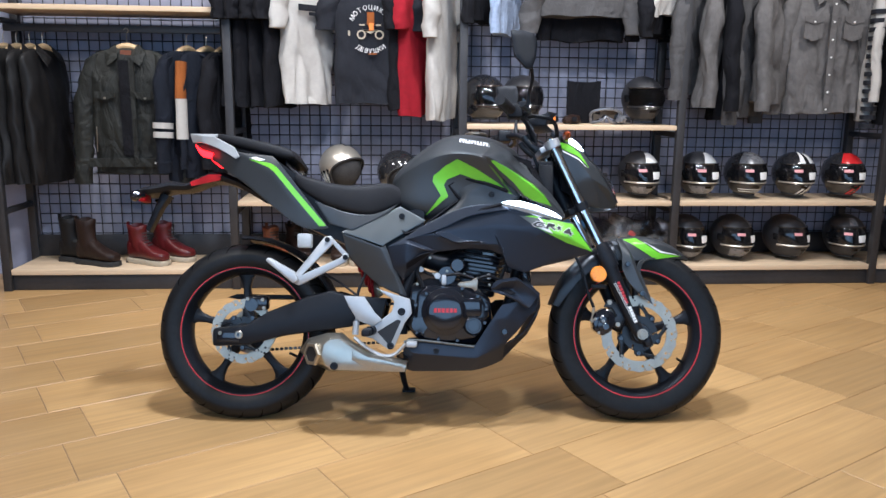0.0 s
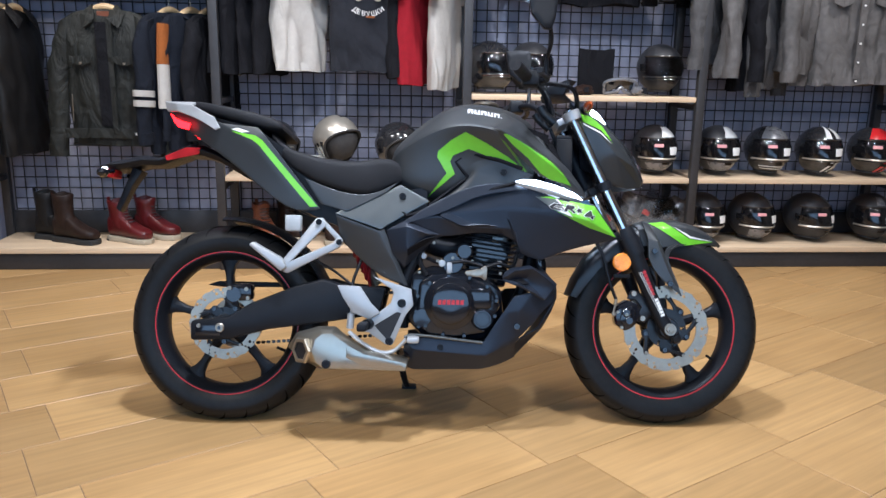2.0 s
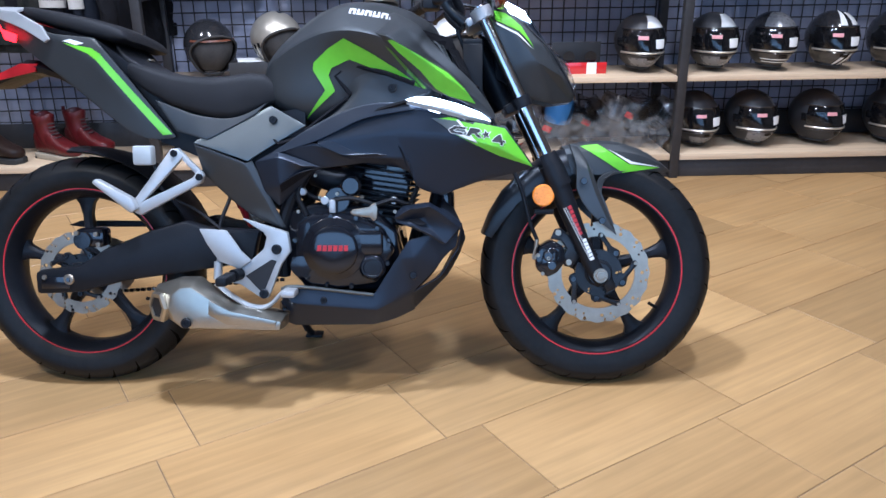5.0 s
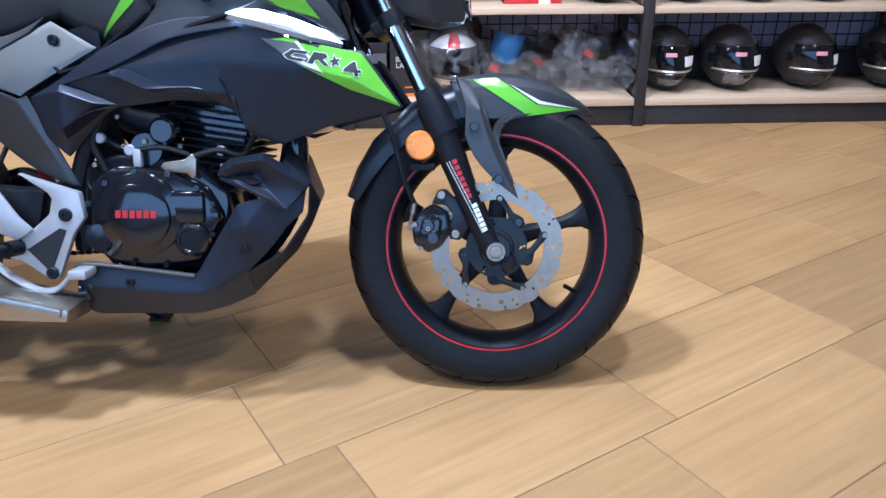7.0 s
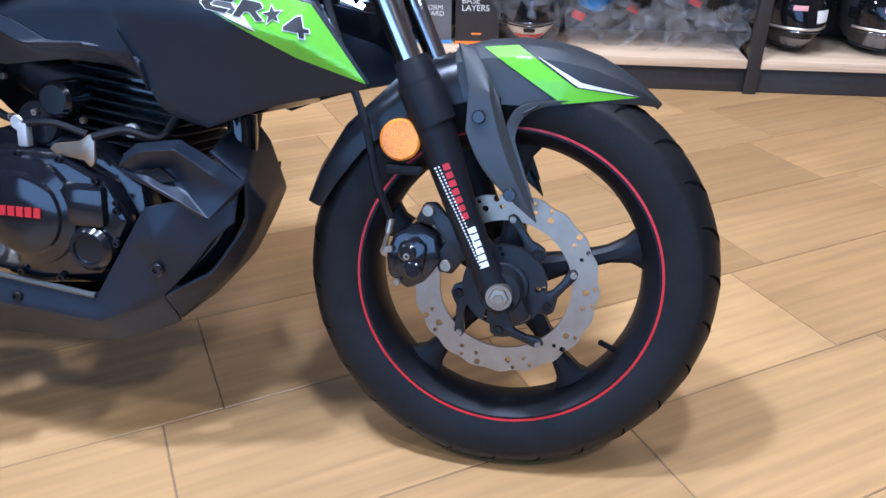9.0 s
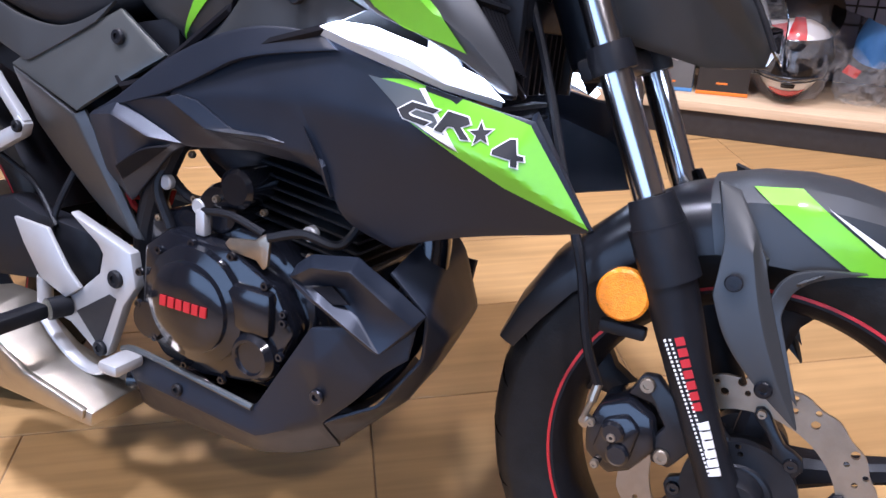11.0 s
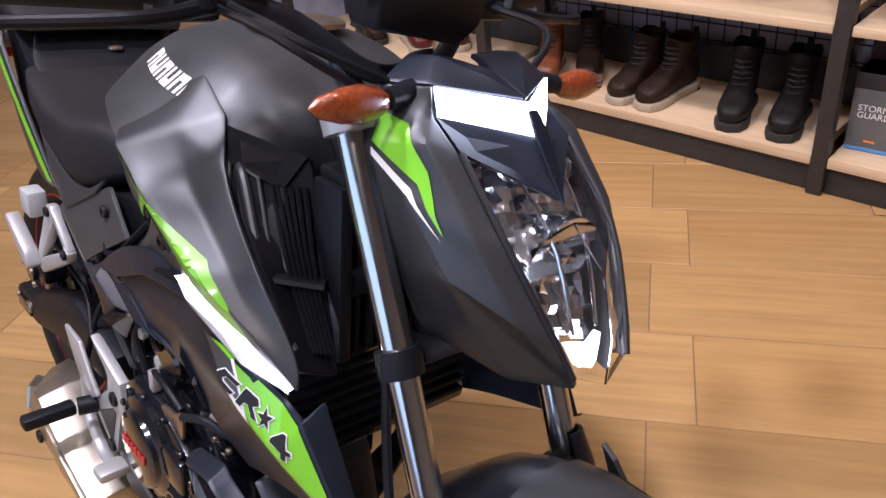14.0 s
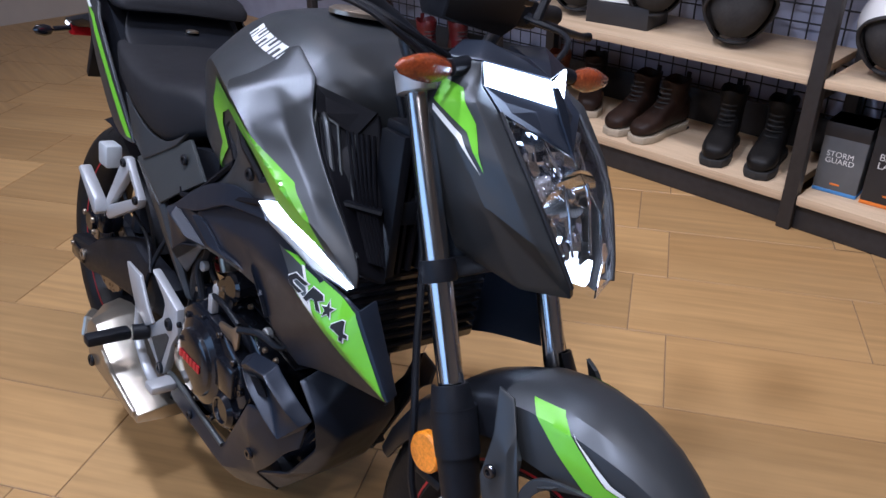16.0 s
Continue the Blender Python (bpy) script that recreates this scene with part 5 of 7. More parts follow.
body("stand_foot", moved(box((0, 0, 0), (0.05, 0.04, 0.008), 0.003), Matrix.Translation((0.562, 0.222, 0.078)) @ Matrix.Rotation(radians(LEAN_ANGLE), 4, "X")), M["plastic"], stand)

# front fork
for s in (-1, 1):
    y = s * 0.1015 - 0.0065
    front("fork_tube", tube([along(-0.03, 0.035, y), along(0.46, 0.035, y)], 0.0168, 24, 1), M["chrome"], label="polished chrome fork tube")
    leg = front("fork_leg", tube([along(0.40, 0.035, y), along(0.43, 0.034, y), along(0.51, 0.030, y), along(0.59, 0.0255, y), along(0.66, 0.025, y), along(0.70, 0.027, y), along(0.732, 0.030, y)], [0.030, 0.029, 0.0255, 0.0210, 0.0205, 0.0225, 0.018], 24, 3), M["plastic"], label="black fork leg with a lower guard")
    front("dust_guard", moved(bevel(loft([[tuple(along(d, 0.035 + r * math.cos(a), y + s * r * math.sin(a))) for a in np.linspace(-0.4, 2.4, 9)] + [tuple(along(d, 0.035 + (r - 0.004) * math.cos(a), y + s * (r - 0.004) * math.sin(a))) for a in np.linspace(2.4, -0.4, 9)] for d, r in ((0.37, 0.025), (0.41, 0.031), (0.46, 0.0305))]), 0), Matrix()), M["plastic"], leg)


def leg_block(d, fwd, half_d, half_f, y):
    pts = [along(d + i * half_d, fwd + j * half_f, 0) for i, j in ((-1, -1), (-1, 1), (1, 1), (1, -1))]
    return prism([(p.x, p.z) for p in pts], y, y + 0.006)


def leg_face(d, fwd):
    """The outer face of the right fork leg at a distance down it."""
    r = 0.0255 if d < 0.51 else 0.0255 - 0.05625 * (d - 0.51) if d < 0.59 else 0.0208
    return -0.1090 - math.sqrt(max(r * r - (fwd - 0.0265) ** 2, 0.0001))


front("leg_mark", join(*[leg_block(0.517 + 0.0118 * i, 0.0325 - 0.0004 * i, 0.0043, 0.0046, leg_face(0.517 + 0.0118 * i, 0.0325)) for i in range(7)]), M["red"], label="red mark on the fork leg as plain blocks")
front("leg_mark", join(*[leg_block(0.609 + 0.0100 * i, 0.0320 - 0.0003 * i, 0.0038, 0.0052, leg_face(0.609 + 0.0100 * i, 0.032)) for i in range(6)]), M["white"], label="white mark on the fork leg as plain blocks")
front("leg_mark", join(*[leg_block(0.514 + 0.0046 * i, 0.0205 + 0.0002 * i + j * 0.0026 * (-1) ** i, 0.0011, 0.0011, leg_face(0.514 + 0.0046 * i, 0.022)) for i in range(33) for j in (-1, 1)]), M["white"], label="two rows of small white checks on the fork leg")
front("front_axle", lathe([(0.001, -0.141), (0.007, -0.141), (0.0075, -0.138), (0.013, -0.1375), (0.0145, -0.134), (0.0145, -0.085), (0.008, 0.0), (0.014, 0.085), (0.014, 0.108), (0.001, 0.112)], (1.3655, 0, 0.302), "Y", 6), M["steel"])
front("axle_washer", lathe([(0.012, -0.1325), (0.0180, -0.1325), (0.0185, -0.130), (0.0185, -0.09)], (1.3655, 0, 0.302), "Y", 28), M["steel"])
front("axle_clamp", join(lathe([(0.014, -0.117), (0.028, -0.117), (0.031, -0.112), (0.031, -0.085), (0.024, -0.080)], (1.3655, 0, 0.304), "Y", 32), moved(box((0, 0, 0), (0.030, 0.022, 0.060), 0.008), pose(1.386, -0.100, 0.287, 0, -25, 0))), M["gloss_plastic"], label="black clamp round the front axle")
top_clamp = front("top_clamp", join(*[moved(lathe([(0.019, -0.016), (0.027, -0.016), (0.028, 0.012), (0.019, 0.014)], (0, 0, 0), "Z", 24), Matrix.Translation(along(-0.012, 0.035, s * 0.1015 - 0.0065)) @ Matrix.Rotation(radians(-25.2), 4, "Y")) for s in (-1, 1)], moved(box((0, 0, 0), (0.05, 0.15, 0.022), 0.006), Matrix.Translation(along(-0.012, 0.018, 0)) @ Matrix.Rotation(radians(-25.2), 4, "Y"))), M["silver"], label="cast silver upper fork clamp")
front("lower_clamp", join(*[moved(lathe([(0.023, -0.014), (0.024, 0.0), (0.023, 0.014)], (0, 0, 0), "Z", 24), Matrix.Translation(along(0.228, 0.035, s * 0.1015 - 0.0065)) @ Matrix.Rotation(radians(-25.2), 4, "Y")) for s in (-1, 1)], moved(box((0, 0, 0), (0.05, 0.16, 0.026), 0.006), Matrix.Translation(along(0.228, 0.015, 0)) @ Matrix.Rotation(radians(-25.2), 4, "Y"))), M["plastic"], label="black lower fork clamp")
cal = front("front_caliper", join(
    bevel(prism([(1.212, 0.372), (1.243, 0.390), (1.273, 0.374), (1.280, 0.338), (1.258, 0.306), (1.234, 0.294), (1.206, 0.313), (1.202, 0.342)], -0.112, -0.050), 0.006),
    bevel(prism([(1.222, 0.362), (1.246, 0.374), (1.262, 0.360), (1.256, 0.322), (1.232, 0.308), (1.214, 0.325)], -0.118, -0.105), 0.005),
    lathe([(0.010, -0.123), (0.013, -0.121), (0.014, -0.108)], (1.234, 0, 0.350), "Y", 18),
    lathe([(0.010, -0.123), (0.013, -0.121), (0.014, -0.108)], (1.243, 0, 0.326), "Y", 18)), M["gloss"], label="black two-piston brake caliper")
front("caliper_bracket", bevel(prism([(1.240, 0.392), (1.252, 0.418), (1.268, 0.420), (1.284, 0.404), (1.312, 0.392), (1.318, 0.352), (1.296, 0.320), (1.276, 0.322), (1.272, 0.345), (1.284, 0.366), (1.268, 0.388)], -0.104, -0.090), 0.003), M["gloss_plastic"], cal)
for p in ((1.259, -0.105, 0.409), (1.287, -0.105, 0.333)):
    bolt(*p, 0.0085, "steel", cal, front)
for p in ((1.208, -0.113, 0.352), (1.220, -0.113, 0.305), (1.234, -0.119, 0.345)):
    bolt(*p, 0.0050, "steel", cal, front)
front("bleed_nipple", join(tube([(1.206, -0.100, 0.392), (1.203, -0.104, 0.372)], 0.0055, 10, 1), tube([(1.203, -0.104, 0.372), (1.196, -0.106, 0.345)], 0.0035, 8, 1), lathe([(0.004, -0.108), (0.0075, -0.107), (0.0075, -0.098)], (1.200, 0, 0.346), "Y", 10)), M["steel"], cal, "steel hose fitting")
front("brake_hose", tube([(1.206, -0.10, 0.39), (1.186, -0.105, 0.44), (1.165, -0.10, 0.52), (1.13, -0.085, 0.60), (1.07, -0.06, 0.75), (1.00, -0.08, 0.92)], 0.0055, 8), M["plastic"], label="black brake hose")
refl = front("side_reflector", lathe([(0.001, -0.126), (0.025, -0.126), (0.028, -0.123), (0.028, -0.112), (0.022, -0.108)], (1.219, 0, 0.505), "Y", 32), M["amber"], label="round amber reflector")
front("reflector_bracket", box((1.222, -0.104, 0.463), (0.05, 0.016, 0.014), 0.003), M["plastic"], refl)

# front mudguard
def guard_ring(a, r, w, drop):
    cx, cz = 1.3687, 0.302
    side = ((w, drop), (w * 1.0, drop * 0.62), (w * 0.93, drop * 0.30), (w * 0.72, drop * 0.10 + 0.002), (w * 0.4, 0.002), (0, 0))
    inner = ((w * 0.94, drop), (w * 0.9, drop * 0.45), (w * 0.5, 0.010), (0, 0.006))
    ring = [(-y, d) for y, d in side] + [(y, d) for y, d in side[-2::-1]] + [(y, d) for y, d in inner] + [(-y, d) for y, d in inner[-2::-1]]
    return [(cx + (r - d) * math.cos(a), y, cz + (r - d) * math.sin(a)) for y, d in ring]


GUARD = ((53.5, 0.328, 0.006, 0.006), (56, 0.330, 0.022, 0.016), (60, 0.333, 0.036, 0.030), (66, 0.337, 0.048, 0.050), (72, 0.341, 0.057, 0.066), (78, 0.343, 0.064, 0.080), (84, 0.344, 0.069, 0.088), (90, 0.344, 0.073, 0.090), (98, 0.343, 0.077, 0.086), (106, 0.340, 0.080, 0.074))
mg = loft([guard_ring(radians(a), r, w, d) for a, r, w, d in GUARD])
mg_copy = mg.copy()
guard_shell = front("front_mudguard", mg, M["grey"], label="matt grey front mudguard", angle=25)
front("rear_flap", loft([guard_ring(radians(a), r, w, d) for a, r, w, d in ((104, 0.336, 0.076, 0.072), (112, 0.335, 0.079, 0.068), (122, 0.333, 0.080, 0.058), (140, 0.328, 0.079, 0.050), (152, 0.324, 0.074, 0.042), (162, 0.322, 0.064, 0.030))]), M["gloss_plastic"], guard_shell, "black plastic rear half of the mudguard", 45)
V = {"a": (1.287, -0.090, 0.634), "a2": (1.308, -0.084, 0.628), "b": (1.330, -0.092, 0.594), "c": (1.344, -0.098, 0.566), "d": (1.362, -0.099, 0.515), "e": (1.390, -0.100, 0.452), "f": (1.409, -0.106, 0.402), "g": (1.355, -0.110, 0.443), "h": (1.319, -0.110, 0.483), "i": (1.304, -0.110, 0.523), "j": (1.304, -0.102, 0.578), "r": (1.332, -0.105, 0.572), "s": (1.350, -0.111, 0.510), "t": (1.380, -0.111, 0.447)}
stay, _ = both("mudguard_bracket", shell(V, [("a", "a2", "b", "r", "j"), ("j", "r", "s", "h", "i"), ("h", "s", "t", "g"), ("g", "t", "f"), ("b", "c", "d", "s", "r"), ("d", "e", "t", "s"), ("e", "f", "t")], 0.006, 0.003), M["grey"], put=front, label="grey angular mudguard stay")
V = {"a": (1.436, -0.072, 0.566), "b": (1.375, -0.088, 0.564), "c": (1.357, -0.097, 0.540), "d": (1.354, -0.098, 0.505), "e": (1.390, -0.101, 0.440), "f": (1.402, -0.102, 0.428), "g": (1.369, -0.096, 0.512), "h": (1.372, -0.092, 0.535), "i": (1.386, -0.084, 0.551)}
both("bracket_arm", shell(V, [("a", "b", "h", "i"), ("b", "c", "h"), ("c", "d", "g", "h"), ("d", "e", "f", "g")], 0.006, 0.002), M["grey"], put=front)
bolt(1.321, -0.112, 0.541, 0.009, "gloss", stay, front)
bolt(1.369, -0.112, 0.441, 0.009, "gloss", stay, front)
gd = [(1.317, 0.630), (1.362, 0.635), (1.443, 0.583), (1.528, 0.574), (1.427, 0.561)]
both("mudguard_green", decal(gd, mg_copy, lift=0.002), M["green"], put=front, label="green mudguard stripe")
both("mudguard_white", decal([(1.388, 0.622), (1.446, 0.584), (1.528, 0.5755), (1.450, 0.590)], mg_copy, lift=0.003), M["white"], put=front)

# headlamp
LAMP_SHIFT = Matrix.Translation((0, 0.018, 0))


def lamp_unit(name, bm, material, parent=bike, label="", angle=32):
    """A part of the headlamp unit, hung a little to the left of the steering axis."""
    return front(name, moved(bm, LAMP_SHIFT), material, parent, label, angle)


cowl = shell({
    "a": (1.078, -0.102, 0.988), "b": (1.124, -0.082, 0.993), "b2": (1.130, -0.080, 0.966), "c": (1.166, -0.079, 0.941), "d": (1.236, -0.077, 0.872), "d2": (1.284, -0.056, 0.800), "e": (1.304, -0.043, 0.764), "f": (1.300, -0.028, 0.744),
    "g": (1.245, -0.062, 0.738), "h": (1.147, -0.088, 0.757), "i": (1.084, -0.126, 0.936), "i2": (1.108, -0.114, 0.845), "m": (1.150, -0.106, 0.950), "n": (1.214, -0.103, 0.884), "o": (1.268, -0.078, 0.806),
    "q2": (1.150, -0.125, 0.902), "q3": (1.204, -0.114, 0.838), "l": (1.150, -0.114, 0.838)},
    [("a", "b", "b2", "m", "i"), ("b2", "c", "m"), ("m", "c", "d", "n"), ("n", "d", "d2", "o"), ("o", "d2", "e", "f"), ("i", "m", "n", "q2"), ("q2", "n", "o", "q3"), ("q3", "o", "f"), ("i", "q2", "l", "i2"), ("q2", "q3", "l"), ("i2", "l", "h"), ("l", "q3", "g", "h"), ("q3", "f", "g")], 0.005, 0.002)
cowl_copy = cowl.copy()
both("headlamp_cowl", cowl, M["grey"], put=lamp_unit, label="matt grey angular headlamp cowl")
both("cowl_green", decal([(1.092, 0.966), (1.122, 0.960), (1.162, 0.926), (1.193, 0.874), (1.156, 0.914), (1.095, 0.940)], cowl_copy, lift=0.002, cut=0.004), M["green"], put=lamp_unit, label="green cowl stripe")
both("cowl_white", decal([(1.097, 0.935), (1.152, 0.909), (1.191, 0.870), (1.152, 0.903), (1.100, 0.928)], cowl_copy, lift=0.002, cut=0.004), M["white"], put=lamp_unit)
brow = shell({"a": (1.076, -0.101, 0.990), "b": (1.124, -0.080, 0.995), "s": (1.170, 0, 0.986), "v": (1.140, -0.026, 1.003), "t": (1.122, 0, 1.004), "w": (1.100, -0.056, 1.017), "u": (1.066, -0.064, 1.012), "x": (1.070, -0.020, 1.010)},
             [("a", "b", "w", "u"), ("b", "s", "v", "w"), ("v", "s", "t"), ("w", "v", "t", "x", "u")], 0.005, 0.002)
both("headlamp_brow", brow, M["dark"], put=lamp_unit, label="dark brow with raised fins")
both("brow_lip", shell({"f": (1.131, -0.078, 0.966), "h": (1.167, -0.077, 0.942), "i": (1.230, 0, 0.903), "g": (1.194, 0, 0.954)}, [("f", "h", "i", "g")], 0.005, 0.0), M["dark"], put=lamp_unit)
both("front_lamp_strip", shell({"a": (1.126, -0.079, 0.993), "c": (1.175, -0.003, 0.984), "g": (1.195, -0.003, 0.956), "d": (1.133, -0.077, 0.967)}, [("a", "c", "g", "d")], 0.004, 0), M["led"], put=lamp_unit, label="lit white front lamp strip")
lamp_unit("brow_spine", shell({"a": (1.180, -0.006, 0.978), "b": (1.180, 0.006, 0.978), "c": (1.201, 0.011, 0.952), "d": (1.201, -0.011, 0.952), "e": (1.236, 0.0, 0.898)}, [("a", "b", "c", "d"), ("d", "c", "e")], 0.003, 0.001, side=1), M["dark"])
lens_bm = shell({"a": (1.170, -0.073, 0.938), "b": (1.231, 0, 0.902), "c": (1.239, -0.071, 0.870), "d": (1.292, 0, 0.850), "d2": (1.286, -0.051, 0.799), "d3": (1.312, 0, 0.795), "e": (1.305, -0.039, 0.763), "f": (1.315, 0, 0.748)}, [("a", "b", "d", "c"), ("c", "d", "d3", "d2"), ("d2", "d3", "f", "e")], 0.0025, 0.0)
lens = both("headlamp_lens", lens_bm, M["lens"], put=lamp_unit, label="clear faceted headlamp lens")
for o in lens:
    o.visible_shadow = False
both("lens_rim", tube([(1.168, -0.077, 0.941), (1.238, -0.075, 0.872), (1.286, -0.054, 0.800), (1.306, -0.041, 0.763)], 0.0032, 8, 3), M["black"], put=lamp_unit)
def sparkle(x_of, y0, y1, z0, z1, n, m, amp, seed):
    """A crumpled chrome sheet of small flat mirrors."""
    r = random.Random(seed)
    bm = bmesh.new()
    g = [[bm.verts.new((x_of(v) + r.uniform(-amp, amp), (y0 + (y1 - y0) * u) * (1 - 0.45 * (1 - v)), z0 + (z1 - z0) * v)) for u in np.linspace(0, 1, n)] for v in np.linspace(0, 1, m)]
    for a, b in zip(g, g[1:]):
        for i in range(n - 1):
            bm.faces.new((a[i], a[i + 1], b[i + 1], b[i]))
    return bm


bowl = lamp_unit("headlamp_bowl", moved(lathe([(0.001, -0.050), (0.012, -0.049), (0.028, -0.040), (0.038, -0.022), (0.044, 0.004), (0.046, 0.004)], (0, 0, 0), "X", 32), pose(1.235, 0, 0.848, 0, 12, 0)), M["reflector"], label="chromed headlamp bowl")
lamp_unit("bulb", lathe([(0.001, 0.030), (0.007, 0.026), (0.009, 0.010), (0.009, -0.03)], (1.225, 0, 0.852), "X", 16), M["lens"], bowl)
lamp_unit("headlamp_reflector", sparkle(lambda v: 1.272 - 0.088 * v ** 1.2 - 0.012, -0.068, 0.068, 0.765, 0.928, 13, 17, 0.0065, 3), M["reflector"], label="faceted chrome headlamp reflector", angle=5)
for s in (-1, 1):
    lamp_unit("lamp_divider", tube([(1.205, s * 0.030, 0.915), (1.250, s * 0.022, 0.86), (1.280, s * 0.018, 0.79)], 0.0022, 8, 3), M["reflector"], bowl)
lamp_unit("position_lamp", loft([[(x0 + dx, y, z) for dx, y, z in ((0, -0.024, 0.781), (0.008, 0, 0.778), (0, 0.024, 0.781), (0.010, 0.014, 0.759), (0.016, 0, 0.756), (0.010, -0.014, 0.759))] for x0 in (1.274, 1.282)]), M["led"], label="lit white position lamp")
lamp_unit("lamp_back", loft([[(1.085, -0.08, 0.99), (1.085, 0.08, 0.99), (1.10, 0.08, 0.80), (1.10, -0.08, 0.80)], [(1.17, -0.068, 0.93), (1.17, 0.068, 0.93), (1.20, 0.05, 0.76), (1.20, -0.05, 0.76)]]), M["plastic"])
dash = front("dashboard", bevel(loft([[(0.985, -0.066, 1.052), (1.002, 0, 1.058), (0.985, 0.066, 1.052), (0.990, 0.060, 1.030), (1.000, 0, 1.026), (0.990, -0.060, 1.030)], [(1.058, -0.074, 1.080), (1.100, 0, 1.090), (1.058, 0.074, 1.080), (1.044, 0.070, 1.030), (1.082, 0, 1.022), (1.044, -0.070, 1.030)]]), 0.004), M["plastic"], label="black instrument display")
front("dash_band", loft([[(1.030, -0.0745, 1.062), (1.062, -0.0765, 1.069), (1.060, -0.0760, 1.063), (1.030, -0.0740, 1.056)], [(1.030, 0.0745, 1.062), (1.062, 0.0765, 1.069), (1.060, 0.0760, 1.063), (1.030, 0.0740, 1.056)]]), M["gloss_plastic"], dash)
for s in (-1, 1):
    ind = lamp_unit("front_indicator", join(tube([(1.100, s * 0.080, 0.984), (1.108, s * 0.118, 0.980)], [0.013, 0.010], 12, 1)), M["plastic"])
    lamp_unit("indicator_lens", moved(lathe([(0.001, -0.052), (0.009, -0.044), (0.016, -0.02), (0.018, 0.0), (0.014, 0.02), (0.009, 0.03)], (0, 0, 0), "Z", 20), Matrix.Translation((1.108, s * 0.150, 0.978)) @ Matrix.Rotation(radians(90 * s), 4, "X") @ Matrix.Diagonal((0.8, 1, 1, 1))), M["amber_dark"], ind, "pointed amber indicator lens")

# handlebar, grips, levers, mirrors
front("handlebar", tube([(0.86, -0.36, 1.045), (0.90, -0.24, 1.045), (0.965, -0.13, 1.035), (1.005, -0.05, 0.985), (1.01, 0, 0.98), (1.005, 0.05, 0.985), (0.965, 0.13, 1.035), (0.90, 0.24, 1.045), (0.86, 0.36, 1.045)], 0.011, 14), M["plastic"], label="black handlebar")
for s in (-1, 1):
    front("grip", tube([(0.905, s * 0.235, 1.045), (0.86, s * 0.36, 1.045)], 0.0175, 16, 1), M["soft"], label="black rubber grip")
    front("switch_box", box((0.922, s * 0.20, 1.045), (0.05, 0.05, 0.045), 0.008), M["plastic"])
    front("lever", tube([(0.955, s * 0.19, 1.04), (0.965, s * 0.26, 1.03), (0.93, s * 0.36, 1.022), (0.925, s * 0.39, 1.022)], [0.009, 0.007, 0.006, 0.008], 10), M["plastic"], label="black hand lever")
    mir = front("mirror_stem", tube([(0.965, s * 0.20, 1.040), (0.968, s * 0.22, 1.10), (0.975, s * 0.26, 1.14), (0.965, s * 0.30, 1.175)], [0.009, 0.006, 0.006, 0.006], 10), M["plastic"])
    front("mirror_head", soften(loft([[(0.965 + dx * 1.0, s * (0.31 - 0.35 * dx) + 0.010 * k, 1.222 + dz) for dx, dz in ((-0.070, 0.056), (-0.030, 0.058), (0.012, 0.052), (0.020, 0.018), (0.014, -0.030), (0.002, -0.062), (-0.020, -0.064), (-0.058, -0.026))] for k in (-1, -0.4, 0.8)]), 0.7, 2), M["plastic"], mir, "angular black rear-view mirror", 60)
    front("bar_riser", tube([along(-0.020, -0.010, s * 0.050), along(-0.060, -0.028, s * 0.055), along(-0.085, -0.030, s * 0.055)], [0.015, 0.013, 0.016], 14, 3), M["gloss_plastic"], label="black handlebar riser")
front("brake_reservoir", lathe([(0.02, 0), (0.022, 0.004), (0.022, 0.03), (0.018, 0.034)], (0.955, -0.155, 1.055), "Z", 20), M["plastic"])
for y0, y1 in ((-0.19, -0.03), (0.19, 0.03), (-0.17, 0.02)):
    front("cable", tube([(0.95, y0, 1.04), (1.06, y0 * 0.9, 1.02), (1.08, y1 * 1.5, 0.93), (1.00, y1, 0.80)], 0.0045, 8), M["plastic"])
body("tank_cap", lathe([(0.045, 0.0), (0.045, 0.006), (0.040, 0.010), (0.001, 0.011)], (0.80, 0, 0.998), "Z", 36), M["steel"], bike, "polished round fuel cap")
for t in (tank_copy, spear_copy, mid_copy, low_copy, tail_copy, mg_copy, cowl_copy):
    t.free()

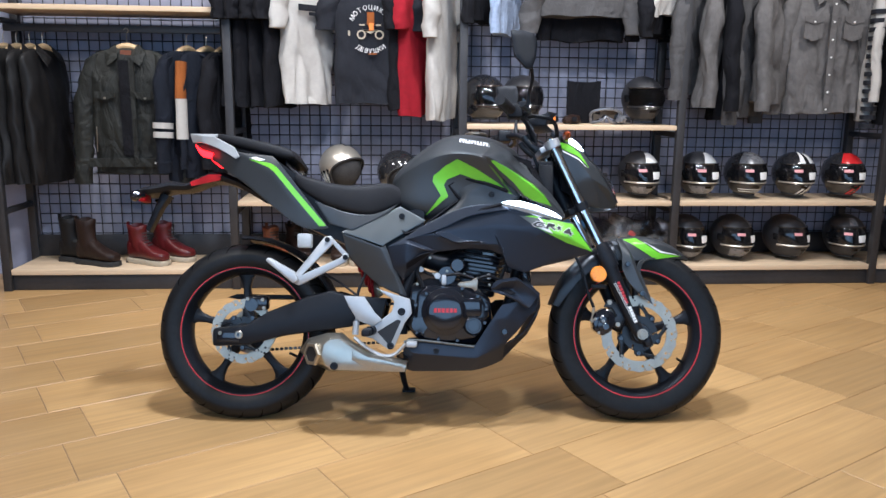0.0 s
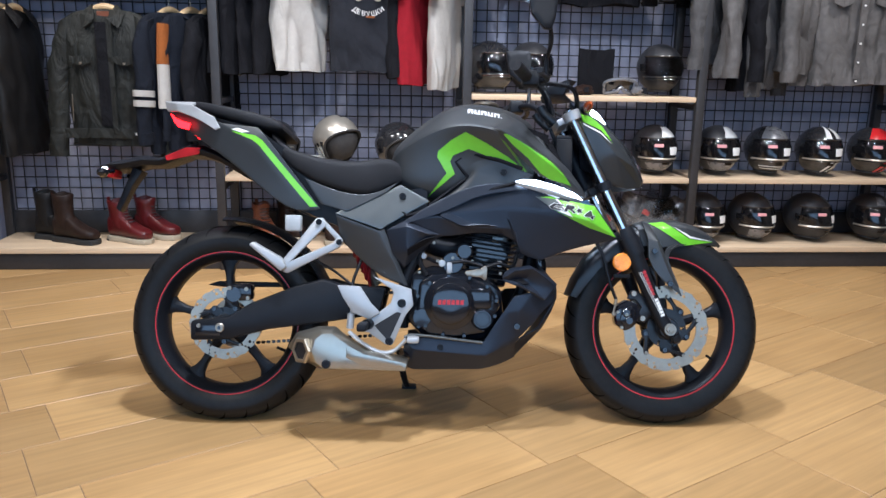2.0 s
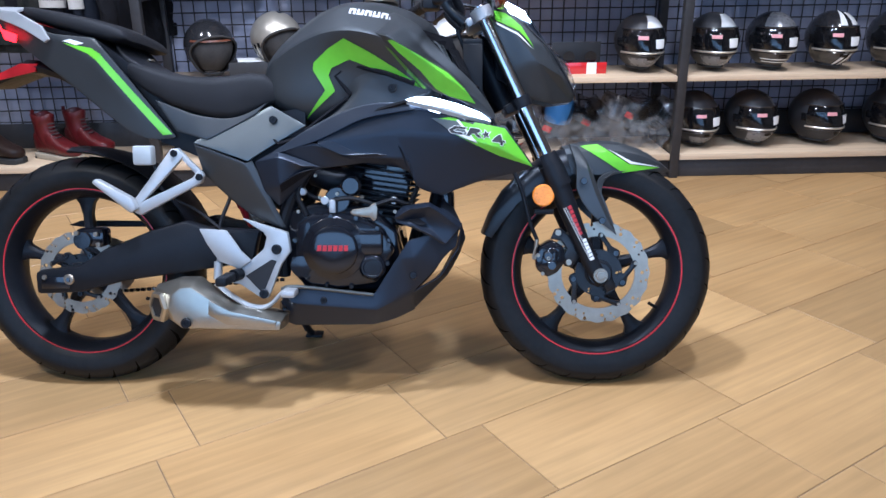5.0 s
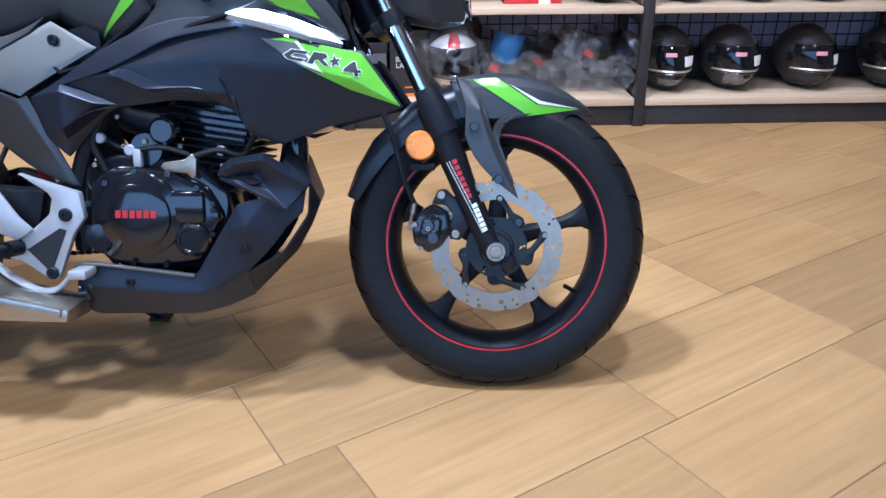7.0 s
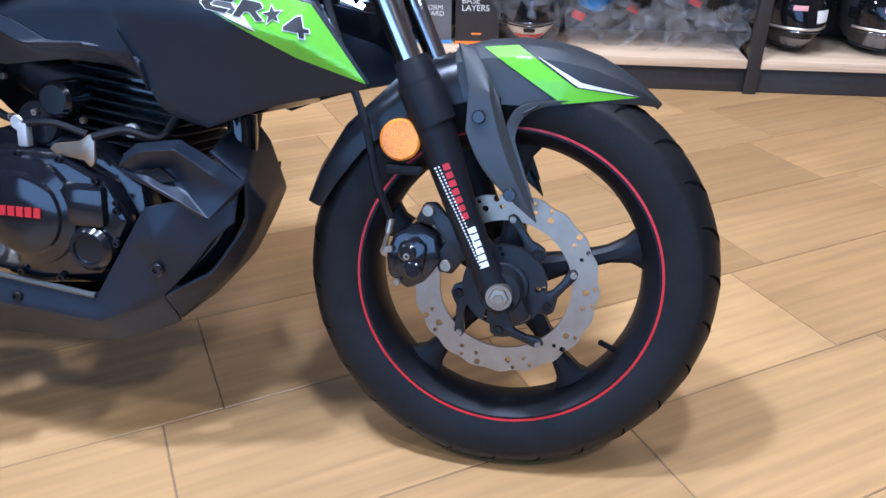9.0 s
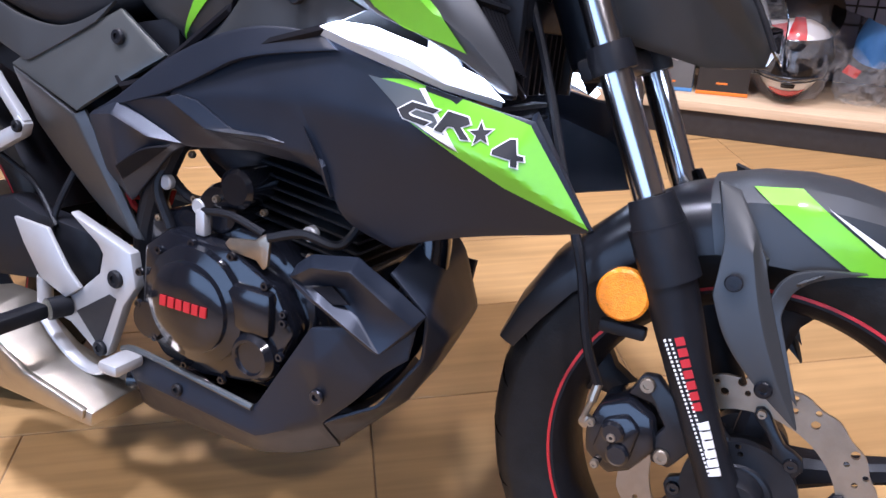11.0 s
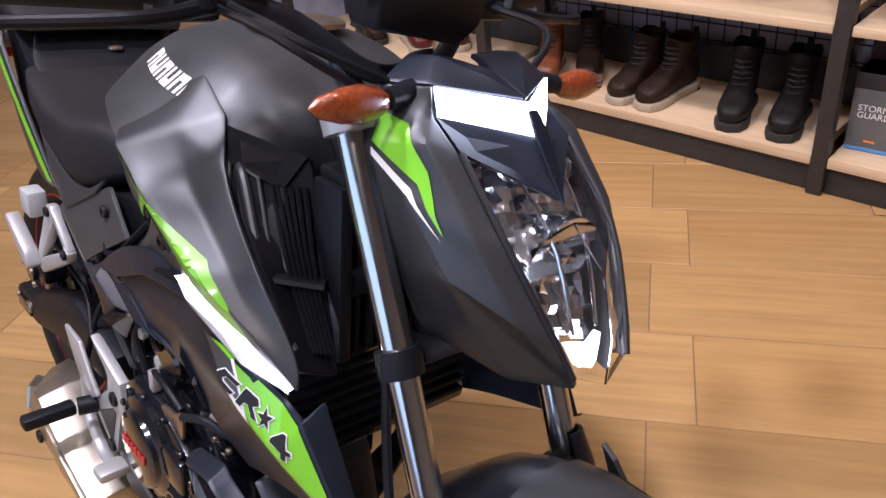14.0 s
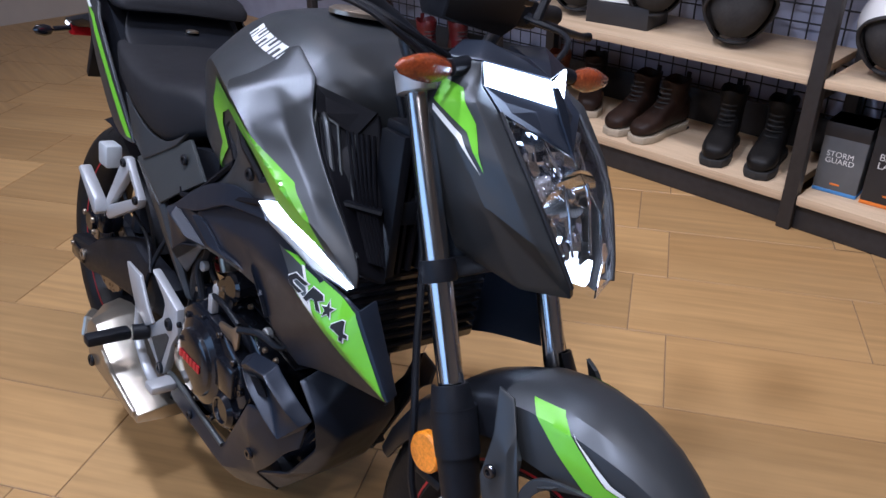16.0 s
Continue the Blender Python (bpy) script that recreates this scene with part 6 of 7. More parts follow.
# ---- goods on the rack ----
M.update({
    "h_black": mat("helmet_gloss_black", (0.018, 0.018, 0.020), 0.16, 0, 0.1, 40, coat=0.6),
    "h_matt": mat("helmet_matt_black", (0.022, 0.022, 0.025), 0.45, 0, 0.15, 40),
    "h_grey": mat("helmet_grey", (0.17, 0.17, 0.18), 0.28, 0.3, 0.1, 40, coat=0.4),
    "h_silver": mat("helmet_silver_flake", (0.55, 0.51, 0.44), 0.3, 0.7, 0.04, 30, coat=0.5),
    "h_white": mat("helmet_white", (0.70, 0.69, 0.67), 0.22, 0, 0.05, 40, coat=0.5),
    "h_red": mat("helmet_red", (0.50, 0.018, 0.02), 0.22, 0, 0.08, 40, coat=0.5),
    "visor": mat("smoked_visor", (0.012, 0.012, 0.014), 0.06, 0, 0.1, 30, coat=1.0),
    "clear": glass("clear_visor", (0.92, 0.93, 0.95), 0.03, 1.1),
    "card": mat("white_card", (0.72, 0.71, 0.68), 0.6, 0, 0.08, 60),
    "pink": mat("pale_red_sticker", (0.65, 0.30, 0.30), 0.5, 0, 0.05, 60),
    "liner": mat("helmet_liner", (0.045, 0.043, 0.042), 0.9, 0, 0.2, 120, 0.4, 400, spec=0.12),
    "denim_black": mat("black_waxed_denim", (0.016, 0.0165, 0.014), 0.55, 0, 0.5, 40, 0.4, 900, spec=0.25),
    "cloth_black": mat("black_cotton", (0.009, 0.009, 0.011), 0.9, 0, 0.25, 50, 0.5, 700, spec=0.12),
    "cloth_dark": mat("charcoal_cotton", (0.020, 0.021, 0.026), 0.9, 0, 0.15, 50, 0.5, 700, spec=0.12),
    "cloth_navy": mat("navy_knit", (0.011, 0.013, 0.019), 0.9, 0, 0.2, 60, 0.6, 500, spec=0.12),
    "cloth_grey": mat("grey_marl", (0.085, 0.082, 0.082), 0.9, 0, 0.14, 60, 0.5, 700, spec=0.12),
    "cloth_shirt": mat("grey_denim_shirt", (0.120, 0.112, 0.108), 0.88, 0, 0.22, 26, 0.6, 700, spec=0.12),
    "cloth_white": mat("white_cotton", (0.42, 0.395, 0.36), 0.9, 0, 0.06, 40, 0.4, 700, spec=0.12),
    "cloth_red": mat("red_cotton", (0.26, 0.012, 0.02), 0.9, 0, 0.12, 40, 0.5, 700, spec=0.12),
    "cloth_blue": mat("pale_blue_denim", (0.28, 0.34, 0.46), 0.9, 0, 0.2, 40, 0.5, 700, spec=0.12),
    "cloth_orange": mat("rust_cotton", (0.27, 0.085, 0.022), 0.9, 0, 0.12, 40, 0.5, 700, spec=0.12),
    "leather_black": mat("black_leather", (0.008, 0.0075, 0.0075), 0.5, 0, 0.25, 40, 0.4, 250, spec=0.25),
    "leather_brown": mat("dark_brown_leather", (0.019, 0.0095, 0.0065), 0.5, 0, 0.3, 40, 0.4, 250, spec=0.25),
    "leather_tan": mat("chestnut_leather", (0.14, 0.042, 0.018), 0.38, 0, 0.25, 40, 0.4, 250),
    "leather_red": mat("oxblood_leather", (0.085, 0.007, 0.008), 0.35, 0, 0.25, 40, 0.4, 250),
    "sole_white": mat("cream_sole", (0.40, 0.34, 0.25), 0.7, 0, 0.1, 60),
    "sole_black": mat("black_sole", (0.02, 0.02, 0.02), 0.7, 0, 0.1, 60),
    "pine": mat("hanger_wood", (0.55, 0.38, 0.20), 0.5, 0, 0.2, 30),
    "carton": mat("black_carton", (0.022, 0.021, 0.022), 0.55, 0, 0.2, 20),
    "carton_grey": mat("grey_carton", (0.12, 0.125, 0.13), 0.6, 0, 0.2, 12),
    "orange": mat("orange_band", (0.75, 0.20, 0.02), 0.5, 0, 0.05, 30),
    "blue": mat("blue_band", (0.08, 0.25, 0.55), 0.5, 0, 0.05, 30),
})
bag = mat("plastic_bag", (0.62, 0.62, 0.62), 0.22, 0, 0.1, 30, 0.5, 60)
bag.node_tree.nodes["Principled BSDF"].inputs["Alpha"].default_value = 0.11
M["bag"] = bag
for c in ("denim_black", "cloth_black", "cloth_dark", "cloth_navy", "cloth_grey", "cloth_shirt", "cloth_white", "cloth_red", "cloth_blue"):
    wrinkle(M[c], 0.012 if c in ("cloth_white", "cloth_red", "cloth_dark") else 0.028)
rng = random.Random(7)


def on_rack(a, b, z, turn=0.0, tilt=0.0):
    return WALL @ pose(a, b, z, tilt, 0, turn)


def lettering(text, size, material, parent, m, name="lettering", label=""):
    """Flat letters in Blender's own font, as one mesh, centred, facing local -y."""
    cu = bpy.data.curves.new("letters", "FONT")
    cu.body, cu.size, cu.align_x, cu.align_y, cu.extrude, cu.space_line = text, size, "LEFT", "CENTER", 0.0004, 0.85
    tmp = new("letters", cu)
    bpy.context.view_layer.update()
    me = bpy.data.meshes.new_from_object(tmp.evaluated_get(bpy.context.evaluated_depsgraph_get()))
    bpy.data.objects.remove(tmp)
    me.transform(m @ Matrix.Rotation(radians(90), 4, "X"))
    me.materials.clear()
    me.materials.append(M[material])
    ob = new(name, me)
    ob.parent = parent
    return tagged(ob, label)


def head_point(az, el, lift=0.0, chin=1.0):
    """A point of a helmet's skin: azimuth from the front, elevation, in degrees."""
    a, e = radians(az), radians(el)
    c, s = math.cos(e), math.sin(e)
    x, y, z = 0.122 * c * math.sin(a), -0.145 * c * math.cos(a), 0.135 * s
    if el < 5:
        f = min(1, (5 - el) / 40)
        y -= chin * 0.030 * f * max(0, math.cos(a)) ** 2
        x *= 1 - 0.10 * f
    k = 1 + lift / 0.13
    return Vector((x * k, y * k, z * k + 0.148 - 0.02 * max(0, -s) * 0))


def head_patch(az0, az1, el0, el1, lift, thick=0.0, n=12, m=8, skew=0.0, chin=1.0):
    bm = bmesh.new()
    g = [[bm.verts.new(head_point(az0 + (az1 - az0) * i / n + skew * j / m, el0 + (el1 - el0) * j / m, lift, chin)) for i in range(n + 1)] for j in range(m + 1)]
    for j in range(m):
        for i in range(n):
            bm.faces.new((g[j][i], g[j][i + 1], g[j + 1][i + 1], g[j + 1][i]))
    if thick:
        bmesh.ops.solidify(bm, geom=bm.faces[:], thickness=thick)
    return bm


def helmet(m, shell_mat, label, open_face=False, stripes=(), clear=False, card=True, group="helmets"):
    t = thing("helmet", m, label, "helmet", group)
    lo, hi, side = (-62, 24, 74) if open_face else (-14, 24, 66)
    bm = bmesh.new()
    els = list(range(-62, 28, 4)) + [35, 48, 60, 72, 82] if open_face else [-62, -50, -40, -30, -22, -14, -6, 2, 10, 14, 24, 35, 48, 60, 72, 82]
    n = 90 if open_face else 44
    rows = [[bm.verts.new(head_point(-180 + 360 * i / n, e, 0, 0.2 if open_face else 1)) for i in range(n)] for e in els]
    for j in range(len(els) - 1):
        for i in range(n):
            az, el = -180 + 360 * (i + 0.5) / n, (els[j] + els[j + 1]) / 2
            wide = 74 * math.sqrt(max(0, 1 - (max(0, el + 22) / 48) ** 2)) if open_face else side
            if abs(az) < wide and lo < el < hi + (4 if open_face else 0):
                continue
            bm.faces.new((rows[j][i], rows[j][(i + 1) % n], rows[j + 1][(i + 1) % n], rows[j + 1][i]))
    top = bm.verts.new(head_point(0, 90))
    for i in range(n):
        bm.faces.new((rows[-1][i], rows[-1][(i + 1) % n], top))
    bmesh.ops.recalc_face_normals(bm, faces=bm.faces)
    part("shell", bm, M[shell_mat], t, angle=60)
    part("liner", head_patch(-180, 180, -60, 70, -0.012, 0, 30, 10, chin=0.2 if open_face else 0.8), M["liner"], t, angle=60)
    part("neck_trim", tube([head_point(az, -62, 0.001, 0.2 if open_face else 1) for az in range(-180, 181, 15)], 0.006, 6, 1), M["liner"], t)
    if not open_face:
        part("visor", head_patch(-70, 70, -17, 27, 0.004, 0.002, 20, 6), M["clear" if clear else "visor"], t, "clear visor" if clear else "dark glossy visor", 60)
        part("chin_vent", head_patch(-12, 12, -34, -27, 0.003, 0.002, 6, 2), M["h_black"], t)
        for e, r in ((-18, 0.0050), (-23, 0.003), (28, 0.004)):
            part("visor_rim", tube([head_point(az, e, 0.006) for az in range(-74, 75, 10)], r, 6, 1), M["h_silver" if e == -18 and card else "h_black"], t)
        for s in (-1, 1):
            part("visor_hinge", head_patch(s * 72 - 9, s * 72 + 9, -6, 10, 0.007, 0.002, 5, 4), M["h_black"], t)
    else:
        brow = [(74 * math.cos(a), -22 + 48 * math.sin(a)) for a in np.linspace(0, math.pi, 25)]
        part("face_trim", tube([head_point(74, e, 0.002, 0.2) for e in range(-60, -24, 8)] + [head_point(az, e, 0.003, 0.2) for az, e in brow] + [head_point(-74, e, 0.002, 0.2) for e in range(-28, -61, -8)], 0.006, 6, 1), M["liner"], t)
        for s in (-1, 1):
            part("cheek_pad", head_patch(s * 62, s * 105, -58, 0, -0.004, 0.01, 6, 6, chin=0.2), M["liner"], t)
    for name, az0, az1, e0, e1, sk in stripes:
        part("stripe", head_patch(az0, az1, e0, e1, 0.0015, 0, 8, 8, sk), M[name], t, angle=60)
    if card:
        part("logo_sticker", head_patch(-30, -8, 8, 15, 0.0075, 0, 6, 3), M["pink"], t, "oval red sticker")
        part("price_card", head_patch(8, 34, -9, 8, 0.0085, 0, 6, 4), M["card"], t, "white paper card")
    return t


top, flank = (("h_grey", -16, 16, 30, 88, 0),), (("h_grey", 70, 150, -30, 30, 20),)
Z1, Z2, Z3 = 0.125, 0.513, 0.955
helmet(on_rack(1.10, 0.19, Z2, 8), "h_matt", "matt black full-face helmet with price card on shelf", stripes=(("h_white", -10, 50, 32, 66, 10), ("h_grey", -60, 60, -56, -30, 0)), card=True)
helmet(on_rack(1.47, 0.19, Z2, 4), "h_matt", "matt black and cream full-face helmet on shelf", stripes=(("h_white", -10, 45, 32, 70, 10), ("h_grey", -60, 60, -56, -28, 0), ("h_grey", 80, 150, -20, 40, 0)))
helmet(on_rack(1.77, 0.19, Z2, 2), "h_black", "gloss black and grey full-face helmet on shelf", stripes=(("h_grey", -50, 50, 31, 76, 0), ("h_white", -60, 60, -40, -37, 0), ("h_white", -60, 60, -48, -45, 0), ("h_grey", 80, 160, -30, 40, 0)))
helmet(on_rack(2.08, 0.19, Z2, 0), "h_black", "black helmet with white chin stripes on shelf", stripes=(("h_white", -30, -20, -60, -22, 30), ("h_white", -10, 0, -60, -22, 30), ("h_white", 10, 20, -60, -22, 30), ("h_white", -14, 4, 32, 84, 0), ("h_white", 20, 55, 32, 70, 0), ("h_white", 30, 42, -60, -22, 30)))
helmet(on_rack(2.40, 0.19, Z2, -2), "h_black", "black helmet with red chin stripes on shelf", stripes=(("h_red", -30, -18, -60, -22, 30), ("h_red", -8, 4, -60, -22, 30), ("h_red", 14, 26, -60, -22, 30), ("h_red", -40, 40, 32, 72, 0), ("h_red", 75, 130, -10, 30, 0)))
helmet(on_rack(1.42, 0.20, Z1, 12), "h_matt", "matt charcoal full-face helmet on bottom shelf", stripes=(("h_grey", -50, 50, -60, -36, 0),))
helmet(on_rack(1.72, 0.20, Z1, 16), "h_matt", "charcoal full-face helmet with grey chin on bottom shelf", stripes=(("h_grey", -60, 30, -58, -24, 10), ("h_grey", 20, 34, 30, 80, 0)))
helmet(on_rack(2.07, 0.20, Z1, 20), "h_matt", "charcoal helmet with slanting grey band on bottom shelf", stripes=(("h_grey", -20, 10, -60, -24, 40), ("h_grey", 30, 60, 28, 60, -30)))
helmet(on_rack(2.46, 0.20, Z1, -6), "h_matt", "dark helmet with chrome visor frame on bottom shelf", stripes=(("h_grey", -14, 14, 34, 60, 0),))
helmet(on_rack(2.85, 0.20, Z2, 0), "h_black", "gloss black full-face helmet on shelf")
helmet(on_rack(2.85, 0.20, Z1, 8), "h_matt", "matt black full-face helmet on bottom shelf")
helmet(on_rack(0.14, 0.20, Z3, 40), "h_black", "black retro helmet with copper trim on upper shelf", stripes=(("leather_tan", -70, 70, 26, 31, 0), ("leather_tan", -70, 70, -24, -19, 0)), card=False)
helmet(on_rack(0.38, 0.26, Z3, 20), "h_matt", "dark full-face helmet with red and white side stripes on upper shelf", stripes=(("h_red", 62, 120, 10, 18, 0), ("h_white", 62, 120, 20, 26, 0)), card=False)
helmet(on_rack(1.10, 0.20, Z3, 6), "h_matt", "matt black open helmet with clear visor on shelf", clear=True, card=False)
helmet(on_rack(-0.70, 0.20, Z2 + 0.03, 40), "h_silver", "silver open-face helmet with black flame lines", True, (("h_black", -112, -104, -40, -10, 0), ("h_black", -98, -90, -40, -6, 0), ("h_black", -84, -76, -40, -2, 0), ("h_black", -10, 40, 70, 84, 0)), card=False)
helmet(on_rack(-0.36, 0.17, Z2, 34), "h_black", "dull black open-face helmet on shelf", True, card=False)
helmet(on_rack(-1.03, 0.20, Z2, 30), "h_black", "gloss black open-face helmet with copper trim on shelf", True, (("leather_tan", -66, 66, 15, 19, 0),), card=False)
helmet(on_rack(0.155, 0.15, Z2, 20), "h_white", "white and red open-face helmet on shelf", True, (("h_red", -150, -70, -58, -44, 0), ("h_red", 70, 150, -58, -44, 0)), card=False)
helmet(on_rack(0.46, 0.17, Z1, 0), "h_white", "white helmet with red stripe wrapped in clear bag", stripes=(("h_red", -16, 16, 28, 86, 0), ("h_red", -40, 40, -60, -40, 0)), card=False)


def wrapped(m, size, seed, label, tint=None):
    """A crumpled clear bag round a curved visor or part."""
    t = thing("bagged_visor", m, label, "helmet visor", "bagged visors")
    bm = bmesh.new()
    bmesh.ops.create_icosphere(bm, subdivisions=4, radius=1)
    off = Vector((seed * 3.1, seed * 1.7, 0))
    for v in bm.verts:
        ridge = 1 - 2 * abs(noise.noise(v.co * 2.6 + off))
        d = 0.92 + 0.26 * noise.noise(v.co * 1.4 + off) + 0.14 * ridge * abs(ridge) + 0.07 * noise.noise(v.co * 9 + off)
        v.co = Vector((v.co.x * size[0] * d, v.co.y * size[1] * d, max(v.co.z * d, -0.92) * size[2] + size[2] * 0.93))
    part("clear_bag", bm, M["bag"], t, angle=18)
    for k in range(2):
        lens = moved(head_patch(-64, 64, -24, 30, 0.0, 0.002, 14, 6), Matrix.Translation((0.012 * k, 0.055 + 0.02 * k, -0.05 + size[2])) @ Matrix.Rotation(radians(24 * k - 8 + 6 * seed), 4, "Y") @ Matrix.Diagonal((0.8 * size[0] / 0.1, 0.8, 1.0, 1)))
        part("visor", lens, M[tint or "visor"] if k == 0 else M["clear"], t, "" if k == 0 else "clear visor", angle=60)
    return t


wrapped(on_rack(0.46, 0.17, Z1), (0.155, 0.16, 0.16), 1, "clear plastic bag round a helmet on bottom shelf", "h_matt")
for i, (a, w, h, tint) in enumerate(((0.68, 0.085, 0.10, "blue"), (0.80, 0.10, 0.115, "clear"), (0.94, 0.10, 0.12, "h_grey"), (1.07, 0.10, 0.135, "clear"), (1.18, 0.10, 0.10, "h_grey"))):
    wrapped(on_rack(a, 0.16 + 0.02 * (i % 2), Z1, rng.uniform(-25, 25)), (w, 0.12, h), i + 3, "visor in a crumpled clear plastic bag", tint)
for a, z in ((0.64, 0.24), (0.84, 0.27), (1.06, 0.30)):
    part("red_tag", moved(box((0, 0, 0), (0.05, 0.003, 0.03), 0.001, 1), pose(a, 0.12, z, 10, 25, 15)), M["h_red"], rack, "red paper tag")


def carton(m, size, label, words, band):
    w, d, h = size
    t = thing("carton", m, label, "box", "clothing cartons")
    part("box_body", box((0, d / 2, h / 2), (w, d, h), 0.002), M["carton_grey" if band == "blue" else "carton"], t)
    part("lid_band", box((0, d / 2, h * 0.9), (w + 0.002, d + 0.002, h * 0.2), 0.002), M["carton"], t)
    part("foot_band", box((0, d / 2, 0.006), (w + 0.002, d + 0.002, 0.012), 0.001), M[band], t, f"{band} foot band")
    lettering(words, w * 0.19, "white", t, Matrix.Translation((-w * 0.36, -0.0025, h * 0.52)), label="white printed words")
    part("small_mark", box((-w * 0.02, -0.001, h * 0.14), (w * 0.22, 0.002, 0.006), 0.0005, 1), M["orange"], t)
    return t


carton(on_rack(0.10, 0.10, Z1, 3), (0.135, 0.12, 0.235), "grey clothing carton with white words on bottom shelf", "STORM\nGUARD", "blue")
carton(on_rack(0.265, 0.10, Z1, 3), (0.165, 0.13, 0.285), "black clothing carton with white words on bottom shelf", "BASE\nLAYERS", "orange")


def boot(m, leather, sole, shaft, label, length=0.29, laces=True, toe=None, group="boots"):
    """A lace-up boot with its toe towards local -y."""
    t = thing("boot", m, label, "boot", group)
    rings = []
    for y, w, h, z0 in ((-0.150, 0.020, 0.032, 0.03), (-0.140, 0.036, 0.044, 0.028), (-0.110, 0.048, 0.056, 0.026), (-0.070, 0.050, 0.066, 0.026), (-0.030, 0.045, 0.088, 0.026), (0.010, 0.040, 0.118, 0.026), (0.050, 0.038, 0.130, 0.026), (0.090, 0.038, 0.125, 0.026), (0.118, 0.034, 0.112, 0.026), (0.130, 0.020, 0.090, 0.03)):
        rings.append([(w * math.copysign(abs(math.cos(a)) ** 0.7, math.cos(a)), y * length / 0.29, z0 + (h - 0.0) * (0.5 + 0.5 * math.copysign(abs(math.sin(a)) ** 0.7, math.sin(a)))) for a in np.linspace(0, 2 * math.pi, 17)[:-1]])
    part("upper", loft(rings), M[toe or leather], t, angle=60)
    rings = []
    for z, y0, y1, w in ((0.08, -0.035, 0.118, 0.041), (0.12, -0.005, 0.120, 0.042), (0.16, 0.008, 0.120, 0.043), (shaft * 0.75 + 0.03, 0.006, 0.124, 0.047), (shaft, 0.0, 0.128, 0.050), (shaft + 0.004, 0.004, 0.124, 0.046), (shaft - 0.03, 0.01, 0.118, 0.040)):
        rings.append([(w * math.cos(a), ((y0 + y1) / 2 + (y1 - y0) / 2 * math.sin(a)) * length / 0.29, z + 0.006 * math.sin(3 * a)) for a in np.linspace(0, 2 * math.pi, 21)[:-1]])
    part("shaft", loft(rings), M[leather], t, angle=60)
    outline = [(0.000, -0.158), (0.038, -0.145), (0.053, -0.105), (0.052, -0.060), (0.042, -0.010), (0.040, 0.040), (0.043, 0.100), (0.032, 0.132), (0, 0.140)]
    outline += [(-x, y) for x, y in outline[-2:0:-1]]
    bm = loft([[(x, y * length / 0.29, z) for x, y in outline] for z in (0, 0.028)])
    part("sole", bevel(bm, 0.003), M[sole], t)
    part("heel", box((0, 0.085, 0.005), (0.08, 0.085, 0.012), 0.003), M["sole_black"], t)
    if laces:
        for i in range(6):
            z, y = 0.095 + 0.017 * i, -0.022 + 0.004 * i - 0.008 * max(0, 2 - i)
            part("lace", tube([(-0.026, y + 0.006, z), (0, y - 0.016, z + 0.004), (0.026, y + 0.006, z)], 0.003, 6, 3), M["sole_black"], t)
    part("pull_tab", box((0, 0.132, shaft + 0.004), (0.02, 0.006, 0.03), 0.002), M[leather], t)
    return t


boot(on_rack(-2.24, 0.22, Z1, 70), "leather_black", "sole_black", 0.26, "tall black leather boot on bottom shelf", laces=False)
boot(on_rack(-2.12, 0.14, Z1, 66), "leather_brown", "sole_black", 0.26, "tall dark brown leather boot on bottom shelf", laces=False)
boot(on_rack(-1.84, 0.16, Z1, 62), "leather_red", "sole_white", 0.22, "oxblood lace-up boot with white sole on shelf")
boot(on_rack(-1.72, 0.26, Z1, 66), "leather_red", "sole_white", 0.22, "oxblood lace-up boot with white sole on shelf")
boot(on_rack(-1.10, 0.18, Z1, 28), "leather_tan", "sole_white", 0.20, "chestnut lace-up boot with pale sole on shelf")
boot(on_rack(-0.97, 0.26, Z1, 30), "leather_brown", "sole_white", 0.20, "dark brown lace-up boot on bottom shelf")
boot(on_rack(-0.71, 0.18, Z1, -4), "leather_brown", "sole_white", 0.20, "dark brown lace-up boot with cream sole on shelf")
boot(on_rack(-0.59, 0.18, Z1, -8), "leather_brown", "sole_white", 0.20, "dark brown lace-up boot with cream sole on shelf")
boot(on_rack(-0.33, 0.17, Z1, 14), "leather_black", "sole_black", 0.22, "heavy black leather riding boot on bottom shelf")
boot(on_rack(-0.16, 0.18, Z1, 10), "leather_black", "sole_black", 0.22, "heavy black leather riding boot on bottom shelf")

dark_box = thing("display_box", on_rack(-0.80, 0.14, Z2, 4), "low black display box with paper on shelf", "box")
part("box_body", box((0, 0.06, 0.04), (0.26, 0.16, 0.08), 0.003), M["carton"], dark_box)
part("paper_sheet", moved(box((0, 0, 0), (0.15, 0.10, 0.004), 0.001, 1), pose(-0.02, 0.05, 0.084, 3, 2, 12)), M["card"], dark_box)
glasses_box = thing("glasses_tray", on_rack(0.80, 0.12, Z2, 0), "open red and white glasses tray on shelf", "tray")
part("tray_front", box((0, 0, 0.028), (0.25, 0.006, 0.055), 0.001), M["h_red"], glasses_box)
part("tray_stripe", box((0.05, -0.0042, 0.028), (0.05, 0.002, 0.055), 0.0005, 1), M["card"], glasses_box)
part("tray_back", box((0, 0.14, 0.07), (0.25, 0.006, 0.14), 0.001), M["carton"], glasses_box)
part("tray_floor", box((0, 0.07, 0.004), (0.25, 0.14, 0.006), 0.001), M["carton"], glasses_box)
for s in (-1, 1):
    part("lens_disc", lathe([(0.03, -0.002), (0.03, 0.002), (0.001, 0.003)], (s * 0.055, 0.05, 0.075), "Y", 20), M["visor"], glasses_box)
